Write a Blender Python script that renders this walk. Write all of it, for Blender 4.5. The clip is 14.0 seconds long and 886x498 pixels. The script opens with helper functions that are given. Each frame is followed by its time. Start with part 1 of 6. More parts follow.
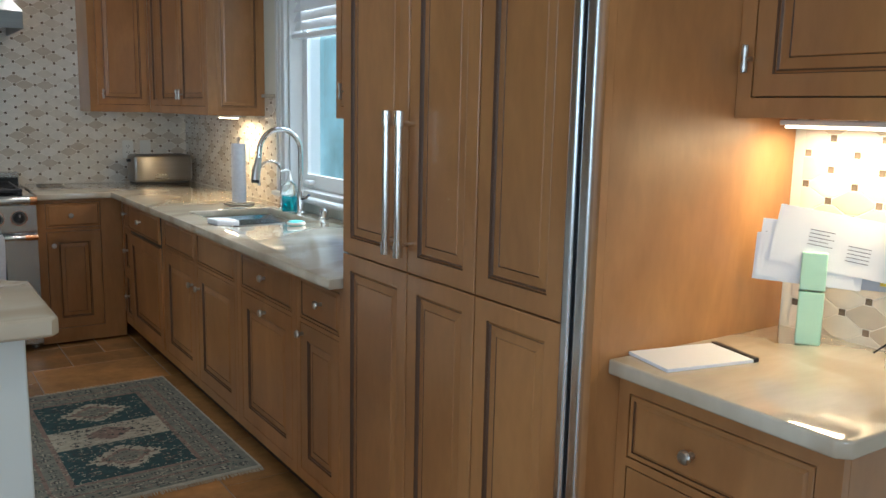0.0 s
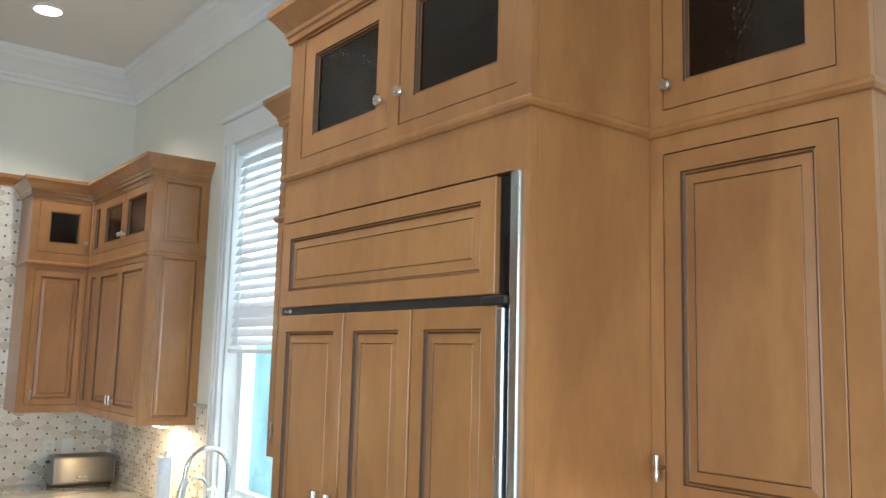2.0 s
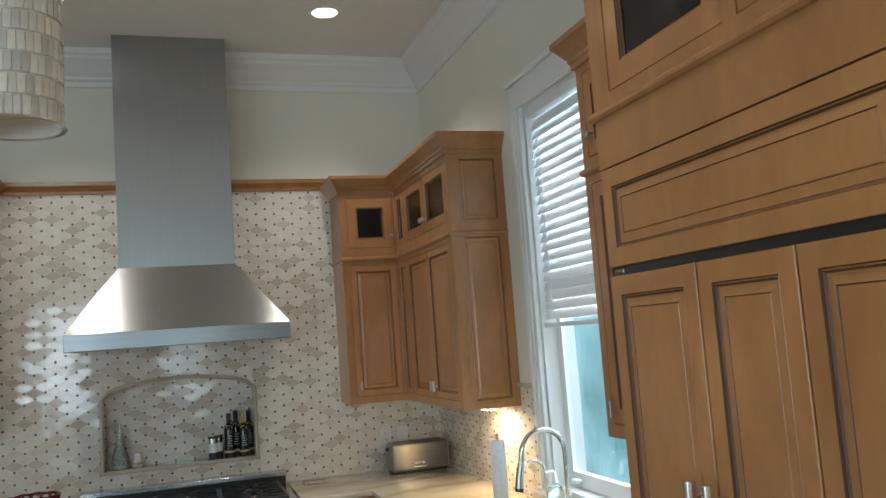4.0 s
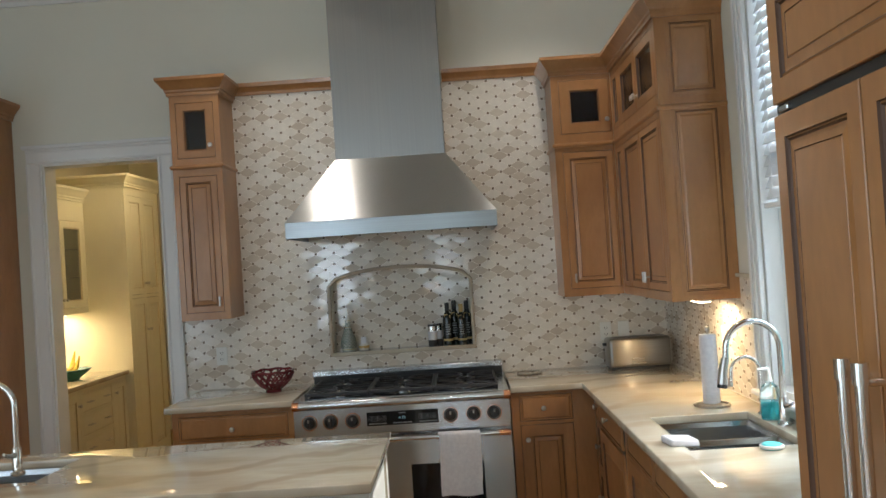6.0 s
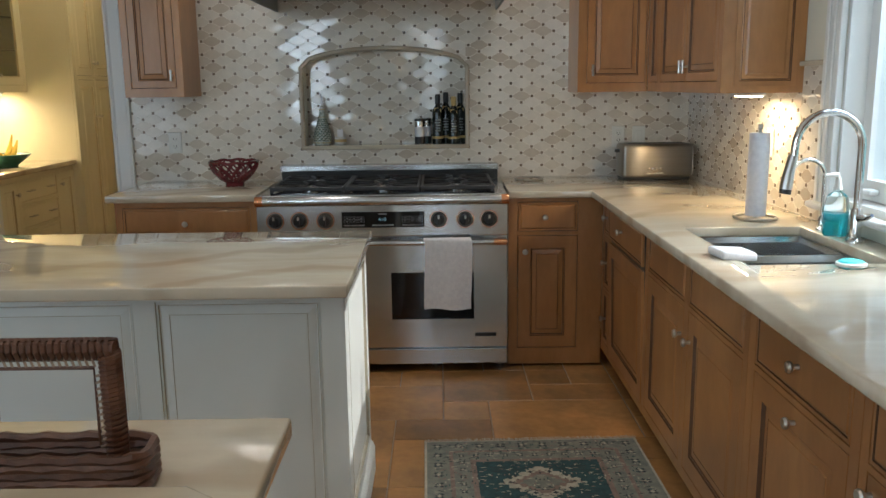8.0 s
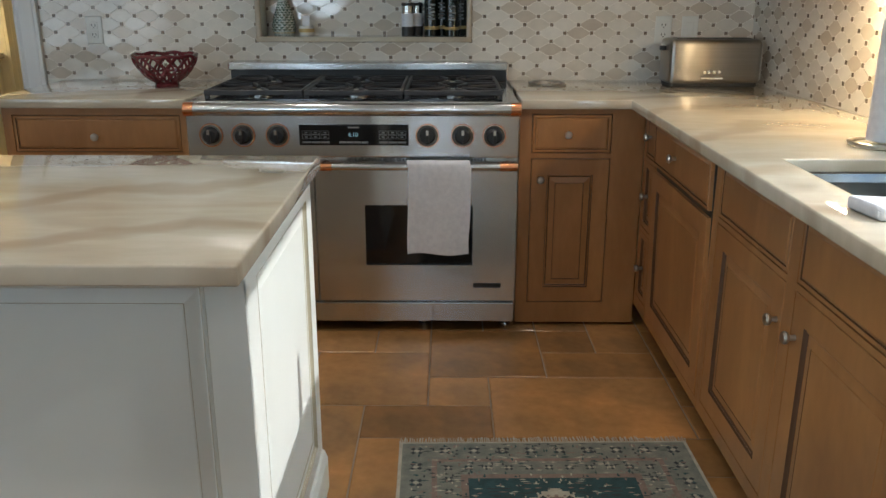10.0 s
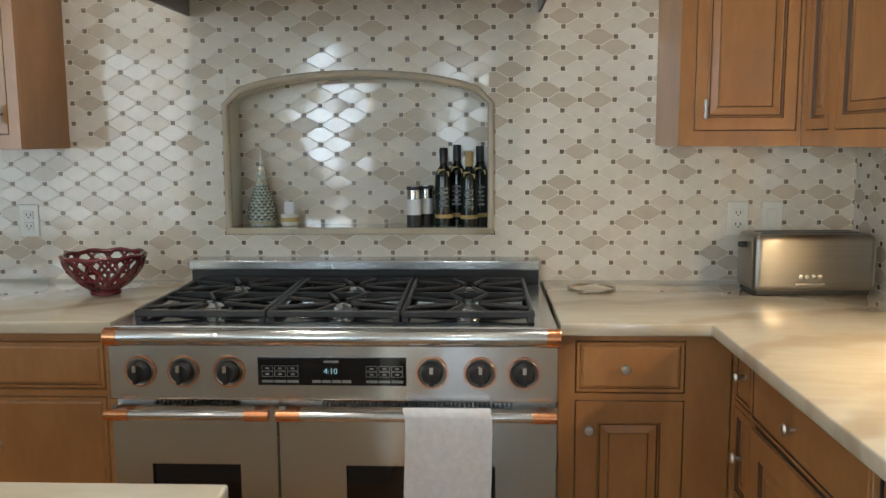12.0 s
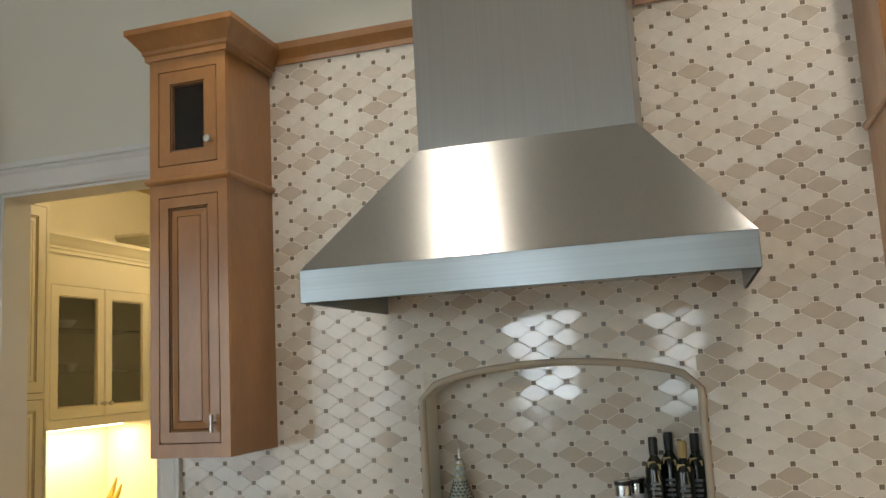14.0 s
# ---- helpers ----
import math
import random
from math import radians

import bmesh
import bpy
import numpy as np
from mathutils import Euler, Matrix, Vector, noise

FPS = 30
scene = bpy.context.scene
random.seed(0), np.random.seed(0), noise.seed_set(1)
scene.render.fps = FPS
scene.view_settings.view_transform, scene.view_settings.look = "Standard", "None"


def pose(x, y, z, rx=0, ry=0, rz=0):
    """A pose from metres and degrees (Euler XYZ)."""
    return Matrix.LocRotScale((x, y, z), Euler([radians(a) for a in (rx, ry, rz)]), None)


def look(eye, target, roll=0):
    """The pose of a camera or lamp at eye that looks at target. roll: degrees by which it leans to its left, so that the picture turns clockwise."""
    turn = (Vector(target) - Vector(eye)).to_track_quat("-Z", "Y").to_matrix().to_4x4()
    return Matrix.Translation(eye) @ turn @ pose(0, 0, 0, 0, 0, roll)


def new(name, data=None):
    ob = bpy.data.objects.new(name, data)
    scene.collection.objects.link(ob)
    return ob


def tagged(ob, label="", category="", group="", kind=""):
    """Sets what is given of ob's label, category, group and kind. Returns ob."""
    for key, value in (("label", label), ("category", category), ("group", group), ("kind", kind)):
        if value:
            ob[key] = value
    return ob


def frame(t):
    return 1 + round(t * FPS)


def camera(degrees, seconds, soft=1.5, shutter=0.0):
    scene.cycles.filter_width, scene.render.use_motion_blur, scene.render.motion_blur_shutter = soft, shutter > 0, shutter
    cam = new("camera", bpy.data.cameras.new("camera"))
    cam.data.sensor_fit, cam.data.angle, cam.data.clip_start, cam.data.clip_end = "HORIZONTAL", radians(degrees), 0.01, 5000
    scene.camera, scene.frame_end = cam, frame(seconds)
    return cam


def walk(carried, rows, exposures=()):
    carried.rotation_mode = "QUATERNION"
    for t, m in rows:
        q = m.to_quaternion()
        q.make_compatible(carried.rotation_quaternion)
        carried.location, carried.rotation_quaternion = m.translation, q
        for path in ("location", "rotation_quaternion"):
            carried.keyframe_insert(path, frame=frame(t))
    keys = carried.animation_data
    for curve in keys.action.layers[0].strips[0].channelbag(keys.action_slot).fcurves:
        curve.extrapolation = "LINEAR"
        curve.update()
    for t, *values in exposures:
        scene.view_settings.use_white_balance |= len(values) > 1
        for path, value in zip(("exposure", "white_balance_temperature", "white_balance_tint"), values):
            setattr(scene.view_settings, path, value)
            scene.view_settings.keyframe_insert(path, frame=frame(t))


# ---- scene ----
cam = camera(55.9, 14.0)
PATH = [
    (0, (-0.086, 1.286, 1.418), (1.012, 2.925, 1.091), 1.2),
    (0.5, (-0.072, 1.285, 1.551), (1.061, 2.916, 1.314), 1.3),
    (1, (-0.069, 1.272, 1.637), (1.128, 2.874, 1.626), 2.7),
    (1.5, (-0.086, 1.255, 1.709), (1.128, 2.84, 1.827), 2.8),
    (2, (-0.104, 1.231, 1.768), (1.107, 2.802, 2.025), 1.5),
    (2.5, (-0.118, 1.225, 1.790), (1.099, 2.786, 2.076), 0.9),
    (3, (-0.103, 1.312, 1.774), (0.874, 3.048, 1.95), -3.0),
    (3.5, (-0.076, 1.491, 1.754), (0.733, 3.313, 1.916), -3.5),
    (4, (-0.017, 1.608, 1.763), (0.595, 3.501, 1.967), -4.2),
    (4.2, (0.009, 1.652, 1.75), (0.502, 3.577, 1.978), -4.0),
    (6.3, (0.395, 1.835, 1.590), (0.348, 3.834, 1.610), -3.8),
    (6.5, (0.394, 1.9, 1.569), (0.349, 3.899, 1.585), -3.7),
    (7, (0.415, 2.08, 1.518), (0.367, 4.077, 1.411), -2.6),
    (7.5, (0.33, 2.276, 1.469), (0.307, 4.263, 1.248), -1.9),
    (8, (0.278, 2.45, 1.41), (0.284, 4.413, 1.026), -0.7),
    (8.5, (0.264, 2.677, 1.38), (0.279, 4.637, 0.981), -0.5),
    (8.7, (0.255, 2.774, 1.350), (0.266, 4.728, 0.928), -0.4),
    (10.8, (0.380, 3.803, 1.290), (0.371, 5.698, 0.646), 0.1),
    (11, (0.369, 3.903, 1.291), (0.348, 5.813, 0.695), -0.4),
    (11.5, (0.364, 4.113, 1.350), (0.309, 6.066, 0.924), -0.6),
    (12, (0.392, 4.275, 1.396), (0.309, 6.256, 1.133), -0.3),
    (12.5, (0.437, 4.401, 1.453), (0.257, 6.389, 1.332), 0.8),
    (13, (0.450, 4.446, 1.515), (0.213, 6.432, 1.543), 1.1),
    (13.5, (0.468, 4.457, 1.577), (0.154, 6.425, 1.748), -0.1),
    (14, (0.445, 4.410, 1.615), (-0.121, 6.307, 1.899), -3.0),
]
walk(cam, [(t, look(eye, target, roll)) for t, eye, target, roll in PATH],
     exposures=[(0.0, -0.35, 5550, 8), (0.5, -0.42, 5600, 8), (1.5, 0.0, 5800, 8), (2.0, 0.64, 5700, 7), (2.5, 0.74, 5700, 6), (3.0, 0.42, 5300, 5), (3.5, 0.1, 5600, 6), (4.0, -0.05, 5850, 6),
                (6.5, -0.05, 6050, 11), (7.5, -0.24, 5750, 8), (8.5, 0.04, 6000, 10), (11.0, 0.12, 5750, 8), (12.0, 0.5, 6050, 8), (13.0, 0.58, 6300, 10), (14.0, 0.22, 6450, 10)])

# ---------- world, sun, exposure ----------
world = bpy.data.worlds.new("sky")
scene.world = world
world.use_nodes = True
wn = world.node_tree
sky = wn.nodes.new("ShaderNodeTexSky")
sky.sky_type, sky.sun_disc = "NISHITA", False
sky.sun_elevation, sky.sun_rotation = radians(29), radians(97)
wn.links.new(sky.outputs[0], wn.nodes["Background"].inputs[0])
wn.nodes["Background"].inputs[1].default_value = 0.15

def lamp(name, kind, m, energy, color, **kw):
    d = bpy.data.lights.new(name, kind)
    d.energy, d.color = energy, color
    if "size" in kw: d.size = kw["size"]
    if "size_y" in kw:
        d.shape = "RECTANGLE"
        d.size_y = kw["size_y"]
    if "angle" in kw: d.angle = kw["angle"]
    if "radius" in kw: d.shadow_soft_size = kw["radius"]
    if "spot" in kw:
        d.spot_size, d.spot_blend = kw["spot"], 0.6
    ob = new(name, d)
    ob.matrix_world = m
    return ob

lamp("sun", "SUN", look((10, -0.4, 5.6), (0, 0, 0)), 3.4, (1.0, 0.93, 0.82), angle=radians(0.6))
WARM = (1.0, 0.72, 0.38)
DAY = (0.80, 0.92, 1.0)
# sky light; the rear lamps stand in the window openings
# unseen panel added outdoors, higher than the view through the sink window
lamp("window_skylight", "AREA", look((2.55, 4.9, 2.85), (1.1, 4.9, 0.95)), 48, (0.70, 0.90, 1.0), size=1.3, size_y=0.9)
lamp("rear_skylight", "AREA", look((-2.1, -3.99, 1.75), (-2.0, 3, 1.6)), 48, DAY, size=0.75, size_y=1.8)
lamp("rear_skylight", "AREA", look((0.1, -3.99, 1.75), (0.1, 3, 1.6)), 17, DAY, size=0.55, size_y=1.8)
# soft fill, added with an unseen opening in the west wall
lamp("side_skylight", "AREA", look((-4.49, -0.4, 1.55), (2, -0.4, 1.75)), 112, DAY, size=6.0, size_y=2.4)

# ---------- materials ----------
def mat(name, color, rough=0.5, metal=0.0, var=None, scale=8.0, stretch=(1, 1, 1), bump=0.0, bscale=60.0, coat=0.0,
        rand=0.0, fine=0.0, emit=None, spec=0.5, rot=(0, 0, 0), dist=0.0):
    """Principled material with two scales of procedural variation."""
    m = bpy.data.materials.new(name)
    m.use_nodes = True
    nt = m.node_tree
    N, L = nt.nodes, nt.links
    b = N["Principled BSDF"]
    b.inputs["Roughness"].default_value, b.inputs["Metallic"].default_value = rough, metal
    b.inputs["Coat Weight"].default_value = coat
    b.inputs["Coat Roughness"].default_value = 0.15
    b.inputs["Specular IOR Level"].default_value = spec
    b.inputs["Base Color"].default_value = (*color, 1)
    tc = N.new("ShaderNodeTexCoord")
    mp = N.new("ShaderNodeMapping")
    mp.inputs["Scale"].default_value, mp.inputs["Rotation"].default_value = stretch, rot
    L.new(tc.outputs["Object"], mp.inputs[0])
    src = None
    if var:
        nz = N.new("ShaderNodeTexNoise")
        nz.inputs["Scale"].default_value, nz.inputs["Detail"].default_value = scale, 6
        nz.inputs["Distortion"].default_value = dist
        L.new(mp.outputs[0], nz.inputs[0])
        r = N.new("ShaderNodeValToRGB")
        r.color_ramp.elements[0].position, r.color_ramp.elements[1].position = 0.3, 0.72
        r.color_ramp.elements[0].color, r.color_ramp.elements[1].color = (*var, 1), (*color, 1)
        L.new(nz.outputs[0], r.inputs[0])
        src = r.outputs[0]
        if fine:
            n2 = N.new("ShaderNodeTexNoise")
            n2.inputs["Scale"].default_value, n2.inputs["Detail"].default_value = scale * 9, 4
            L.new(mp.outputs[0], n2.inputs[0])
            mr = N.new("ShaderNodeMapRange")
            mr.inputs[3].default_value, mr.inputs[4].default_value = 1 - fine, 1 + fine
            L.new(n2.outputs[0], mr.inputs[0])
            mx = N.new("ShaderNodeMix")
            mx.data_type, mx.blend_type = "RGBA", "MULTIPLY"
            mx.inputs[0].default_value = 1
            L.new(src, mx.inputs[6])
            L.new(mr.outputs[0], mx.inputs[7])
            src = mx.outputs[2]
    if rand:
        oi = N.new("ShaderNodeObjectInfo")
        mr = N.new("ShaderNodeMapRange")
        mr.inputs[3].default_value, mr.inputs[4].default_value = 1 - rand, 1 + rand
        L.new(oi.outputs["Random"], mr.inputs[0])
        mx = N.new("ShaderNodeMix")
        mx.data_type, mx.blend_type = "RGBA", "MULTIPLY"
        mx.inputs[0].default_value = 1
        if src:
            L.new(src, mx.inputs[6])
        else:
            mx.inputs[6].default_value = (*color, 1)
        L.new(mr.outputs[0], mx.inputs[7])
        src = mx.outputs[2]
    if src:
        L.new(src, b.inputs["Base Color"])
    if bump:
        nb = N.new("ShaderNodeTexNoise")
        nb.inputs["Scale"].default_value, nb.inputs["Detail"].default_value = bscale, 5
        L.new(mp.outputs[0], nb.inputs[0])
        bp = N.new("ShaderNodeBump")
        bp.inputs["Strength"].default_value, bp.inputs["Distance"].default_value = bump, 0.004
        L.new(nb.outputs[0], bp.inputs["Height"])
        L.new(bp.outputs[0], b.inputs["Normal"])
    if emit:
        b.inputs["Emission Color"].default_value = (*emit[0], 1)
        b.inputs["Emission Strength"].default_value = emit[1]
    return m

GRAIN = (6, 6, 0.7)
WOOD = mat("honey_maple", (0.428, 0.211, 0.075), 0.32, var=(0.305, 0.138, 0.046), scale=2.3, stretch=(2.2, 2.2, 0.8), bump=0.03, bscale=26, fine=0.14, rand=0.07, coat=0.35, dist=1.1)
GLAZE = mat("dark_glaze", (0.09, 0.042, 0.018), 0.5)
# Near-black for shaded gaps, dark toe kicks and the space behind fridge panels
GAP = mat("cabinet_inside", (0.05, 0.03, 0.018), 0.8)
WALL = mat("cream_wall_paint", (0.76, 0.755, 0.66), 0.7, var=(0.73, 0.72, 0.63), scale=1.5, bump=0.04, bscale=220)
WHITE = mat("white_trim_paint", (0.80, 0.81, 0.80), 0.4, var=(0.76, 0.77, 0.76), scale=3, bump=0.02)
CEIL = mat("ceiling_paint", (0.83, 0.83, 0.80), 0.8, var=(0.80, 0.80, 0.77), scale=1.2, bump=0.03, bscale=200)
IVORY = mat("ivory_cabinet_paint", (0.78, 0.74, 0.58), 0.4, var=(0.74, 0.70, 0.54), scale=3)
ISLE = mat("pale_island_paint", (0.66, 0.69, 0.66), 0.42, var=(0.62, 0.65, 0.62), scale=3, bump=0.015)
ISLEG = mat("island_glaze", (0.36, 0.33, 0.24), 0.5)
STEEL = mat("brushed_steel", (0.58, 0.595, 0.60), 0.19, 1.0, var=(0.54, 0.55, 0.55), scale=3, stretch=(0.5, 1, 60), bump=0.02, bscale=20)
# Toaster steel with the reflection of the brown cabinets put into its base
TOASTER = mat("toaster_steel", (0.34, 0.32, 0.29), 0.30, 1.0, var=(0.30, 0.28, 0.25), scale=3, stretch=(0.5, 60, 60))
# The canopy's steel again, base darkened for the dimmer reflection on the chimney
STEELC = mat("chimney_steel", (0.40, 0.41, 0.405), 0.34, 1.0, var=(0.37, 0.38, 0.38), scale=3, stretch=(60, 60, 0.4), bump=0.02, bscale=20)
TRIMS = mat("polished_trim_steel", (0.74, 0.76, 0.78), 0.20, 1.0)
# Same steel on the rim, its base dimmed and blued by reflected daylight
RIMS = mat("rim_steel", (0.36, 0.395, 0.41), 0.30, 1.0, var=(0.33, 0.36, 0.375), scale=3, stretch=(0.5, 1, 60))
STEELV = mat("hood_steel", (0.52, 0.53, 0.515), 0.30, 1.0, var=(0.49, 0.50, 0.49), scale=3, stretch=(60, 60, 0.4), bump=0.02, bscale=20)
def brushed(m, amount, axis=2):
    """Draws the gloss of brushed metal out along one axis, across its grain."""
    N, L = m.node_tree.nodes, m.node_tree.links
    t = N.new("ShaderNodeCombineXYZ")
    t.inputs[axis].default_value = 1.0
    N["Principled BSDF"].inputs["Anisotropic"].default_value = amount
    L.new(t.outputs[0], N["Principled BSDF"].inputs["Tangent"])
for m in (STEELV, TOASTER):
    brushed(m, 0.88)
brushed(STEEL, 0.8)
brushed(STEELC, 0.6, 0)
brushed(RIMS, 0.6)
CHROME = mat("polished_nickel", (0.78, 0.77, 0.75), 0.14, 1.0)
NICKEL = mat("satin_nickel", (0.56, 0.54, 0.50), 0.28, 1.0)
COPPER = mat("copper_trim", (0.72, 0.33, 0.16), 0.22, 1.0)
BLACK = mat("cast_iron", (0.018, 0.018, 0.02), 0.45, var=(0.03, 0.03, 0.033), scale=30, bump=0.2, bscale=200)
BGLASS = mat("black_glass", (0.006, 0.006, 0.008), 0.06)
RUBBER = mat("black_plastic", (0.02, 0.02, 0.02), 0.4)
GROUT = mat("cream_grout", (0.84, 0.80, 0.72), 0.7, var=(0.80, 0.75, 0.66), scale=9)
FGROUT = mat("floor_grout", (0.34, 0.24, 0.15), 0.85, var=(0.22, 0.15, 0.09), scale=5)
DOT = mat("brown_stone_dot", (0.25, 0.20, 0.15), 0.25, var=(0.13, 0.10, 0.075), scale=45, rand=0.3)
PAPER = mat("white_paper", (0.80, 0.82, 0.86), 0.6, var=(0.77, 0.79, 0.83), scale=4)
INK = mat("grey_ink", (0.16, 0.16, 0.19), 0.7)
CLOTH = mat("white_terry", (0.74, 0.74, 0.77), 0.95, var=(0.64, 0.64, 0.68), scale=60, bump=0.8, bscale=350)
MINT = mat("mint_paint", (0.46, 0.72, 0.55), 0.45, var=(0.43, 0.68, 0.52), scale=5)
RED = mat("dark_red_glaze", (0.17, 0.025, 0.03), 0.16, var=(0.11, 0.015, 0.02), scale=12, coat=0.4)
CERAMIC = mat("white_ceramic", (0.75, 0.74, 0.69), 0.2)
TEALC = mat("teal_ceramic", (0.10, 0.32, 0.28), 0.3, var=(0.05, 0.18, 0.15), scale=18)
YELLOW = mat("banana_skin", (0.75, 0.55, 0.05), 0.5, var=(0.55, 0.36, 0.04), scale=20)
BOTTLE = mat("dark_green_bottle", (0.008, 0.012, 0.008), 0.08)
GOLD = mat("gold_label", (0.50, 0.36, 0.14), 0.45)
LABEL = mat("silver_print", (0.20, 0.21, 0.21), 0.5)
RATTAN = mat("brown_rattan", (0.15, 0.065, 0.035), 0.38, var=(0.07, 0.028, 0.015), scale=40, bump=0.3, bscale=120, rand=0.25)
RATTANL = mat("pale_rattan_lacing", (0.42, 0.33, 0.25), 0.4, var=(0.22, 0.14, 0.09), scale=40)
PLASTER = mat("white_plastic", (0.74, 0.74, 0.70), 0.35)
BLIND = mat("white_blind", (0.80, 0.82, 0.84), 0.5)
SPONGE = mat("turquoise_plastic", (0.10, 0.60, 0.62), 0.35)
BULB = mat("lamp_lens", (1, 0.97, 0.9), 0.5, emit=((1.0, 0.90, 0.72), 9))
STRIP = mat("strip_lens", (1, 0.9, 0.7), 0.5, emit=((1.0, 0.80, 0.5), 9))
LED = mat("clock_digits", (0.3, 0.6, 0.7), 0.5, emit=((0.45, 0.75, 0.85), 0.15))
LAWN = mat("lawn", (0.09, 0.13, 0.05), 0.9, var=(0.06, 0.09, 0.035), scale=0.7)

def glass_mat(name, tint, rough=0.0, bump=0.0, trans=1.0):
    m = mat(name, tint, rough)
    b = m.node_tree.nodes["Principled BSDF"]
    b.inputs["Transmission Weight"].default_value, b.inputs["IOR"].default_value = trans, 1.45
    if bump:
        N, L = m.node_tree.nodes, m.node_tree.links
        nz = N.new("ShaderNodeTexVoronoi")
        nz.inputs["Scale"].default_value = 90
        bp = N.new("ShaderNodeBump")
        bp.inputs["Strength"].default_value, bp.inputs["Distance"].default_value = bump, 0.003
        L.new(N["Texture Coordinate"].outputs["Object"], nz.inputs["Vector"])
        L.new(nz.outputs[0], bp.inputs["Height"])
        L.new(bp.outputs[0], b.inputs["Normal"])
    return m

GLASS = glass_mat("clear_glass", (0.95, 0.98, 0.98))
SEEDY = glass_mat("seeded_cabinet_glass", (0.22, 0.22, 0.21), 0.03, 0.25)
SOAP = glass_mat("blue_soap", (0.10, 0.75, 0.85), 0.05, 0, 0.75)
BLUEGL = glass_mat("water_clear_plastic", (0.85, 0.95, 0.97), 0.05)

def tile_mat(name, island):
    """Polished marble tiles, cream to taupe, one tone for each tile."""
    m = mat(name, (0.70, 0.65, 0.57), 0.075, bump=0.02, bscale=14)
    N, L = m.node_tree.nodes, m.node_tree.links
    rnd = N.new("ShaderNodeNewGeometry").outputs["Random Per Island"] if island else N.new("ShaderNodeObjectInfo").outputs["Random"]
    r = N.new("ShaderNodeValToRGB")
    r.color_ramp.elements[0].color, r.color_ramp.elements[1].color = (0.55, 0.475, 0.385, 1), (0.78, 0.74, 0.67, 1)
    r.color_ramp.elements[1].position = 0.95
    for p, c in ((0.13, (0.60, 0.53, 0.44)), (0.27, (0.68, 0.62, 0.53)), (0.55, (0.73, 0.685, 0.605))):
        e = r.color_ramp.elements.new(p)
        e.color = (*c, 1)
    L.new(rnd, r.inputs[0])
    nz = N.new("ShaderNodeTexNoise")
    nz.inputs["Scale"].default_value, nz.inputs["Detail"].default_value = 22, 6
    L.new(N["Texture Coordinate"].outputs["Object"], nz.inputs[0])
    mr = N.new("ShaderNodeMapRange")
    mr.inputs[3].default_value, mr.inputs[4].default_value = 0.84, 1.12
    L.new(nz.outputs[0], mr.inputs[0])
    mx = N.new("ShaderNodeMix")
    mx.data_type, mx.blend_type = "RGBA", "MULTIPLY"
    mx.inputs[0].default_value = 1
    L.new(r.outputs[0], mx.inputs[6])
    L.new(mr.outputs[0], mx.inputs[7])
    L.new(mx.outputs[2], N["Principled BSDF"].inputs["Base Color"])
    return m

TILE, TILE_I = tile_mat("marble_tile", False), tile_mat("marble_tile_field", True)

def stone_mat():
    """Cream quartzite with soft warm veins that run across the slab."""
    m = mat("cream_quartzite", (0.62, 0.57, 0.46), 0.055, var=(0.50, 0.43, 0.32), scale=1.6, stretch=(0.8, 2.6, 1), fine=0.10, rot=(0, 0, 0.35), dist=1.2)
    N, L = m.node_tree.nodes, m.node_tree.links
    b = N["Principled BSDF"]
    b.inputs["Coat Weight"].default_value, b.inputs["Coat Roughness"].default_value = 0.45, 0.02
    base = b.inputs["Base Color"].links[0].from_socket
    w = N.new("ShaderNodeTexWave")
    w.inputs["Scale"].default_value, w.inputs["Distortion"].default_value = 0.9, 9
    w.inputs["Detail"].default_value, w.inputs["Detail Scale"].default_value = 4, 1.2
    mp = N.new("ShaderNodeMapping")
    mp.inputs["Rotation"].default_value = (0, 0, 1.15)
    L.new(N["Texture Coordinate"].outputs["Object"], mp.inputs[0])
    L.new(mp.outputs[0], w.inputs[0])
    r = N.new("ShaderNodeValToRGB")
    r.color_ramp.elements[0].position, r.color_ramp.elements[1].position = 0.02, 0.22
    r.color_ramp.elements[0].color, r.color_ramp.elements[1].color = (0.5, 0.5, 0.5, 1), (0, 0, 0, 1)
    L.new(w.outputs[0], r.inputs[0])
    mx = N.new("ShaderNodeMix")
    mx.data_type = "RGBA"
    L.new(r.outputs[0], mx.inputs[0])
    L.new(base, mx.inputs[6])
    mx.inputs[7].default_value = (0.36, 0.28, 0.19, 1)
    L.new(mx.outputs[2], b.inputs["Base Color"])
    return m

STONE = stone_mat()
FLOORT = mat("terracotta_slate", (0.50, 0.235, 0.075), 0.27, var=(0.24, 0.135, 0.055), scale=3.2, bump=0.25, bscale=22, fine=0.22, rand=0.28, dist=0.6)
SHELL = mat("capiz_shell", (0.72, 0.70, 0.63), 0.22, var=(0.52, 0.46, 0.36), scale=14, rand=0.22, coat=0.3)
RUG_BASE = mat("rug_sage_pile", (0.25, 0.25, 0.20), 0.95, var=(0.15, 0.16, 0.14), scale=30, bump=0.6, bscale=300, fine=0.3)
RUG_TEAL = mat("rug_teal_pile", (0.035, 0.09, 0.095), 0.95, var=(0.02, 0.05, 0.055), scale=40, bump=0.6, bscale=300, fine=0.3)
RUG_CREAM = mat("rug_cream_pile", (0.50, 0.46, 0.36), 0.95, var=(0.36, 0.32, 0.25), scale=40, bump=0.6, bscale=300, fine=0.25)
RUG_ROSE = mat("rug_rose_pile", (0.28, 0.20, 0.16), 0.95, var=(0.20, 0.14, 0.12), scale=40, bump=0.6, bscale=300, fine=0.25)
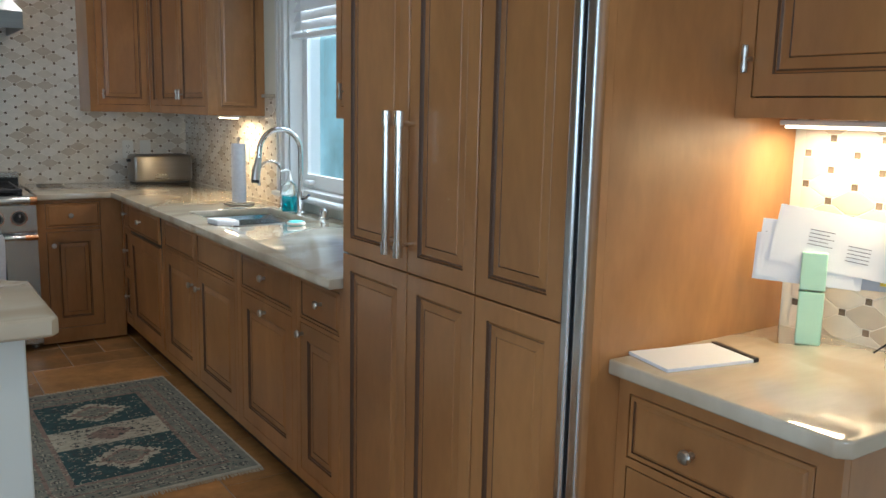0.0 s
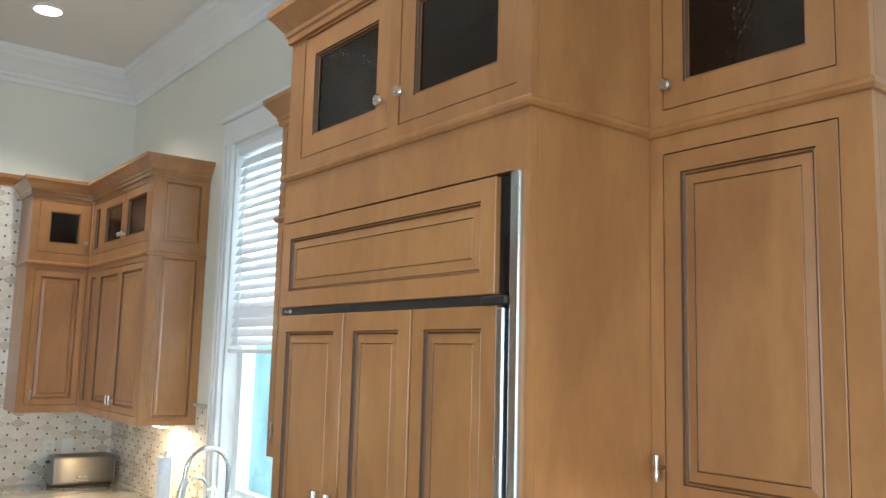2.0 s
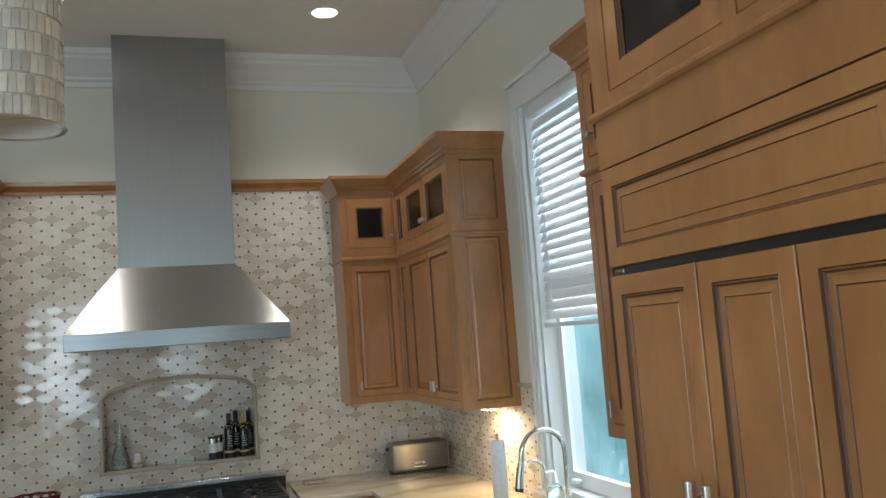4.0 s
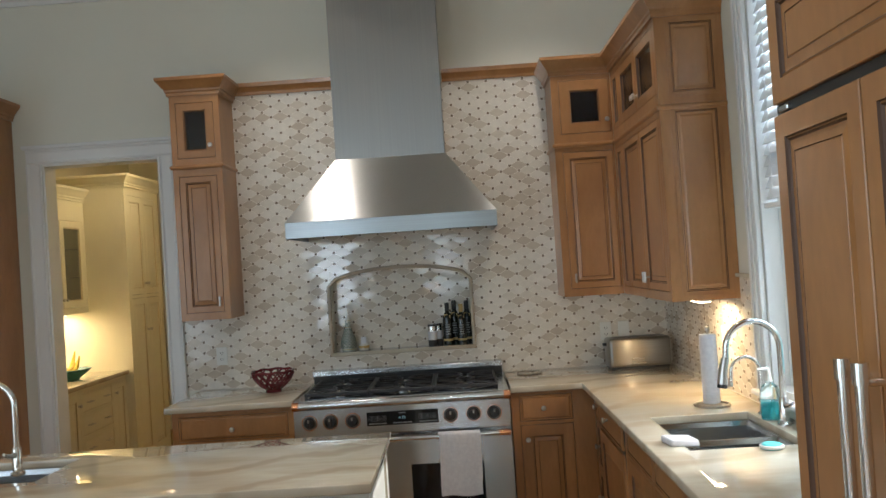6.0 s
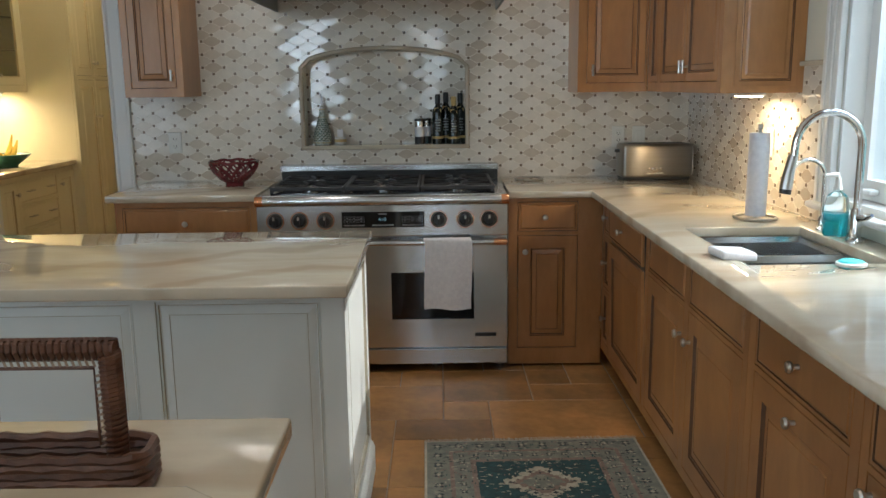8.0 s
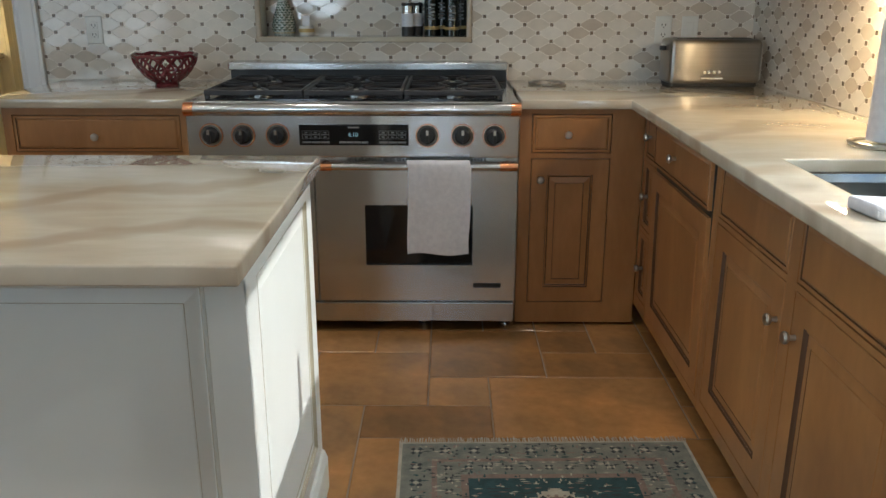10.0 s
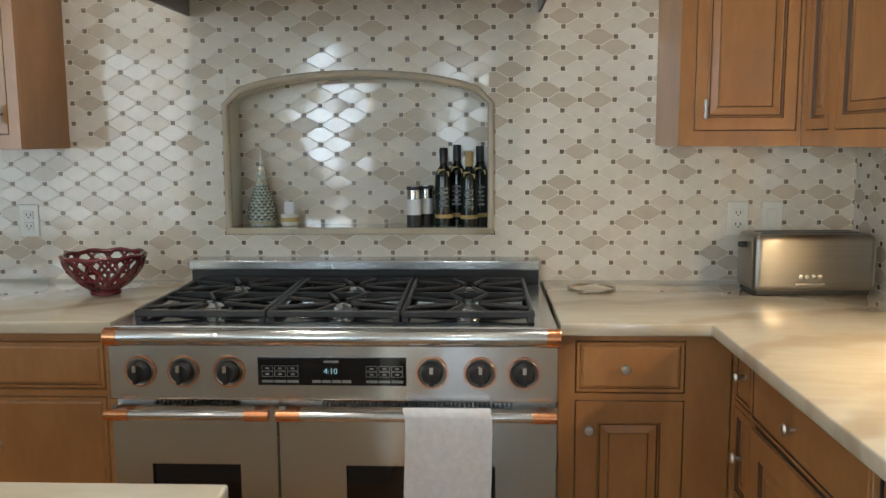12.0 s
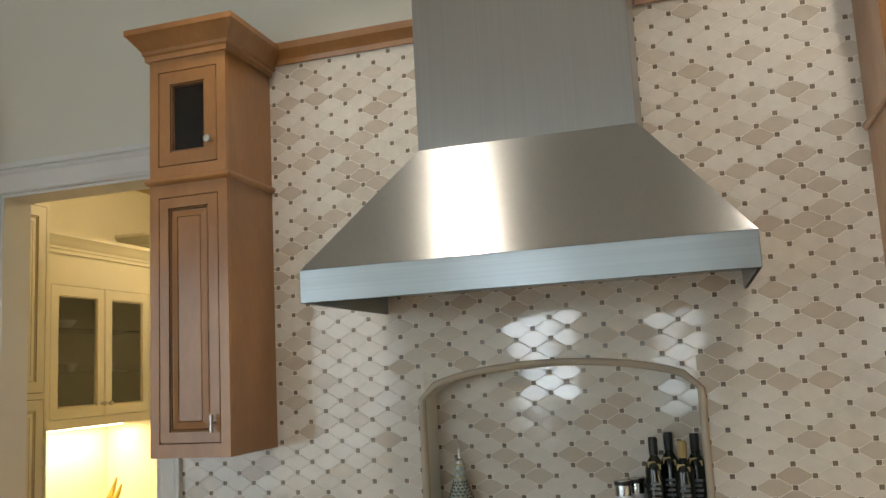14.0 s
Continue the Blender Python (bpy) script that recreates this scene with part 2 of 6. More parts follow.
RUG_DARK = mat("rug_dark_pile", (0.05, 0.055, 0.06), 0.95, var=(0.03, 0.035, 0.04), scale=40, bump=0.6, bscale=300)

# ---------- mesh helpers ----------
def link(name, bm, materials, parent=None, label="", smooth=False):
    """Turns a bmesh into one mesh object."""
    me = bpy.data.meshes.new(name)
    bmesh.ops.recalc_face_normals(bm, faces=bm.faces)
    bm.to_mesh(me)
    bm.free()
    for m in (materials if isinstance(materials, (list, tuple)) else [materials]):
        me.materials.append(m)
    if smooth:
        me.shade_smooth()
        me.set_sharp_from_angle(angle=radians(35))
    ob = new(name, me)
    if parent:
        ob.parent = parent
    return tagged(ob, label) if label else ob

part = link

def thing(name, m, label, category, group=""):
    ob = new(name)
    ob.matrix_world = m
    ob.empty_display_size = 0.1
    return tagged(ob, label, category, group)

def add_box(bm, x0, y0, z0, x1, y1, z1, bevel=0.0, mi=0, segs=2):
    vs = [bm.verts.new(p) for p in ((x0, y0, z0), (x1, y0, z0), (x1, y1, z0), (x0, y1, z0), (x0, y0, z1), (x1, y0, z1), (x1, y1, z1), (x0, y1, z1))]
    fs = [bm.faces.new([vs[i] for i in q]) for q in ((0, 3, 2, 1), (4, 5, 6, 7), (0, 1, 5, 4), (1, 2, 6, 5), (2, 3, 7, 6), (3, 0, 4, 7))]
    for f in fs:
        f.material_index = mi
    if bevel:
        es = list({e for f in fs for e in f.edges})
        r = bmesh.ops.bevel(bm, geom=es, offset=bevel, segments=segs, profile=0.5, affect="EDGES")
        for f in r["faces"]:
            f.material_index = mi
    return vs

def box(*a, **k):
    bm = bmesh.new()
    add_box(bm, *a, **k)
    return bm

def lathe(profile, segs=24, m=None, bm=None, mi=0):
    """Turns (radius, height) pairs round the z axis."""
    bm = bm or bmesh.new()
    rings = []
    for r, z in profile:
        if r < 1e-5:
            rings.append([bm.verts.new((m or Matrix()) @ Vector((0, 0, z)))])
        else:
            rings.append([bm.verts.new((m or Matrix()) @ Vector((r * math.cos(2 * math.pi * i / segs), r * math.sin(2 * math.pi * i / segs), z))) for i in range(segs)])
    for a, b in zip(rings, rings[1:]):
        for i in range(segs):
            j = (i + 1) % segs
            q = [a[i % len(a)], a[j % len(a)], b[j % len(b)], b[i % len(b)]]
            q = list(dict.fromkeys(q))
            if len(q) > 2:
                bm.faces.new(q).material_index = mi
    return bm

def tube(points, radius, segs=10, bm=None, closed=False, mi=0):
    """A round bar along a line of points; radius may be a list."""
    bm = bm or bmesh.new()
    pts = [Vector(p) for p in points]
    n = len(pts)
    rings = []
    up = Vector((0, 0, 1))
    prev = None
    for i, p in enumerate(pts):
        if closed:
            d = (pts[(i + 1) % n] - pts[i - 1]).normalized()
        else:
            d = (pts[min(i + 1, n - 1)] - pts[max(i - 1, 0)]).normalized()
        if prev is None:
            a = d.cross(up if abs(d.z) < 0.9 else Vector((1, 0, 0))).normalized()
        else:
            a = (prev - d * prev.dot(d)).normalized()
        prev = a
        b = d.cross(a)
        r = radius[i] if isinstance(radius, (list, tuple)) else radius
        rings.append([bm.verts.new(p + r * (math.cos(2 * math.pi * k / segs) * a + math.sin(2 * math.pi * k / segs) * b)) for k in range(segs)])
    for i in range(n if closed else n - 1):
        A, B = rings[i], rings[(i + 1) % n]
        for k in range(segs):
            bm.faces.new((A[k], A[(k + 1) % segs], B[(k + 1) % segs], B[k])).material_index = mi
    if not closed:
        bm.faces.new(rings[0]).material_index = mi
        bm.faces.new(rings[-1]).material_index = mi
    return bm

def plate(w, h, holes, y0, y1, bm=None):
    """An upright plate w by h between depths y0 and y1, with rectangular holes (u0, v0, u1, v1) through it."""
    bm = bm or bmesh.new()
    us = sorted({0, w, *[c for q in holes for c in (q[0], q[2])]})
    vs = sorted({0, h, *[c for q in holes for c in (q[1], q[3])]})
    solid = [[not any(q[0] - 1e-6 <= a and b <= q[2] + 1e-6 and q[1] - 1e-6 <= c and d <= q[3] + 1e-6 for q in holes) for c, d in zip(vs, vs[1:])] for a, b in zip(us, us[1:])]
    def at(i, j):
        return 0 <= i < len(us) - 1 and 0 <= j < len(vs) - 1 and solid[i][j]
    def quad(*p):
        bm.faces.new([bm.verts.new(c) for c in p])
    for i in range(len(us) - 1):
        for j in range(len(vs) - 1):
            if not solid[i][j]:
                continue
            a, b, c, d = us[i], us[i + 1], vs[j], vs[j + 1]
            quad((a, y0, c), (b, y0, c), (b, y0, d), (a, y0, d))
            quad((a, y1, c), (a, y1, d), (b, y1, d), (b, y1, c))
            if not at(i - 1, j): quad((a, y0, c), (a, y0, d), (a, y1, d), (a, y1, c))
            if not at(i + 1, j): quad((b, y0, c), (b, y1, c), (b, y1, d), (b, y0, d))
            if not at(i, j - 1): quad((a, y0, c), (a, y1, c), (b, y1, c), (b, y0, c))
            if not at(i, j + 1): quad((a, y0, d), (b, y0, d), (b, y1, d), (a, y1, d))
    bmesh.ops.remove_doubles(bm, verts=bm.verts, dist=1e-5)
    return bm

def rings_mesh(u0, v0, u1, v1, rings, bm=None, close=True):
    """Nested rectangles, each (inset, depth, material), joined from the rim to the middle."""
    bm = bm or bmesh.new()
    prev = None
    for inset, y, mi in rings:
        r = [bm.verts.new(p) for p in ((u0 + inset, y, v0 + inset), (u1 - inset, y, v0 + inset), (u1 - inset, y, v1 - inset), (u0 + inset, y, v1 - inset))]
        if prev:
            for k in range(4):
                bm.faces.new((prev[k], prev[(k + 1) % 4], r[(k + 1) % 4], r[k])).material_index = mi
        prev = r
    if close:
        bm.faces.new(prev).material_index = 0
    return bm

T = 0.02
def panel_rings(stile):
    s = stile
    return [(0, T, 0), (0, 0.001, 0), (0.0015, 0, 0), (s, 0, 0), (s + 0.002, 0.006, 1), (s + 0.006, 0.004, 0), (s + 0.010, 0.008, 1), (s + 0.012, 0.0085, 0),
            (s + 0.032, 0.005, 0), (s + 0.034, 0.0072, 1), (s + 0.036, 0.0048, 0)]
def slab_rings():
    return [(0, T, 0), (0, 0.002, 0), (0.002, 0, 0), (0.010, 0, 0), (0.0115, 0.004, 1), (0.015, 0.002, 0), (0.019, 0.0, 0)]

def knob(parent, u, v, material=None, r=0.015):
    m = pose(u, 0, v, 90, 0, 0)
    part("knob", lathe([(0.0, 0), (0.007, 0), (0.006, 0.012), (r * 0.85, 0.017), (r, 0.022), (r * 0.8, 0.028), (0, 0.030)], 14, m), material or NICKEL, parent, "round satin nickel knob", True)

def latch(parent, u, v):
    """Small upright T-shaped pull on a post."""
    bm = lathe([(0, 0), (0.006, 0), (0.004, 0.02), (0, 0.021)], 10, pose(u, 0, v, 90, 0, 0))
    lathe([(0, -0.03), (0.006, -0.028), (0.0075, -0.015), (0.0045, 0), (0.0075, 0.015), (0.006, 0.028), (0, 0.03)], 10, pose(u, -0.022, v), bm)
    part("pull", bm, NICKEL, parent, "polished nickel pull", True)

def door(parent, u0, v0, u1, v1, kind="door", stile=0.05, mats=None, pull=None):
    """One door or drawer front set in its frame."""
    g = 0.003
    mats = mats or [WOOD, GLAZE]
    name = "drawer_front" if kind == "drawer" else "glass_door" if kind == "glass" else "door"
    if kind == "glass":
        s = stile
        bm = rings_mesh(u0 + g, v0 + g, u1 - g, v1 - g, [(0, T, 0), (0, 0.001, 0), (0.0015, 0, 0), (s, 0, 0), (s + 0.002, 0.005, 1), (s + 0.006, 0.003, 0), (s + 0.010, 0.010, 1), (s + 0.010, T, 0)], close=False)
    else:
        bm = rings_mesh(u0 + g, v0 + g, u1 - g, v1 - g, slab_rings() if kind == "drawer" else panel_rings(stile))
    d = part(name, bm, mats, parent)
    if kind == "glass":
        s = stile + 0.008
        part("pane", box(u0 + g + s, 0.012, v0 + g + s, u1 - g - s, 0.015, v1 - g - s), SEEDY, d, "dark seeded glass pane")
    if pull:
        (latch if pull[2:] else knob)(d, pull[0], pull[1])
    return d

def cabinet(name, m, w, h, d, cells, label, toe=0.0, mats=None, category="cabinet", group="", body_h=None):
    """A framed cabinet unit: body, face frame with openings, and a front for each cell (u0, v0, u1, v1, kind, pull, stile)."""
    mats = mats or [WOOD, GLAZE]
    c = thing(name, m, label, category, group)
    holes = [q[:4] for q in cells]
    bm = plate(w, h, holes, 0, T)
    part("face_frame", bm, mats[0], c)
    bm = bmesh.new()
    glass = [q for q in cells if q[4] == "glass"]
    b0 = min([q[1] for q in glass], default=None)
    if glass:
        if b0 > 0.05:
            add_box(bm, 0, T + 0.001, 0, w, d, b0 - 0.02)
        # open box behind the glass
        add_box(bm, 0, T + 0.001, b0 - 0.0199, w, d, b0 - 0.002)
        add_box(bm, 0, T + 0.001, h - 0.02, w, d, h)
        add_box(bm, 0, T + 0.001, b0 - 0.002, 0.018, d, h - 0.02)
        add_box(bm, w - 0.018, T + 0.001, b0 - 0.002, w, d, h - 0.02)
        add_box(bm, 0.018, d - 0.015, b0 - 0.002, w - 0.018, d, h - 0.02)
    else:
        add_box(bm, 0, T + 0.001, 0, w, d, body_h or h)
    body = part("body", bm, mats[0], c)
    # dark sheets behind the fronts paint the shade of their narrow gaps
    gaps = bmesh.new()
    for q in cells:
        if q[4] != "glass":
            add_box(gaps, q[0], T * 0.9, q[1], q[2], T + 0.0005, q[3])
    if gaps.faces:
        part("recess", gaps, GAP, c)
    else:
        gaps.free()
    for q in cells:
        door(c, *q[:4], q[4], q[6] if len(q) > 6 else 0.05, mats, q[5])
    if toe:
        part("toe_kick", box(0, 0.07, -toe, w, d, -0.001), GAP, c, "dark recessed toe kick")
    return c

def sweep(profile, path, bm=None, mi=0):
    """Runs a moulding profile of (out, up) pairs along a level path of (x, y); out is to the right of the way."""
    bm = bm or bmesh.new()
    n = len(path)
    pts = [Vector((p[0], p[1])) for p in path]
    z = path[0][2]
    rows = []
    for i, p in enumerate(pts):
        d0 = (pts[i] - pts[i - 1]).normalized() if i else (pts[1] - pts[0]).normalized()
        d1 = (pts[i + 1] - pts[i]).normalized() if i < n - 1 else d0
        n0, n1 = Vector((d0.y, -d0.x)), Vector((d1.y, -d1.x))
        mit = (n0 + n1)
        mit = mit / max(mit.dot(n0), 0.2)
        rows.append([bm.verts.new((p.x + o * mit.x, p.y + o * mit.y, z + u)) for o, u in profile])
    for A, B in zip(rows, rows[1:]):
        for k in range(len(profile) - 1):
            bm.faces.new((A[k], A[k + 1], B[k + 1], B[k])).material_index = mi
    for A in (rows[0], rows[-1]):
        bm.faces.new(A).material_index = mi
    return bm

CROWN = [(0, 0), (0.012, 0), (0.013, 0.018), (0.019, 0.024), (0.020, 0.036), (0.030, 0.048), (0.046, 0.070), (0.058, 0.084), (0.063, 0.088), (0.063, 0.108), (0, 0.108)]
BAND = [(0, 0), (0.008, 0.002), (0.014, 0.010), (0.014, 0.018), (0.006, 0.026), (0, 0.028)]
ROOM_CROWN = [(0, 0), (0.016, 0), (0.016, 0.03), (0.03, 0.045), (0.034, 0.06), (0.05, 0.075), (0.09, 0.12), (0.125, 0.15), (0.13, 0.165), (0.145, 0.18), (0.145, 0.215), (0, 0.215)]

# ---------- structure ----------
WY, WX, CEILING = 7.18, 1.68, 3.70
NX0, NX1, NZ0, NZ1, NTOP = -0.475, 0.430, 1.075, 1.525, 1.610   # arched niche behind the range

def setting(name, bm, material, label, m=None, category="wall", smooth=False):
    ob = link(name, bm, material, None, "", smooth)
    if m:
        ob.matrix_world = m
    return tagged(ob, label, category, kind="structure")

def arch(x, grow=0.0):
    """Height of the niche's arch over x."""
    mid, half = (NX0 + NX1) / 2, (NX1 - NX0) / 2 + grow
    k = max(0.0, 1 - ((x - mid) / half) ** 2)
    return NZ1 + (NTOP - NZ1) * (k ** 0.62) + grow

bm = plate(6.18, CEILING, [(2.19, 0, 2.96, 2.435), (NX0 + 4.5, NZ0, NX1 + 4.5, NTOP)], 0, 0.15)
# spandrels over the niche's arch
n = 24
for i in range(n):
    a, b = NX0 + (NX1 - NX0) * i / n, NX0 + (NX1 - NX0) * (i + 1) / n
    za, zb = min(arch(a), NTOP - 0.0005), min(arch(b), NTOP - 0.0005)
    f = [(a, 0, za), (b, 0, zb), (b, 0, NTOP), (a, 0, NTOP)]
    k = [(x, 0.15, z) for x, _, z in f]
    for q in (f, (f[0], f[1], k[1], k[0])):
        bm.faces.new([bm.verts.new((x + 4.5, y, z)) for x, y, z in q])
wall_north = setting("wall_north", bm, WALL, "cream painted kitchen wall with a white cased doorway", pose(-4.5, WY, 0))
bm = plate(11.48, CEILING, [(7.33 - 5.385, 1.0, 7.33 - 4.35, 2.87)], 0, 0.18)
wall_east = setting("wall_east", bm, WALL, "cream painted wall with a tall window over the sink", pose(WX, 7.33, 0, 0, 0, -90))
setting("wall_south", plate(6.36, CEILING, [(1.8, 0.8, 3.0, 2.7), (4.2, 0.8, 5.0, 2.7)], 0, 0.15), WALL, "plain painted wall with a wide window", pose(-4.5, -4.15, 0))
# The west wall's opening is added only to let the side fill in.
setting("wall_west", plate(11.3, CEILING, [(0.6, 0.30, 6.6, 2.80)], 0, 0.15), WALL, "plain painted wall with a wide glazed opening", pose(-4.5, -4.0, 0, 0, 0, 90))
setting("ceiling", box(-4.66, -4.16, CEILING, 1.87, 7.34, CEILING + 0.12), CEIL, "smooth off-white painted kitchen ceiling", category="ceiling")
setting("trim_crown", sweep(ROOM_CROWN, [(-4.5, WY, CEILING - 0.216), (WX, WY, CEILING - 0.216), (WX, -4.0, CEILING - 0.216)]), WHITE, "white stepped crown moulding below the ceiling", category="moulding")
floor = setting("floor", box(-4.66, -4.16, -0.12, 1.87, 7.33, -0.004), FGROUT, "brown terracotta and slate tiled floor", category="floor")
setting("ground", box(-60, -60, -0.35, 60, 60, -0.30), LAWN, "green lawn outside the house", category="ground")

# niche lining
bm = bmesh.new()
add_box(bm, NX0 - 0.02, WY + 0.135, NZ0 - 0.02, NX1 + 0.02, WY + 0.15, NTOP + 0.02)
setting("wall_niche", bm, GROUT, "back of the arched tiled niche", category="niche")

# doorway casing, head and jambs
def casing(name, x0, x1, z1, y, wdt, label):
    c = thing(name, pose(0, 0, 0), label, "door casing")
    prof = [(0, 0), (wdt, 0), (wdt, 0.024), (wdt - 0.012, 0.026), (wdt - 0.022, 0.018), (0.02, 0.014), (0.008, 0.020), (0, 0.016)]
    def leg(nm, pa, pb, out):
        bm = bmesh.new()
        rows = [[bm.verts.new((p[0] + o * out[0] + 0, y - d, p[1] + o * out[1])) for o, d in prof] for p in (pa, pb)]
        for k in range(len(prof)):
            bm.faces.new((rows[0][k], rows[0][k - 1], rows[1][k - 1], rows[1][k]))
        for r in rows:
            bm.faces.new(r)
        part(nm, bm, WHITE, c)
    leg("jamb_casing", (x1, 0), (x1, z1), (1, 0))
    leg("jamb_casing", (x0, 0), (x0, z1), (-1, 0))
    leg("head_casing", (x0 - wdt, z1), (x1 + wdt, z1), (0, 1))
    part("head_cap", box(x0 - wdt - 0.02, y - 0.04, z1 + wdt, x1 + wdt + 0.02, y, z1 + wdt + 0.025, bevel=0.006), WHITE, c)
    bm = bmesh.new()
    add_box(bm, x1 - 0.012, y + 0.001, 0, x1, y + 0.15, z1)
    add_box(bm, x0, y + 0.001, 0, x0 + 0.012, y + 0.15, z1)
    add_box(bm, x0 + 0.012, y + 0.001, z1 - 0.012, x1 - 0.012, y + 0.15, z1)
    part("jamb_lining", bm, WHITE, c)
    c["kind"] = "structure"
casing("door_1", -2.31, -1.54, 2.435, WY, 0.10, "white painted doorway casing open to the pantry")

# window over the sink
def window(name, y0, y1, z0, z1):
    w = thing(name, pose(WX, y1, 0, 0, 0, -90), "tall white window with a stool sill over the sink", "window")
    W = y1 - y0
    cw = 0.115
    for nm, a in (("side_casing", (-cw, z0 - 0.02, 0, z1)), ("side_casing", (W, z0 - 0.02, W + cw, z1)), ("head_casing", (-cw, z1, W + cw, z1 + 0.13))):
        bm = box(a[0], -0.026, a[1], a[2], -0.001, a[3], bevel=0.005)
        part(nm, bm, WHITE, w)
        bm = bmesh.new()
        for k in (0.25, 0.62):
            if nm == "side_casing":
                x = a[0] + (a[2] - a[0]) * k
                add_box(bm, x - 0.012, -0.034, a[1], x + 0.012, -0.026, a[3] - 0.002, bevel=0.003)
        if bm.faces:
            part("casing_bead", bm, WHITE, w)
        else:
            bm.free()
    part("casing_cap", box(-cw - 0.02, -0.045, z1 + 0.13, W + cw + 0.02, -0.001, z1 + 0.16, bevel=0.007), WHITE, w)
    part("window_sill", box(-cw - 0.01, -0.055, z0 - 0.045, W + cw + 0.01, -0.001, z0 - 0.021, bevel=0.008), WHITE, w)
    part("sill_board", box(0.001, 0.0, z0 - 0.02, W - 0.001, 0.17, z0 + 0.003), WHITE, w)
    part("jamb_lining", box(0.001, 0.0, z0 + 0.004, 0.016, 0.17, z1 - 0.001), WHITE, w)
    part("jamb_lining", box(W - 0.016, 0.0, z0 + 0.004, W - 0.001, 0.17, z1 - 0.001), WHITE, w)
    part("head_lining", box(0.017, 0.0, z1 - 0.016, W - 0.017, 0.17, z1 - 0.001), WHITE, w)
    zm = (z0 + z1) / 2 + 0.1
    for nm, za, zb, yy in (("lower_sash", z0 + 0.006, zm + 0.02, 0.07), ("upper_sash", zm - 0.02, z1 - 0.018, 0.112)):
        bm = plate(W - 0.04, zb - za, [(0.055, 0.07, W - 0.095, zb - za - 0.045)], yy, yy + 0.038)
        bm.transform(Matrix.Translation((0.02, 0, za)))
        s = part(nm, bm, WHITE, w)
        p = part("pane", box(0.074, yy + 0.017, za + 0.069, W - 0.074, yy + 0.021, zb - 0.044), GLASS, s)
        p.visible_shadow = False
    part("sash_lock", box(0.12, 0.03, z0 + 0.03, 0.17, 0.068, z0 + 0.05, bevel=0.006), WHITE, w)
    w["kind"] = "structure"
window("window_1", 4.35, 5.385, 1.0, 2.87)

def blind(y0, y1, zb, zt):
    b = thing("window_blind", pose(WX, y1, 0, 0, 0, -90), "white wooden slatted blind drawn halfway down the window", "blind")
    W = y1 - y0
    part("headrail", box(0.02, 0.005, zt - 0.06, W - 0.02, 0.062, zt - 0.002, bevel=0.004), BLIND, b)
    slat = bmesh.new()
    add_box(slat, 0.022, -0.031, -0.002, W - 0.022, 0.031, 0.002, bevel=0.0015, segs=1)
    me = bpy.data.meshes.new("slat")
    slat.to_mesh(me)
    slat.free()
    me.materials.append(BLIND)
    z = zt - 0.10
    while z > zb + 0.05:
        s = new("slat", me)
        s.parent = b
        s.matrix_basis = pose(0, 0.034, z, 68, 0, 0)
        z -= 0.047
    part("bottom_rail", box(0.022, 0.006, zb, W - 0.022, 0.060, zb + 0.022, bevel=0.004), BLIND, b)
    for u in (0.15, W - 0.15):
        part("ladder_cord", tube([(u, 0.002, zb + 0.01), (u, 0.002, zt - 0.06)], 0.0012, 6), BLIND, b)
blind(4.35, 5.385, 1.762, 2.868)

# ---------- cabinets ----------
BZ = 0.865    # underside of the worktop
def cell(u0, v0, u1, v1, kind="door", pull=None, stile=0.05):
    return (u0, v0, u1, v1, kind, pull, stile)

# along the range wall
FY = 6.52
cabinet("base_cabinet", pose(0.615, FY, 0.012), 0.469, BZ - 0.013, 0.66,
        [cell(0.045, 0.685, 0.345, 0.833, "drawer", (0.18, 0.757)), cell(0.045, 0.085, 0.345, 0.665, "door", (0.082, 0.585), 0.06)],
        "honey maple base cabinet beside the range with one drawer and door", group="base cabinets")
cabinet("base_cabinet", pose(-1.32, FY, 0.012), 0.70, BZ - 0.013, 0.66,
        [cell(0.035, 0.685, 0.665, 0.825, "drawer", (0.345, 0.745)), cell(0.035, 0.375, 0.665, 0.665, "drawer", (0.345, 0.52)), cell(0.035, 0.085, 0.665, 0.355, "drawer", (0.345, 0.22))],
        "wide honey maple drawer base cabinet between range and doorway", group="base cabinets")

# along the window wall, toe space below
FX = 1.085
def run(y1, y0, cells, label, z=0.095, body_h=None):
    return cabinet("base_cabinet", pose(FX, y1, z, 0, 0, -90), y1 - y0, BZ - z - 0.001, WX - FX - 0.002, cells, label, toe=z - 0.002, group="base cabinets", body_h=body_h)
run(6.515, 6.332, [cell(0.03, 0.60, 0.165, 0.745, "drawer", (0.098, 0.68)), cell(0.03, 0.33, 0.165, 0.585, "door", (0.098, 0.46), 0.022), cell(0.03, 0.05, 0.165, 0.315, "door", (0.098, 0.18), 0.022)], "narrow honey maple drawer stack in the corner")
dw = run(6.328, 5.647, [cell(0.02, 0.60, 0.664, 0.752, "drawer", (0.305, 0.68)), cell(0.02, 0.03, 0.664, 0.585, "door", None, 0.06)], "honey maple fronted dishwasher standing slightly ajar under the worktop")
for o in dw.children:
    if o.name.startswith(("drawer_front", "door")):
        o.matrix_basis = pose(0, -0.002, 0.03, 1.3, 0, 0) @ pose(0, 0, -0.03)
dl = part("door_liner", box(0.024, 0.012, 0.035, 0.666, 0.034, 0.750), RUBBER, dw, "black edge of the ajar dishwasher door")
dl.matrix_basis = pose(0, -0.002, 0.03, 1.3, 0, 0) @ pose(0, 0, -0.03)
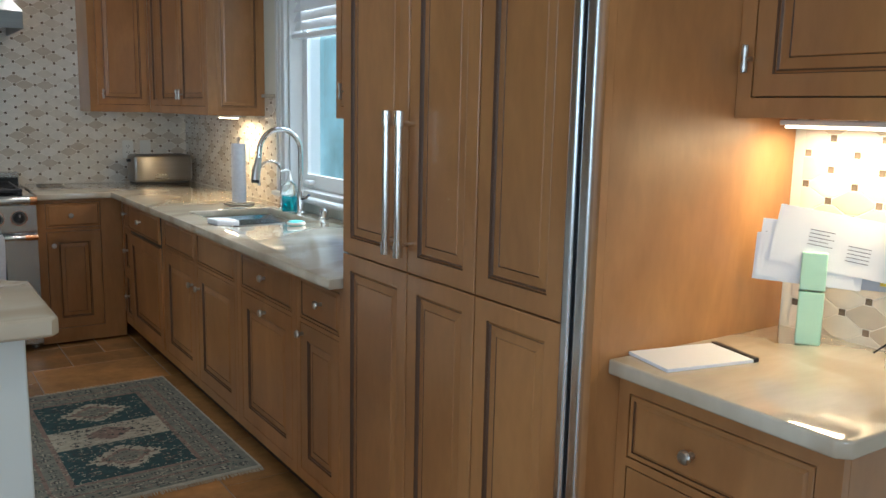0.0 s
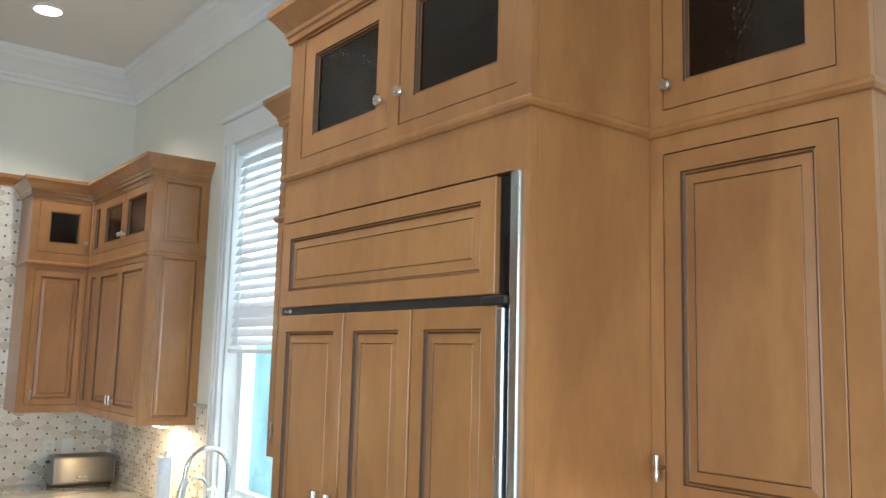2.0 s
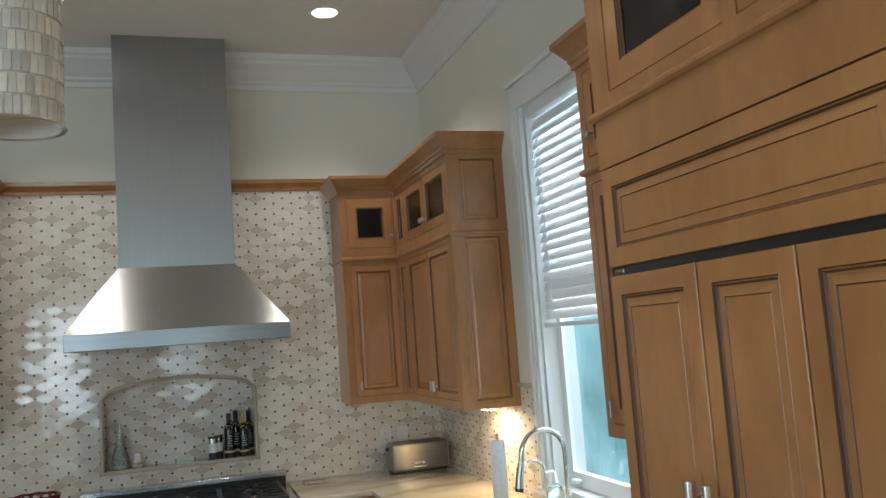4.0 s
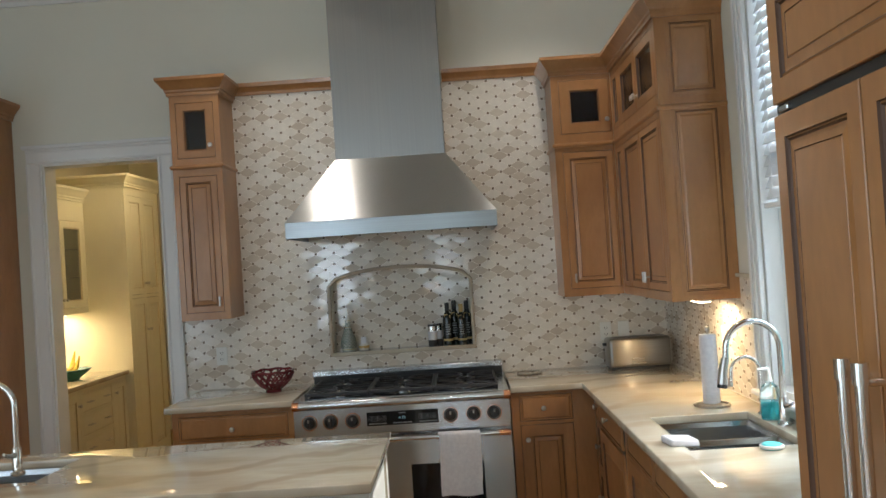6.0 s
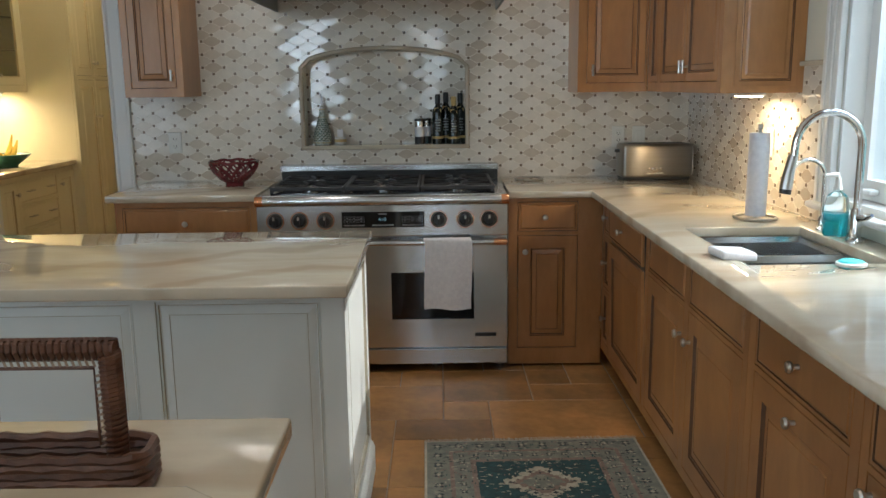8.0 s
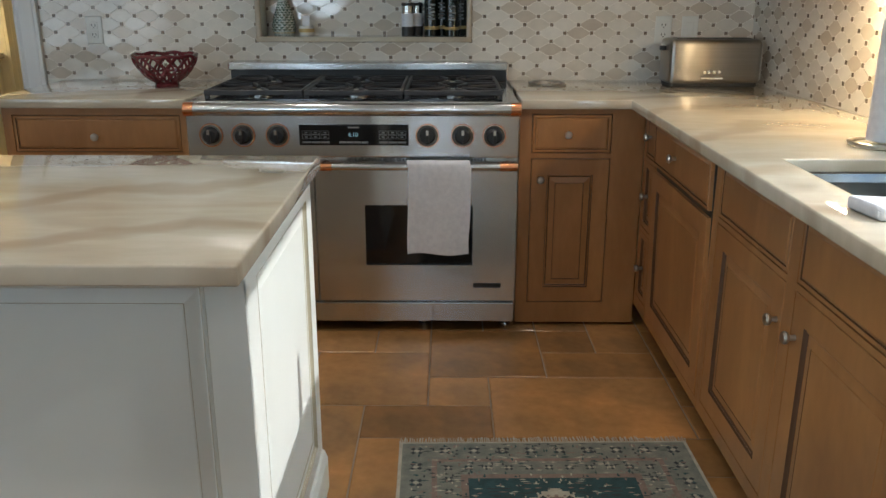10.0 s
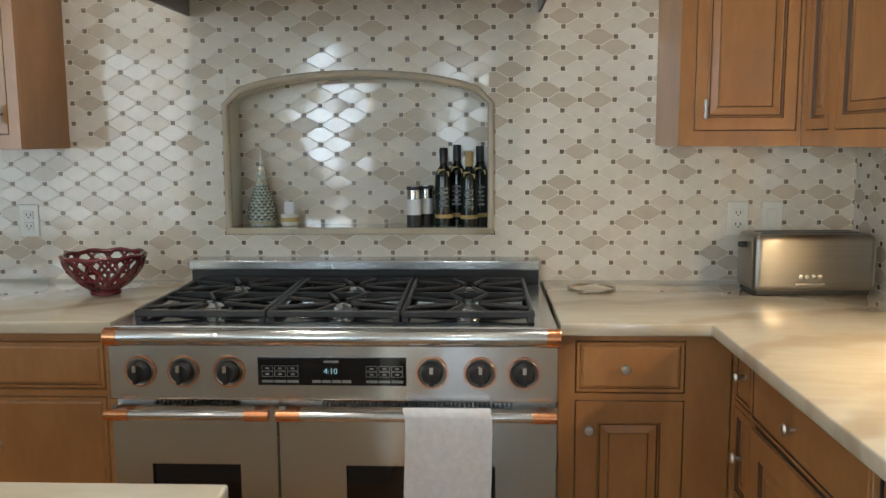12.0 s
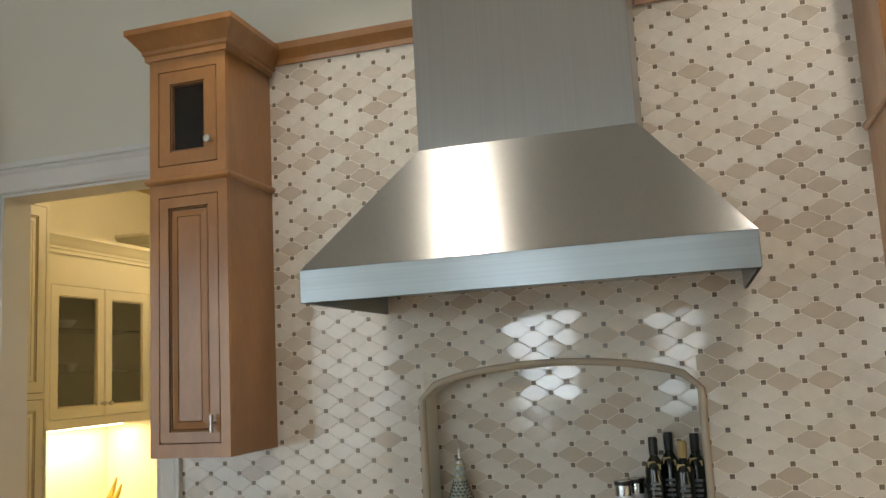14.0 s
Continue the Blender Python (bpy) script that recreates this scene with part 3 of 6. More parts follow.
run(5.645, 4.552, [cell(0.03, 0.60, 0.515, 0.745, "drawer"), cell(0.565, 0.60, 1.06, 0.745, "drawer"),
                   cell(0.03, 0.04, 0.515, 0.585, "door", (0.488, 0.485), 0.06), cell(0.565, 0.04, 1.06, 0.585, "door", (0.592, 0.485), 0.06)], "honey maple sink base cabinet with two doors", body_h=0.54)
run(4.550, 3.957, [cell(0.045, 0.60, 0.555, 0.745, "drawer", (0.30, 0.68)), cell(0.045, 0.04, 0.555, 0.585, "door", (0.30, 0.545), 0.06)], "honey maple base cabinet with a drawer over one door")
run(3.955, 3.557, [cell(0.03, 0.60, 0.335, 0.745, "drawer", (0.20, 0.68)), cell(0.03, 0.04, 0.335, 0.585, "door", (0.052, 0.545), 0.055)], "honey maple base cabinet beside the refrigerator")

def slab(name, w, d, holes, m, label, thick=0.035, category="worktop", extra=None):
    """A stone slab lying flat, with eased edges."""
    bm = plate(w, d, holes, -thick, 0)
    bm.transform(Matrix(((1, 0, 0, 0), (0, 0, 1, 0), (0, -1, 0, -thick), (0, 0, 0, 1))))
    bmesh.ops.recalc_face_normals(bm, faces=bm.faces)
    bmesh.ops.dissolve_limit(bm, angle_limit=0.01, verts=bm.verts, edges=bm.edges)
    es = [e for e in bm.edges if len(e.link_faces) == 2 and e.calc_face_angle(0) > 1]
    bmesh.ops.bevel(bm, geom=es, offset=0.005, segments=3, profile=0.5, affect="EDGES")
    ob = link(name, bm, STONE, None, "", True)
    ob.matrix_world = m
    return tagged(ob, label, category)
CZ = 0.902
# L-shaped top, cut out for the sink
slab("worktop", 1.065, 3.621, [(0, 0, 0.403, 2.921), (0.536, 1.198, 0.951, 1.828)], pose(0.614, 3.557, CZ), "cream quartzite L-shaped worktop with soft veins")
slab("worktop", 0.735, 0.70, [], pose(-1.35, 6.478, CZ), "short cream quartzite worktop between range and doorway")

# wall cabinets
UZ, UTOP, MID = 1.368, 2.722, 2.29
H = UTOP - UZ
HL = H + 0.042
c = cabinet("wall_cabinet", pose(-1.345, 6.86, UZ), 0.305, HL, WY - 6.862,
        [cell(0.035, 0.045, 0.27, 0.885, "door", (0.248, 0.11, 1), 0.036), cell(0.035, 0.995, 0.27, 1.340, "glass", (0.245, 1.07), 0.045)],
        "tall narrow honey maple wall cabinet with a small glass door", group="wall cabinets")
part("band", sweep(BAND, [(0, WY - 6.86, 0.930), (0, 0, 0.930), (0.305, 0, 0.930), (0.305, WY - 6.86, 0.930)]), WOOD, c)
part("crown", sweep(CROWN, [(0, WY - 6.86, HL - 0.012), (0, 0, HL - 0.012), (0.305, 0, HL - 0.012), (0.305, WY - 6.86, HL - 0.012)]), WOOD, c)
c = cabinet("wall_cabinet", pose(0.998, 6.85, UZ), 0.36, H, WY - 6.852,
        [cell(0.045, 0.045, 0.35, 0.875, "door", (0.075, 0.11, 1), 0.036), cell(0.045, 0.985, 0.35, 1.312, "glass", (0.325, 1.06), 0.06)],
        "honey maple corner wall cabinet with a small glass door", group="wall cabinets")
part("band", sweep(BAND, [(0, WY - 6.85, 0.903), (0, 0, 0.903), (0.36, 0, 0.903)]), WOOD, c)
part("crown", sweep(CROWN, [(0, WY - 6.85, H - 0.012), (0, 0, H - 0.012), (0.36, 0, H - 0.012)]), WOOD, c)
CX, CY0, CY1 = 1.36, 5.712, 6.848
L_ = CY1 - CY0
c = cabinet("wall_cabinet", pose(CX, CY1, UZ, 0, 0, -90), L_, H, WX - CX - 0.002,
        [cell(0.04, 0.045, 0.20, 0.875, "door", None, 0.03), cell(0.245, 0.045, 0.665, 0.875, "door", (0.64, 0.11, 1), 0.036), cell(0.668, 0.045, 1.095, 0.875, "door", (0.695, 0.11, 1), 0.036),
         cell(0.04, 0.985, 0.20, 1.312, "glass", None, 0.03), cell(0.245, 0.985, 0.665, 1.312, "glass", (0.64, 1.06), 0.05), cell(0.668, 0.985, 1.095, 1.312, "glass", (0.695, 1.06), 0.05)],
        "honey maple wall cabinet with two doors below glass doors", group="wall cabinets")
DD = WX - CX - 0.002
part("band", sweep(BAND, [(0, 0, 0.903), (L_, 0, 0.903), (L_, DD, 0.903)]), WOOD, c)
part("crown", sweep(CROWN, [(0, 0, H - 0.012), (L_, 0, H - 0.012), (L_, DD, H - 0.012)]), WOOD, c)
for a, b in ((0.045, 0.895), (0.985, 1.312)):
    p = part("end_panel", rings_mesh(0.07, a, DD - 0.05, b, [(-0.02, 0.0, 0), (-0.02, -0.002, 0), (0, -0.002, 0), (0.002, 0.0025, 1), (0.006, 0.0, 0), (0.010, 0.004, 1), (0.014, 0.005, 0), (0.03, -0.0005, 0)]), [WOOD, GLAZE], c)
    p.matrix_basis = Matrix.Translation((L_ + 0.006, 0, 0)) @ pose(0, 0, 0, 0, 0, 90)
part("end_skin", box(L_ + 0.0005, 0.002, 0, L_ + 0.0035, DD, H), WOOD, c)

# wall cabinet between window and refrigerator
c = cabinet("wall_cabinet", pose(CX, 4.195, UZ + 0.012, 0, 0, -90), 0.637, H - 0.06, DD,
        [cell(0.04, 0.045, 0.54, 0.863, "door", (0.075, 0.10, 1), 0.05), cell(0.04, 0.953, 0.54, 1.255, "glass", (0.075, 1.03), 0.05)],
        "honey maple wall cabinet between window and refrigerator", group="wall cabinets")
part("band", sweep(BAND, [(0, DD, 0.893), (0, 0, 0.893), (0.637, 0, 0.893)]), WOOD, c)
part("crown", sweep(CROWN, [(0, DD, H - 0.072), (0, 0, H - 0.072), (0.637, 0, H - 0.072)]), WOOD, c)

# wooden moulding that caps the tiled wall
for xa, xb in ((-1.059, -0.337), (0.337, 0.997)):
    ob = link("tile_cap_moulding", sweep([(0, 0), (0.012, 0), (0.016, 0.018), (0.024, 0.03), (0.04, 0.05), (0.044, 0.075), (0, 0.075)], [(xa, WY, 2.795), (xb, WY, 2.795)]), WOOD)
    tagged(ob, "brown maple moulding capping the tiled wall", "moulding", kind="structure")

# ---------- refrigerator in its wooden surround ----------
RX, RY0, RY1, RZ = 1.056, 2.538, 3.545, 0.037
RW = RY1 - RY0
r = thing("refrigerator", pose(RX, RY1, RZ, 0, 0, -90), "built-in refrigerator faced with honey maple panels, steel edge", "refrigerator")
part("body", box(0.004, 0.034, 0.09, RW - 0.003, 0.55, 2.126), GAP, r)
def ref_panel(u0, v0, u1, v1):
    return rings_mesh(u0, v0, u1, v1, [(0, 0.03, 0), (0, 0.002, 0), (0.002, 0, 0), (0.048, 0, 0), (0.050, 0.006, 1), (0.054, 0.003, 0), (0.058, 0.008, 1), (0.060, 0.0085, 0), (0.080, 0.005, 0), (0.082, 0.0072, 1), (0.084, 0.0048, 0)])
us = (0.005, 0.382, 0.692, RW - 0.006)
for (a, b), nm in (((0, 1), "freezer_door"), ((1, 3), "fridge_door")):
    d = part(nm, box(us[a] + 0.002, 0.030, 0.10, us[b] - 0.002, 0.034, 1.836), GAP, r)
    for i in range(a, b):
        for v0, v1 in ((0.10, 0.948), (0.952, 1.842)):
            part("door_panel", ref_panel(us[i] + 0.003, v0, us[i + 1] - 0.003, v1), [WOOD, GLAZE], d)
    u = 0.346 if a == 0 else 0.410
    bm = tube([(u, -0.046, 1.005), (u, -0.046, 1.372)], 0.0105, 14)
    for z in (1.0, 1.342):
        tube([(u, -0.046, z), (u, -0.046, z + 0.036)], 0.0135, 14, bm)
    for z in (1.032, 1.345):
        tube([(u, -0.046, z), (u, 0.0, z)], 0.007, 10, bm)
    part("handle", bm, CHROME, d, "slim polished steel bar handle", True)
g = part("grille_panel", ref_panel(0.008, 1.866, RW - 0.018, 2.120), [WOOD, GLAZE], r)
part("vent_gap", box(0.004, 0.010, 1.843, RW - 0.004, 0.033, 1.865), RUBBER, r)
part("hinge_cap", box(0.03, 0.0, 1.846, 0.075, 0.02, 1.860, bevel=0.004), STEEL, r)
part("hinge_cap", box(RW - 0.05, -0.012, 1.843, RW + 0.03, 0.02, 1.862, bevel=0.004), RUBBER, r)
part("edge_trim", box(RW - 0.002, -0.010, 0.10, RW + 0.022, 0.034, 1.840, bevel=0.006, segs=3), TRIMS, r, "brushed steel door edge trim")
part("frame_trim", box(RW + 0.031, -0.004, -0.03, RW + 0.060, 0.034, 2.123, bevel=0.005, segs=3), TRIMS, r, "brushed steel frame trim")
part("frame_gap", box(RW + 0.022, 0.012, 0.02, RW + 0.031, 0.034, 2.121), RUBBER, r)
part("grille_side", box(RW - 0.017, 0.014, 1.868, RW + 0.021, 0.033, 2.118), BGLASS, r)
part("toe_grille", box(0.01, 0.06, -RZ, RW, 0.12, 0.088), RUBBER, r)

SX, STOP = 1.066, UTOP + 0.03
s = thing("refrigerator_surround", pose(SX, RY1 + 0.01, 0, 0, 0, -90), "honey maple cabinet surround above and beside the refrigerator", "cabinet")
SW = RY1 + 0.01 - 2.4595
part("side_panel", box(SW - 0.022, 0.019, 0.0, SW, WX - SX - 0.002, STOP), WOOD, s)
part("side_panel", box(0.0, 0.021, 0.0, 0.008, WX - SX - 0.002, STOP), WOOD, s)
part("header", box(0.0, -0.002, 2.164, SW, 0.018, 2.318), WOOD, s)
part("stile", box(SW - 0.0395, -0.002, 0.0, SW, 0.0185, 2.1635), WOOD, s)
bm = plate(SW, STOP - 2.318, [(0.085, 0.035, 0.56, 0.415), (0.605, 0.035, SW - 0.045, 0.415)], -0.002, 0.018)
bm.transform(Matrix.Translation((0, 0, 2.318)))
part("face_frame", bm, WOOD, s)
bm = box(0.018, 0.03, 2.17, SW - 0.023, WX - SX - 0.003, 2.34)
add_box(bm, 0.018, 0.3, 2.3405, SW - 0.023, 0.32, STOP)
add_box(bm, 0.018, 0.02, STOP - 0.03, SW - 0.023, 0.3, STOP - 0.001)
part("shelf_box", bm, WOOD, s)
for u0, u1, k in ((0.085, 0.56, 0.535), (0.605, SW - 0.045, 0.628)):
    d = door(s, u0, 2.353, u1, 2.733, "glass", 0.06)
    knob(d, k, 2.43, CHROME, 0.017)
SD = WX - SX - 0.002
part("band", sweep(BAND, [(0, SD, 2.292), (0, -0.002, 2.292), (SW, -0.002, 2.292), (SW, 0.38, 2.292)]), WOOD, s)
part("crown", sweep(CROWN, [(0, SD, STOP - 0.012), (0, -0.002, STOP - 0.012), (SW, -0.002, STOP - 0.012), (SW, 0.38, STOP - 0.012)]), WOOD, s)

# ---------- desk nook past the refrigerator ----------
DX, DZ = 1.45, 0.928
DW = 2.458 - 1.943
c = cabinet("wall_cabinet", pose(DX, 2.458, 1.416, 0, 0, -90), DW, STOP - 1.416, WX - DX - 0.002,
        [cell(0.036, 0.042, DW - 0.064, 0.832, "door", (0.030, 0.122, 1), 0.045), cell(0.036, 0.935, DW - 0.064, 1.315, "glass", (0.058, 0.99), 0.055)],
        "honey maple wall cabinet over the desk with one door", group="wall cabinets")
part("band", sweep(BAND, [(0, 0, 0.872), (DW, 0, 0.872), (DW, WX - DX - 0.002, 0.872)]), WOOD, c)
part("crown", sweep(CROWN, [(0, 0, STOP - 1.428), (DW, 0, STOP - 1.428), (DW, WX - DX - 0.002, STOP - 1.428)]), WOOD, c)
cabinet("desk_cabinet", pose(1.145, 2.458, 0.012, 0, 0, -90), 0.490, DZ - 0.048, WX - 1.147,
        [cell(0.03, 0.708, 0.445, 0.845, "drawer", (0.195, 0.772)), cell(0.03, 0.08, 0.445, 0.690, "door", (0.39, 0.6), 0.055)],
        "honey maple desk cabinet with a drawer and a door")
bm = bmesh.new()
pts = [(1.108, 2.458), (1.678, 2.458), (1.678, 1.945), (1.128, 1.945), (1.108, 1.965)]
lo, hi = [bm.verts.new((x, y, DZ - 0.033)) for x, y in pts], [bm.verts.new((x, y, DZ)) for x, y in pts]
bm.faces.new(lo), bm.faces.new(hi)
for i in range(5):
    bm.faces.new((lo[i], lo[i - 1], hi[i - 1], hi[i]))
bmesh.ops.recalc_face_normals(bm, faces=bm.faces)
bmesh.ops.bevel(bm, geom=list(bm.edges), offset=0.006, segments=3, profile=0.5, affect="EDGES")
tagged(link("stone_desk_surface", bm, STONE, None, "", True), "cream quartzite desk top with a clipped corner", "worktop")

# tall cabinet on the far side of the doorway
c = cabinet("tall_cabinet", pose(-3.15, 6.62, 0.012), 0.655, 2.73, 0.555, [cell(0.05, 0.9, 0.615, 2.6, "door", (0.58, 1.2), 0.06), cell(0.05, 0.08, 0.615, 0.86, "door", (0.58, 0.8), 0.06)],
            "tall honey maple cabinet beside the doorway")
part("crown", sweep(CROWN, [(0, 0.555, 2.718), (0, 0, 2.718), (0.655, 0, 2.718), (0.655, 0.555, 2.718)]), WOOD, c)

# ---------- hood ----------
hd = thing("range_hood", pose(0, 0, 0), "brushed stainless steel pyramid range hood with a square chimney", "range hood")
HX, HY, HZ0, HZ1, HZ2 = 0.605, 6.515, 1.815, 1.908, 2.285
bm = bmesh.new()
add_box(bm, -HX, HY, HZ0, HX, HY + 0.012, HZ1, bevel=0.002)
add_box(bm, -HX, HY + 0.012, HZ0, -HX + 0.012, WY - 0.003, HZ1, bevel=0.002)
add_box(bm, HX - 0.012, HY + 0.012, HZ0, HX, WY - 0.003, HZ1, bevel=0.002)
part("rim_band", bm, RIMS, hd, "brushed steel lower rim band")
bm = bmesh.new()
a = [bm.verts.new(p) for p in ((-HX, HY, HZ1), (HX, HY, HZ1), (HX, WY - 0.003, HZ1), (-HX, WY - 0.003, HZ1))]
b = [bm.verts.new(p) for p in ((-0.335, 6.80, HZ2), (0.333, 6.80, HZ2), (0.333, WY - 0.003, HZ2), (-0.335, WY - 0.003, HZ2))]
for i in range(4):
    bm.faces.new((a[i - 1], a[i], b[i], b[i - 1]))
bm.faces.new(b)
bmesh.ops.bevel(bm, geom=[e for e in bm.edges if abs(e.verts[0].co.z - e.verts[1].co.z) > 0.1], offset=0.004, segments=2, affect="EDGES")
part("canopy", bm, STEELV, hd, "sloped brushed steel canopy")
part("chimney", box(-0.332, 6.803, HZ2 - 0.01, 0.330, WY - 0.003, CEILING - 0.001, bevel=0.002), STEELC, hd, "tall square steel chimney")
bm = plate(2 * HX - 0.026, 0.635, [(0.10, 0.10, 0.585, 0.56), (0.60, 0.10, 1.085, 0.56)], 0, 0.01)
bm.transform(Matrix(((1, 0, 0, -HX + 0.013), (0, 0, 1, HY + 0.014), (0, -1, 0, HZ0 + 0.065), (0, 0, 0, 1))))
part("underside", bm, STEEL, hd)
for x in (-0.50, 0.0):
    bm = box(x + 0.006, HY + 0.115, HZ0 + 0.046, x + 0.476, HY + 0.572, HZ0 + 0.058, bevel=0.003)
    fl = part("baffle_filter", bm, STEEL, hd, "flat steel grease filter")
    part("filter_rim", tube([(x + 0.02, HY + 0.12, HZ0 + 0.044), (x + 0.46, HY + 0.12, HZ0 + 0.044)], 0.004, 8), NICKEL, fl)
for x in (-0.22, 0.22):
    part("hood_lamp", lathe([(0, 0), (0.03, 0), (0.034, 0.006), (0, 0.008)], 18, pose(x, HY + 0.06, HZ0 + 0.042)), CERAMIC, hd)

# ---------- range ----------
rg = thing("range", pose(0, 6.43, 0), "stainless steel double-oven gas range with copper trim", "range")
part("body", box(-0.604, 0.045, 0.11, 0.604, 0.73, 0.862), STEEL, rg)
cp = part("control_panel", box(-0.606, 0.0, 0.697, 0.606, 0.044, 0.852, bevel=0.004), STEEL, rg)
bm = tube([(-0.575, 0.002, 0.872), (0.575, 0.002, 0.872)], 0.024, 18)
part("front_rail", bm, STEEL, rg, "rounded steel front rail", True)
for sx in (-1, 1):
    bm = tube([(sx * 0.573, 0.002, 0.872), (sx * 0.609, 0.002, 0.872)], 0.0255, 18)
    part("rail_cap", bm, COPPER, rg, "copper corner cap", True)
ct = part("cooktop", box(-0.604, 0.02, 0.863, 0.604, 0.70, 0.898, bevel=0.004), STEEL, rg)
part("burner_tray", box(-0.545, 0.055, 0.8985, 0.545, 0.60, 0.902), BGLASS, rg, "black glossy burner tray")
bg = bmesh.new()
add_box(bg, -0.605, 0.70, 0.899, 0.605, 0.742, 0.949, bevel=0.002)
add_box(bg, -0.605, 0.645, 0.950, 0.605, 0.742, 0.985, bevel=0.006)
part("back_guard", bg, STEEL, rg, "low steel back guard")
part("guard_slot", box(-0.60, 0.675, 0.8995, 0.60, 0.6995, 0.949), RUBBER, rg)
def grate(x0, x1):
    bm = bmesh.new()
    y0, y1, z0, z1 = 0.052, 0.605, 0.915, 0.934
    w = 0.013
    for a in ((x0, y0, x1, y0 + w), (x0, y1 - w, x1, y1), (x0, y0 + w, x0 + w, y1 - w), (x1 - w, y0 + w, x1, y1 - w), (x0 + w, (y0 + y1) / 2 - w / 2, x1 - w, (y0 + y1) / 2 + w / 2)):
        add_box(bm, a[0], a[1], z0, a[2], a[3], z1, bevel=0.003, segs=1)
    cx = (x0 + x1) / 2
    for cy in (y0 + 0.14, y1 - 0.14):
        for k in range(8):
            t = math.pi / 8 + k * math.pi / 4
            ex, ey = math.cos(t), math.sin(t)
            sc = min((x1 - x0) / 2 / abs(ex), 0.138 / abs(ey))
            tube([(cx + 0.035 * ex, cy + 0.035 * ey, z1 - 0.006), (cx + sc * ex * 0.98, cy + sc * ey * 0.98, z1 - 0.006)], 0.0065, 6, bm)
    for px in (x0 + 0.01, x1 - 0.01):
        for py in (y0 + 0.01, y1 - 0.01):
            add_box(bm, px - 0.008, py - 0.008, 0.9025, px + 0.008, py + 0.008, z0)
    g = part("grate", bm, BLACK, rg, "black cast iron grate")
    for cy in (y0 + 0.14, y1 - 0.14):
        part("burner", lathe([(0, 0.9025), (0.05, 0.9025), (0.05, 0.911), (0.036, 0.913), (0.036, 0.921), (0.02, 0.925), (0, 0.925)], 24, pose(cx, cy, 0)), STEEL, g, "", True)
for k in range(3):
    grate(-0.548 + k * 0.366, -0.186 + k * 0.366)
for x in (-0.517, -0.400, -0.275, 0.271, 0.399, 0.514):
    kb = part("control_knob", lathe([(0, -0.003), (0.030, -0.003), (0.030, 0.006), (0.027, 0.024), (0.022, 0.030), (0, 0.031)], 28, pose(x, 0, 0.778, 90, 0, 0)), RUBBER, rg, "black control knob in a steel and copper ring", True)
    part("bezel", lathe([(0.0305, 0.0), (0.037, 0.0), (0.0385, 0.005), (0.036, 0.009), (0.0315, 0.007)], 28, pose(x, -0.001, 0.778, 90, 0, 0)), NICKEL, kb, "", True)
    part("copper_ring", lathe([(0.0395, 0.0), (0.0435, 0.0), (0.0435, 0.003), (0.0395, 0.003), (0.0395, 0)], 28, pose(x, -0.001, 0.778, 90, 0, 0)), COPPER, kb, "", True)
    part("knob_grip", box(x - 0.006, -0.044, 0.752, x + 0.006, -0.030, 0.804, bevel=0.003), RUBBER, kb)
    part("pointer", box(x - 0.0045, -0.0455, 0.786, x + 0.0045, -0.0435, 0.803), NICKEL, kb)
dp = part("display", box(-0.196, -0.005, 0.742, 0.202, 0.0, 0.818, bevel=0.001), BGLASS, rg, "black glass control display showing the time")
bm = bmesh.new()
for x0, n_ in ((-0.185, 3), (0.095, 3)):
    for k in range(n_):
        add_box(bm, x0 + k * 0.034, -0.0062, 0.750, x0 + k * 0.034 + 0.031, -0.0052, 0.757)
        for z in (0.766, 0.782):
            for q in ((0, z, 0.030, z + 0.0012), (0, z + 0.013, 0.030, z + 0.0142), (0, z, 0.0012, z + 0.0142), (0.0288, z, 0.03, z + 0.0142), (0.01, z + 0.005, 0.02, z + 0.009)):
                add_box(bm, x0 + k * 0.034 + q[0], -0.0058, q[1], x0 + k * 0.034 + q[2], -0.0052, q[3])
for k in range(4):
    add_box(bm, -0.05 + k * 0.027, -0.0062, 0.750, -0.026 + k * 0.027, -0.0052, 0.757)
add_box(bm, -0.018, -0.0062, 0.805, 0.022, -0.0052, 0.811)
tagged(part("touch_marks", bm, LABEL, dp), kind="stuff")

def text_mesh(words, size, m, material, name, parent=None, label="", depth=0.0004):
    cu = bpy.data.curves.new(name, "FONT")
    cu.body, cu.size, cu.align_x, cu.align_y, cu.extrude = words, size, "CENTER", "CENTER", depth
    tmp = new("tmp", cu)
    me = bpy.data.meshes.new_from_object(tmp.evaluated_get(bpy.context.evaluated_depsgraph_get()))
    bpy.data.objects.remove(tmp)
    me.materials.clear()
    me.materials.append(material)
    ob = new(name, me)
    ob.parent = parent
    ob.matrix_basis = m
    return tagged(ob, label) if label else ob
text_mesh("4:10", 0.022, pose(0.0, -0.006, 0.781, 90, 0, 0), LED, "clock_digits", dp, "pale clock digits reading 4:10")

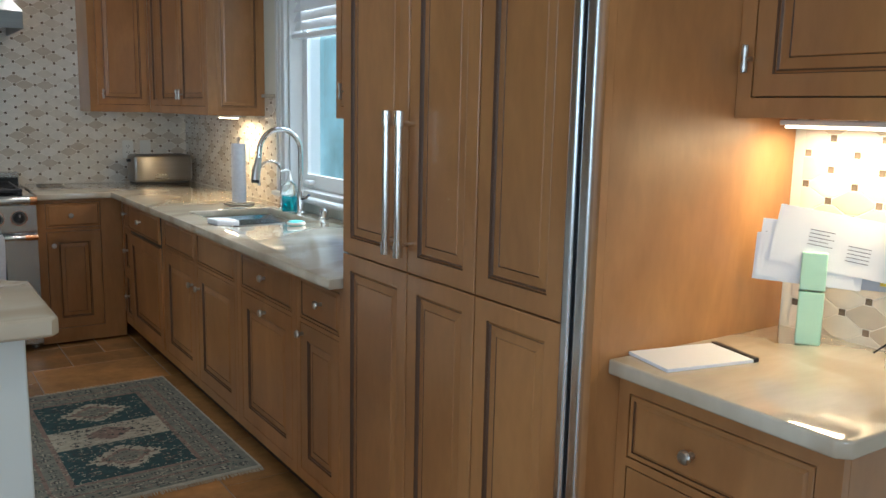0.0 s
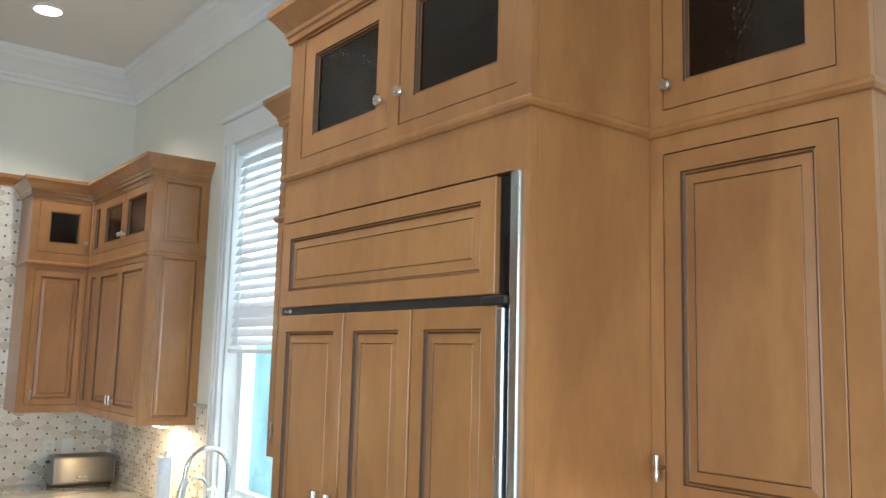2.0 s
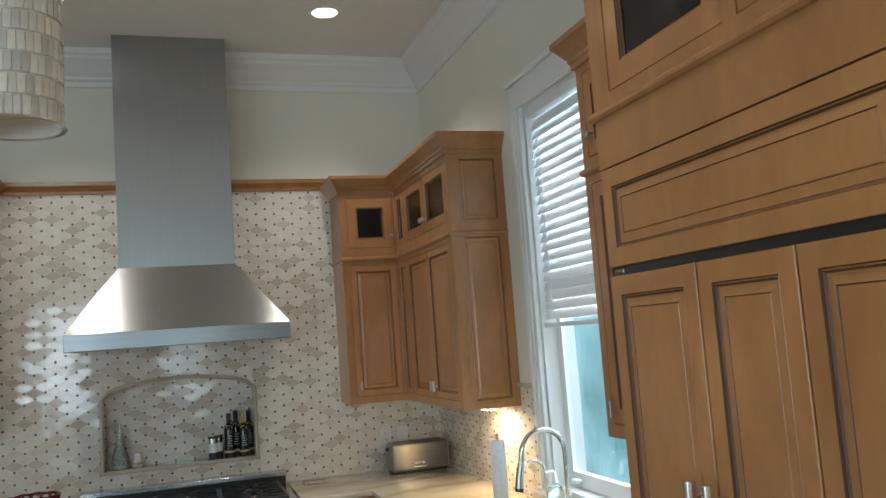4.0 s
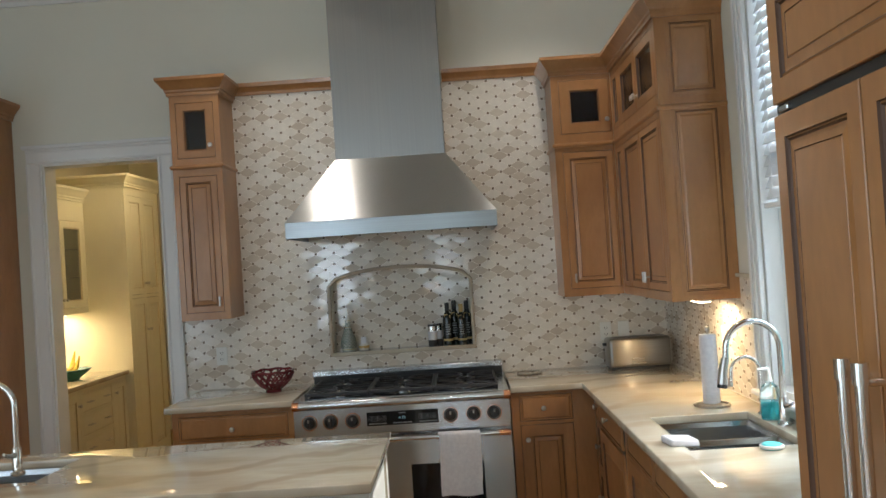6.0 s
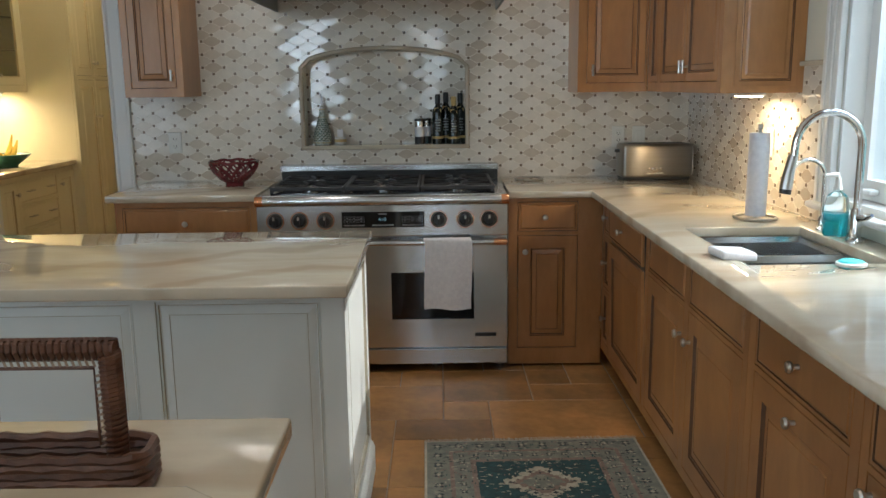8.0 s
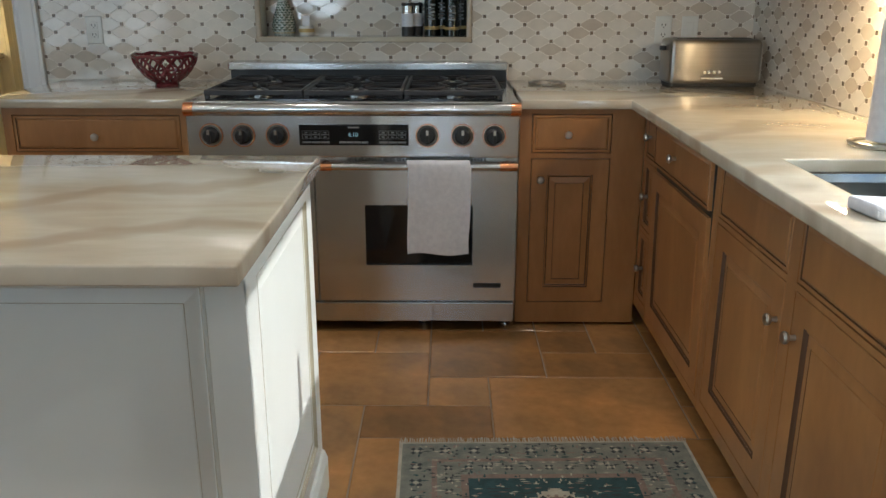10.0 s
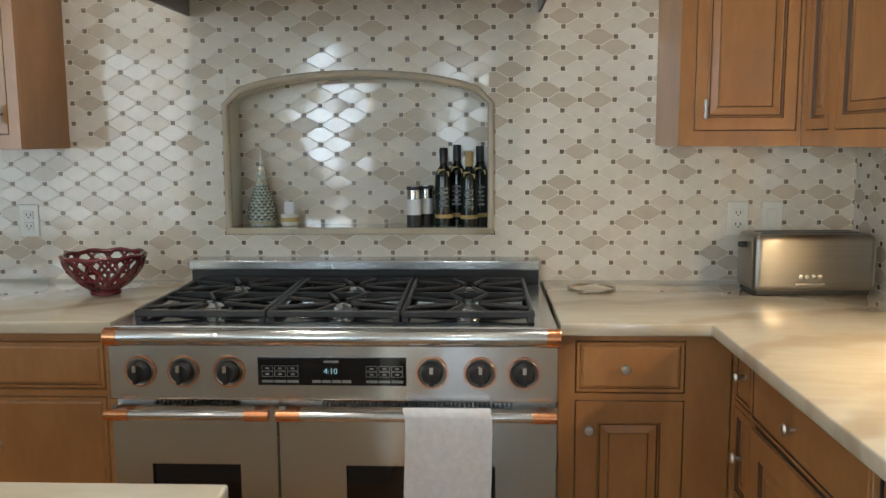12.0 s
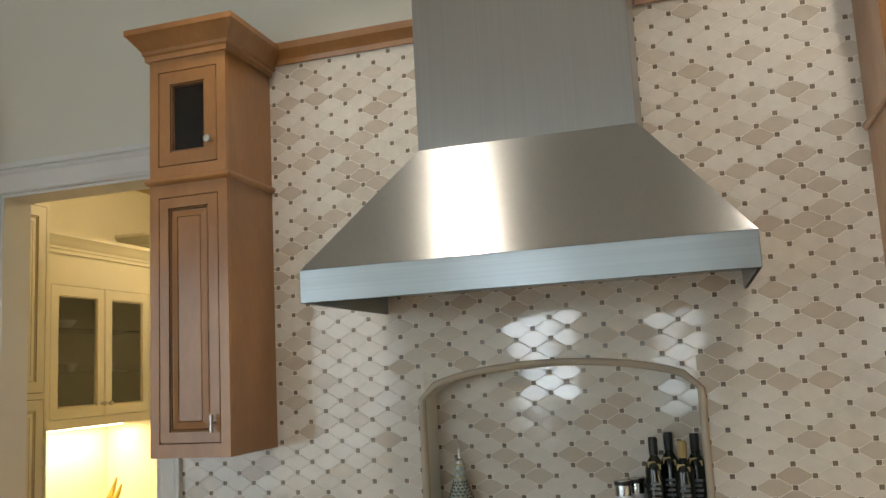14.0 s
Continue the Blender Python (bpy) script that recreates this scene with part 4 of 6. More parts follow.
def oven_door(x0, x1, wx0, wx1):
    bm = plate(x1 - x0, 0.545, [(wx0 - x0, 0.143, wx1 - x0, 0.380)], 0.006, 0.044)
    bm.transform(Matrix.Translation((x0, 0, 0.135)))
    d = part("oven_door", bm, STEEL, rg, "brushed steel oven door")
    part("door_window", box(wx0, 0.016, 0.278, wx1, 0.03, 0.515), BGLASS, d, "black oven window")
    bm = tube([(x0 + 0.03, -0.050, 0.672), (x1 - 0.03, -0.050, 0.672)], 0.013, 14)
    part("handle_bar", bm, STEEL, d, "round steel bar handle", True)
    for x in (x0 + 0.006, x1 - 0.070):
        bm = tube([(x, -0.050, 0.672), (x + 0.064, -0.050, 0.672)], 0.0155, 14)
        part("handle_post", bm, COPPER, d, "copper handle post", True)
        part("handle_mount", box(x + 0.018, -0.052, 0.660, x + 0.046, 0.008, 0.684, bevel=0.003), COPPER if x < 0 else COPPER, d)
    bm = bmesh.new()
    k = x0 + 0.12
    while k < x1 - 0.12:
        add_box(bm, k, -0.001, 0.6845, k + 0.006, 0.02, 0.693)
        k += 0.012
    tagged(part("vent", bm, RUBBER, d), kind="stuff")
    return d
oven_door(-0.604, -0.153, -0.50, -0.255)
od = oven_door(-0.145, 0.604, 0.035, 0.440)
part("maker_badge", box(0.445, 0.0035, 0.188, 0.55, 0.006, 0.206, bevel=0.001), RUBBER, od, "small dark maker badge")
part("kick_panel", box(-0.604, 0.012, 0.045, 0.604, 0.044, 0.123, bevel=0.003), STEEL, rg)
for x in (-0.57, -0.25, 0.25, 0.575):
    part("foot", lathe([(0, 0.0), (0.021, 0.0), (0.021, 0.01), (0.016, 0.012), (0.016, 0.112), (0, 0.112)], 16, pose(x, 0.10, 0)), STEEL, rg, "", True)

# ---------- island ----------
IX0, IX1, IY0, IY1 = -2.25, 0.010, 4.685, 5.375
isl = thing("kitchen_island", pose(0, 0, 0), "pale painted kitchen island with framed panels", "island")
part("body", box(IX0, IY0 + 0.012, 0.0, IX1 - 0.012, IY1, 0.66), ISLE, isl)
part("back_panel", box(IX0, IY1 - 0.02, 0.6605, IX1 - 0.012, IY1, 0.866), ISLE, isl)
part("end_panel", box(IX0, IY0 + 0.012, 0.6605, IX0 + 0.02, IY1 - 0.0205, 0.866), ISLE, isl)
cols = [(-0.056 - 0.46 * 0, -0.512), (-0.575, -1.015), (-1.075, -1.515), (-1.575, -2.015)]
bm = plate(IX1 - IX0, 0.866, [(b - IX0, 0.16, a - IX0, 0.832) for a, b in cols], IY0, IY0 + 0.0115)
bm.transform(Matrix.Translation((IX0, 0, 0)))
part("frame_near", bm, ISLE, isl)
for a, b in cols:
    p = part("panel", rings_mesh(b, 0.16, a, 0.832, [(0, IY0 - 0.001, 0), (0.001, IY0 + 0.004, 1), (0.007, IY0 + 0.0025, 0), (0.010, IY0 + 0.007, 1), (0.013, IY0 + 0.0085, 0), (0.036, IY0 + 0.004, 0), (0.038, IY0 + 0.0055, 1), (0.040, IY0 + 0.0048, 0)]), [ISLE, ISLEG], isl)
bm = plate(IY1 - IY0 - 0.0005, 0.866, [(0.09, 0.16, 0.62, 0.815)], 0, 0.0115)
p = part("frame_end", bm, ISLE, isl)
p.matrix_basis = pose(IX1, IY0 + 0.0005, 0, 0, 0, 90)
p = part("panel", rings_mesh(0.09, 0.16, 0.62, 0.815, [(0, -0.001, 0), (0.001, 0.004, 1), (0.007, 0.0025, 0), (0.010, 0.007, 1), (0.013, 0.0085, 0), (0.036, 0.004, 0), (0.038, 0.0055, 1), (0.040, 0.0048, 0)]), [ISLE, ISLEG], isl)
p.matrix_basis = pose(IX1, IY0, 0, 0, 0, 90)
part("baseboard", sweep([(0, 0), (0.014, 0), (0.014, 0.09), (0.006, 0.11), (0, 0.115)], [(IX0, IY0, 0.0), (IX1, IY0, 0.0), (IX1, IY1, 0.0)]), ISLE, isl)
slab("island_worktop", 2.352, 0.845, [(0.50, 0.318, 1.05, 0.698)], pose(-2.32, 4.570, CZ), "cream quartzite island top with grey-brown veins", category="worktop")

# ---------- ceiling lights and lamps under cabinets ----------
def downlight(x, y):
    d = thing("recessed_light", pose(x, y, CEILING), "round white recessed ceiling light, switched on", "ceiling light", "recessed ceiling lights")
    part("trim_ring", lathe([(0.072, -0.001), (0.095, -0.001), (0.093, -0.008), (0.076, -0.010), (0.072, -0.004)], 28), WHITE, d, "", True)
    part("lens", lathe([(0, -0.006), (0.073, -0.006), (0.073, -0.002)], 28), BULB, d, "glowing lamp lens", True)
    lamp("downlight_lamp", "SPOT", look((x, y, CEILING - 0.02), (x, y, 0)), 50, (1.0, 0.88, 0.74), radius=0.06, spot=radians(115))
for x, y in ((0.877, 6.30), (-0.58, 6.24), (0.30, 3.75), (-1.6, 3.75), (0.30, 1.20), (-1.6, 1.20)):
    downlight(x, y)

def strip_light(name, m, w, energy, label):
    s = thing(name, m, label, "light")
    part("housing", box(-w / 2, -0.03, 0.006, w / 2, 0.03, 0.018, bevel=0.003), WHITE, s)
    part("diffuser", box(-w / 2 + 0.01, -0.022, 0.0, w / 2 - 0.01, 0.022, 0.0055), STRIP, s, "glowing diffuser")
    lamp("strip_lamp", "AREA", m @ pose(0, 0, -0.004), energy, WARM, size=w - 0.02, size_y=0.04)
strip_light("under_cabinet_light", pose(1.54, 5.90, UZ - 0.019, 0, 0, 90), 0.22, 5.5, "warm under-cabinet light over the corner worktop")
strip_light("under_cabinet_light", pose(1.585, 2.20, 1.396, 0, 0, 90), 0.44, 4.4, "warm under-cabinet light over the desk")

# ---------- shell pendant over the island ----------
pd = thing("pendant_lamp", pose(-0.295, 3.30, 2.205), "drum pendant lamp of iridescent cream shell pieces", "pendant lamp")
part("lining", lathe([(0.086, 0.0), (0.086, 0.40), (0.084, 0.40), (0.084, 0.0), (0.086, 0.0)], 40), CERAMIC, pd, "", True)
for nm, z in (("lower_ring", 0.0), ("upper_ring", 0.40)):
    part(nm, tube([(0.0905 * math.cos(a * math.pi / 20), 0.0905 * math.sin(a * math.pi / 20), z) for a in range(40)], 0.003, 6, closed=True), NICKEL, pd)
part("cord", tube([(0, 0, 0.40), (0, 0, CEILING - 2.205 - 0.02)], 0.004, 8), WHITE, pd)
part("canopy", lathe([(0, 1.461), (0.055, 1.466), (0.06, 1.494), (0, 1.494)], 24), NICKEL, pd, "", True)
part("spider", box(-0.085, -0.004, 0.393, 0.085, 0.004, 0.399), NICKEL, pd)
me = bpy.data.meshes.new("shell_piece")
bm = box(-0.0068, -0.0010, -0.0185, 0.0068, 0.0010, 0.0185, bevel=0.001, segs=1)
bm.to_mesh(me)
bm.free()
me.materials.append(SHELL)
rs = random.Random(5)
for row in range(10):
    for k in range(38):
        a = 2 * math.pi * (k + 0.5 * (row % 2) + rs.uniform(-0.06, 0.06)) / 38
        o = new("shell_piece", me)
        o.parent = pd
        o.matrix_basis = pose(0.0885 * math.cos(a), 0.0885 * math.sin(a), 0.021 + row * 0.0398, rs.uniform(-2, 2), rs.uniform(-3, 3), math.degrees(a) + 90 + rs.uniform(-4, 4))

# ---------- pantry beyond the doorway ----------
setting("wall_pantry_west", box(-3.32, 7.331, 0, -3.20, 10.9, 2.95), IVORY, "cream pantry wall behind the cabinets")
setting("wall_pantry_north", box(-3.32, 10.9, 0, -1.0, 11.02, 2.95), IVORY, "cream far wall of the pantry")
setting("wall_pantry_east", box(-1.12, 7.331, 0, -1.0, 10.899, 2.95), IVORY, "cream side wall of the pantry")
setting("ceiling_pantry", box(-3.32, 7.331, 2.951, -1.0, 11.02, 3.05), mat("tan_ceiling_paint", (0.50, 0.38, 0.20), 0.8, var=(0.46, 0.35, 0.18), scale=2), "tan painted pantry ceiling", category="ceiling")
setting("floor_pantry", box(-3.32, 7.331, -0.12, -1.0, 11.02, 0.0), FLOORT, "brown tiled pantry floor", category="floor")
IV = [IVORY, mat("ivory_shadow_glaze", (0.55, 0.47, 0.30), 0.5)]
def pantry_unit(name, xf, y0, y1, z0, z1, cells, label):
    return cabinet(name, pose(xf, y0, z0, 0, 0, 90), y1 - y0, z1 - z0, xf + 3.198, cells, label, mats=IV, group="pantry cabinets")
c = pantry_unit("tall_pantry_cabinet", -2.62, 7.34, 7.80, 0.0, 2.62, [cell(0.03, 1.60, 0.245, 2.52, "door", (0.22, 1.70)), cell(0.25, 1.60, 0.44, 2.52, "door", (0.275, 1.70)), cell(0.03, 0.1, 0.245, 1.57, "door", (0.22, 1.2)), cell(0.25, 0.1, 0.44, 1.57, "door", (0.275, 1.2))], "tall ivory pantry cabinet with four panelled doors")
part("crown", sweep(CROWN, [(-0.0, 0.6, 2.61), (0, 0, 2.61), (0.46, 0, 2.61), (0.46, 0.57, 2.61)]), IVORY, c)
c = pantry_unit("tall_pantry_cabinet", -2.50, 8.96, 9.76, 0.0, 2.48, [cell(0.06, 1.52, 0.395, 2.40, "door", (0.37, 1.62)), cell(0.40, 1.52, 0.74, 2.40, "door", (0.425, 1.62)), cell(0.06, 0.1, 0.395, 1.49, "door", (0.37, 1.2)), cell(0.40, 0.1, 0.74, 1.49, "door", (0.425, 1.2))], "tall ivory pantry cabinet with bar pulls")
part("crown", sweep(CROWN, [(0, 0.6, 2.47), (0, 0, 2.47), (0.8, 0, 2.47), (0.8, 0.6, 2.47)]), IVORY, c)
dr = [cell(0.30, 0.65, 0.86, 0.81, "drawer"), cell(0.30, 0.47, 0.86, 0.635, "drawer"), cell(0.30, 0.29, 0.86, 0.455, "drawer"), cell(0.30, 0.10, 0.86, 0.275, "drawer"),
      cell(0.03, 0.10, 0.27, 0.81, "door", (0.245, 0.72)), cell(0.89, 0.10, 1.15, 0.81, "door", (0.915, 0.72))]
c = pantry_unit("pantry_base_cabinet", -2.57, 7.802, 8.958, 0.0, 0.845, dr, "ivory pantry base cabinet with four drawers")
for z in (0.73, 0.553, 0.373, 0.188):
    for u in (0.42, 0.72):
        bm = tube([(u - 0.04, -0.028, z), (u + 0.04, -0.028, z)], 0.005, 8)
        for k in (-0.03, 0.03):
            tube([(u + k, -0.028, z), (u + k, 0.0, z)], 0.004, 8, bm)
        part("bar_pull", bm, NICKEL, c, "short bronze bar pull", True)
slab("pantry_worktop", 0.66, 1.152, [], pose(-3.199, 7.804, 0.882), "pale stone worktop in the pantry")
c = pantry_unit("pantry_wall_cabinet", -2.86, 7.96, 8.956, 1.40, 2.36, [cell(0.12, 0.05, 0.55, 0.78, "glass", (0.525, 0.12), 0.055), cell(0.555, 0.05, 0.96, 0.78, "glass", (0.585, 0.12), 0.055)], "ivory pantry wall cabinet with two glass doors")
part("crown", sweep(CROWN, [(0, 0, 0.95), (0.996, 0, 0.95)]), IVORY, c)
for o in c.children_recursive:
    if o.name.startswith("pane"):
        o.data.materials[0] = GLASS
for z in (0.30, 0.54):
    part("glass_shelf", box(0.02, 0.03, z, 0.97, 0.31, z + 0.006), GLASS, c)
for y, z, r in ((8.25, 1.703, 0.05), (8.40, 1.703, 0.045), (8.33, 1.943, 0.075), (8.72, 1.703, 0.05)):
    tagged(link("white_bowl", lathe([(0, 0), (r * 0.5, 0), (r * 0.55, 0.008), (r, 0.05), (r * 0.96, 0.05), (r * 0.5, 0.012), (0, 0.01)], 20, pose(-3.0, y, z + 0.004)), CERAMIC, None, "", True), "small white bowl on a glass cabinet shelf", "bowl", "bowls in the glass cabinet")
strip_light("pantry_light", pose(-3.05, 8.50, 1.381, 0, 0, 90), 0.80, 8, "warm light strip under the pantry wall cabinet")
fb = thing("fruit_bowl", pose(-2.80, 8.42, 0.882), "green glazed fruit bowl on the pantry worktop", "bowl")
part("bowl", lathe([(0, 0), (0.07, 0), (0.075, 0.012), (0.12, 0.045), (0.165, 0.085), (0.160, 0.088), (0.11, 0.05), (0.06, 0.02), (0, 0.018)], 32), TEALC, fb, "", True)
for k, (dx, dy, tilt) in enumerate(((0.02, 0.04, 25), (0.0, 0.0, 8), (-0.02, 0.05, 40))):
    bm = tube([(0.0 + dx, -0.10 + dy + 0.033 * i, 0.06 + 0.0032 * (i - 2) ** 2 * (1 + tilt / 20)) for i in range(7)], [0.006, 0.016, 0.019, 0.02, 0.019, 0.014, 0.005], 8)
    ob = link("banana", bm, YELLOW, None, "", True)
    ob.matrix_world = pose(-2.80, 8.42, 0.884)
    tagged(ob, "ripe yellow banana lying in the bowl", "banana", "bananas in the bowl")
pl = thing("pantry_ceiling_light", pose(-2.0, 8.7, 2.95), "small white flush ceiling light in the pantry", "ceiling light")
part("shade", lathe([(0, -0.07), (0.08, -0.06), (0.13, -0.025), (0.14, -0.001)], 28), BULB, pl, "", True)
lamp("pantry_lamp", "POINT", pose(-2.0, 8.7, 2.80), 17, (1.0, 0.74, 0.36), radius=0.08)

# ---------- sink, taps and things round them ----------
sk = thing("sink", pose(1.150, 4.755, 0.866), "double undermount stainless steel sink", "sink")
SKW, SKL = 0.415, 0.63
def basin(y0, y1, depth):
    bm = bmesh.new()
    loops = []
    for ins, z in ((0, 0), (0.006, -0.02), (0.012, -depth + 0.03), (0.03, -depth + 0.004), (0.06, -depth)):
        loops.append([bm.verts.new(p) for p in ((ins, y0 + ins, z), (SKW - ins, y0 + ins, z), (SKW - ins, y1 - ins, z), (ins, y1 - ins, z))])
    for a, b in zip(loops, loops[1:]):
        for i in range(4):
            bm.faces.new((a[i], a[i - 1], b[i - 1], b[i]))
    bm.faces.new(loops[-1])
    b = part("basin", bm, STEEL, sk, "brushed steel basin")
    part("drain", lathe([(0, 0.001), (0.03, 0.001), (0.042, 0.003), (0.045, 0.001)], 20, pose(SKW / 2, (y0 + y1) / 2, -depth)), CHROME, b, "", True)
basin(0.0, 0.285, 0.18)
basin(0.305, SKL, 0.21)
part("divider", box(0.002, 0.286, -0.12, SKW - 0.002, 0.304, -0.001, bevel=0.004), STEEL, sk)

def arc(cx, cz, r, a0, a1, n, x=0.0):
    return [(x, cx + r * math.cos(radians(a0 + (a1 - a0) * i / n)), cz + r * math.sin(radians(a0 + (a1 - a0) * i / n))) for i in range(n + 1)]
def swan(name, x, y, h, r, rad, reach, label, main=True):
    """A swan-neck tap that reaches over the sink along -x."""
    f = thing(name, pose(x, y, CZ), label, "tap")
    path = [(0, 0, 0.03), (0, 0, h * 0.5)]
    path += [(-r + r * math.cos(radians(a)), 0, h - r + r * math.sin(radians(a))) for a in range(0, 181, 12)]
    end = path[-1]
    path += [(end[0] - 0.004, 0, end[2] - reach * 0.4)]
    part("spout", tube(path, rad, 14), CHROME, f, "", True)
    part("base", lathe([(0, 0), (0.028 if main else 0.02, 0), (0.028 if main else 0.02, 0.008), (rad * 1.5, 0.015), (rad * 1.5, 0.10 if main else 0.04), (rad * 1.1, 0.11 if main else 0.045), (0, 0.112)], 20), CHROME, f, "", True)
    if main:
        e = path[-1]
        part("spray_head", tube([(e[0], 0, e[2] + 0.02), (e[0] - 0.012, 0, e[2] - 0.035), (e[0] - 0.018, 0, e[2] - 0.085)], [0.015, 0.018, 0.021], 14), NICKEL, f, "", True)
        part("spray_tip", tube([(e[0] - 0.018, 0, e[2] - 0.085), (e[0] - 0.020, 0, e[2] - 0.10)], 0.019, 14), RUBBER, f)
        part("lever", tube([(0, -0.02, 0.08), (0.0, -0.06, 0.085), (0.0, -0.095, 0.10)], [0.012, 0.008, 0.006], 10), CHROME, f, "", True)
    else:
        part("tip", tube([path[-1], (path[-1][0] - 0.001, 0, path[-1][2] - 0.02)], rad * 1.25, 10), NICKEL, f)
    return f
swan("kitchen_tap", 1.605, 5.075, 0.412, 0.105, 0.0125, 0.12, "tall chrome pull-down swan-neck kitchen tap")
swan("filter_tap", 1.600, 5.30, 0.245, 0.06, 0.0075, 0.10, "small chrome filtered water tap", False)
tagged(link("air_gap_cap", lathe([(0, 0), (0.026, 0), (0.026, 0.006), (0.021, 0.01), (0.021, 0.035), (0.024, 0.045), (0.015, 0.052), (0, 0.054)], 20, pose(1.612, 4.83, CZ)), CHROME, None, "", True), "round chrome air gap cap behind the sink", "fitting")
sp = thing("soap_dispenser", pose(1.595, 5.19, CZ), "clear pump bottle half full of blue soap", "soap bottle")
part("liquid", lathe([(0, 0.004), (0.032, 0.004), (0.036, 0.012), (0.036, 0.078), (0, 0.078)], 24), SOAP, sp, "bright blue liquid soap", True)
part("bottle", lathe([(0, 0.0), (0.035, 0.0), (0.039, 0.008), (0.039, 0.10), (0.032, 0.135), (0.015, 0.148), (0.015, 0.16)], 24), BLUEGL, sp, "", True).visible_shadow = False
part("pump", tube([(0, 0, 0.155), (0, 0, 0.19), (-0.006, 0, 0.205), (-0.045, 0, 0.203)], [0.014, 0.007, 0.009, 0.005], 10), PLASTER, sp, "white pump head", True)
tw = thing("paper_towel_holder", pose(1.465, 5.555, CZ), "upright roll of white paper towel on a steel stand", "paper towel")
part("base", tube([(0.075 * math.cos(a * math.pi / 14), 0.075 * math.sin(a * math.pi / 14), 0.008) for a in range(28)], 0.006, 8, closed=True), NICKEL, tw)
part("base_plate", lathe([(0, 0.002), (0.062, 0.002), (0.062, 0.006), (0, 0.007)], 28), NICKEL, tw)
part("post", lathe([(0, 0.004), (0.006, 0.004), (0.006, 0.335), (0.011, 0.34), (0.011, 0.355), (0, 0.36)], 12), NICKEL, tw, "", True)
part("roll", lathe([(0.012, 0.015), (0.036, 0.015), (0.0375, 0.02), (0.0375, 0.318), (0.036, 0.323), (0.012, 0.323)], 28), CLOTH, tw, "slim white paper roll", True)
bm = box(-0.055, -0.05, -0.008, 0.055, 0.05, 0.018, bevel=0.008, segs=3)
for v in bm.verts:
    v.co.z += 0.003 * math.sin(v.co.x * 60) + 0.002 * math.cos(v.co.y * 70) - (0.25 * max(0.0, v.co.x - 0.01))
ob = link("dish_cloth", bm, CLOTH, None, "", True)
ob.matrix_world = pose(1.142, 4.87, CZ + 0.012, 0, 0, 8)
tagged(ob, "white cloth hanging over the sink edge", "cloth")
sc = thing("dish_scrubber", pose(1.42, 4.715, CZ), "round turquoise and white dish scrubber", "scrubber")
part("handle", lathe([(0, 0.0), (0.034, 0.0), (0.036, 0.012), (0.030, 0.018), (0, 0.02)], 20), SPONGE, sc, "", True)
part("rim", lathe([(0.036, 0.002), (0.041, 0.004), (0.041, 0.012), (0.036, 0.014)], 20), PLASTER, sc, "", True)

# toaster
to = thing("toaster", pose(1.248, 6.872, CZ, 0, 0, 2), "brushed steel long-slot toaster on the worktop", "toaster")
bm = box(0, 0, 0.012, 0.380, 0.165, 0.192, bevel=0.022, segs=5)
part("shell", bm, TOASTER, to, "", True)
part("base", box(0.012, 0.008, 0.0, 0.368, 0.157, 0.02, bevel=0.006), RUBBER, to)
part("end_cap", box(0.376, 0.02, 0.025, 0.389, 0.145, 0.168, bevel=0.008), NICKEL, to)
part("slot", box(0.04, 0.045, 0.1915, 0.345, 0.065, 0.1935), RUBBER, to)
part("slot", box(0.04, 0.10, 0.1915, 0.345, 0.12, 0.1935), RUBBER, to)
for k in range(4):
    part("button", lathe([(0, 0), (0.007, 0), (0.007, 0.005), (0, 0.006)], 12, pose(0.145 + k * 0.02, 0.001, 0.062, 90, 0, 0)), CHROME, to)
part("slider", box(0.13, -0.005, 0.035, 0.22, 0.002, 0.042, bevel=0.001), CHROME, to)
part("lever", box(-0.022, 0.07, 0.145, 0.004, 0.095, 0.163, bevel=0.005), RUBBER, to)
bm = bmesh.new()
for k in range(5):
    add_box(bm, 0.3885, 0.05 + k * 0.016, 0.06, 0.391, 0.056 + k * 0.016, 0.14)
part("vent", bm, RUBBER, to)

# wall outlets
def outlet(name, m, label, plug=True, tall=True):
    o = thing(name, m, label, "outlet")
    part("cover_plate", box(-0.036, -0.006, -0.058, 0.036, 0.0, 0.058, bevel=0.003), PLASTER, o)
    for z in ((-0.02, 0.02) if plug else ()):
        s = part("socket", box(-0.017, -0.0085, z - 0.015, 0.017, -0.006, z + 0.015, bevel=0.002), PLASTER, o)
        bm = box(-0.009, -0.0092, z - 0.004, -0.006, -0.0086, z + 0.006)
        add_box(bm, 0.006, -0.0092, z - 0.004, 0.009, -0.0086, z + 0.006)
        add_box(bm, -0.0025, -0.0092, z - 0.011, 0.0025, -0.0086, z - 0.007)
        part("slots", bm, RUBBER, s)
    if not plug:
        part("rocker", box(-0.016, -0.009, -0.033, 0.016, -0.006, 0.033, bevel=0.002), PLASTER, o)
OY = WY - 0.0035
outlet("wall_outlet", pose(-1.203, OY, 1.113), "white double outlet on the tiled wall")
outlet("wall_outlet", pose(1.285, OY, 1.118), "white double outlet behind the toaster")
outlet("blank_plate", pose(1.40, OY, 1.118), "white blank wall plate beside an outlet", False)
outlet("light_switch", pose(WX - 0.005, 5.98, 1.16, 0, 0, -90), "cream rocker switch on the tiled window wall", False)

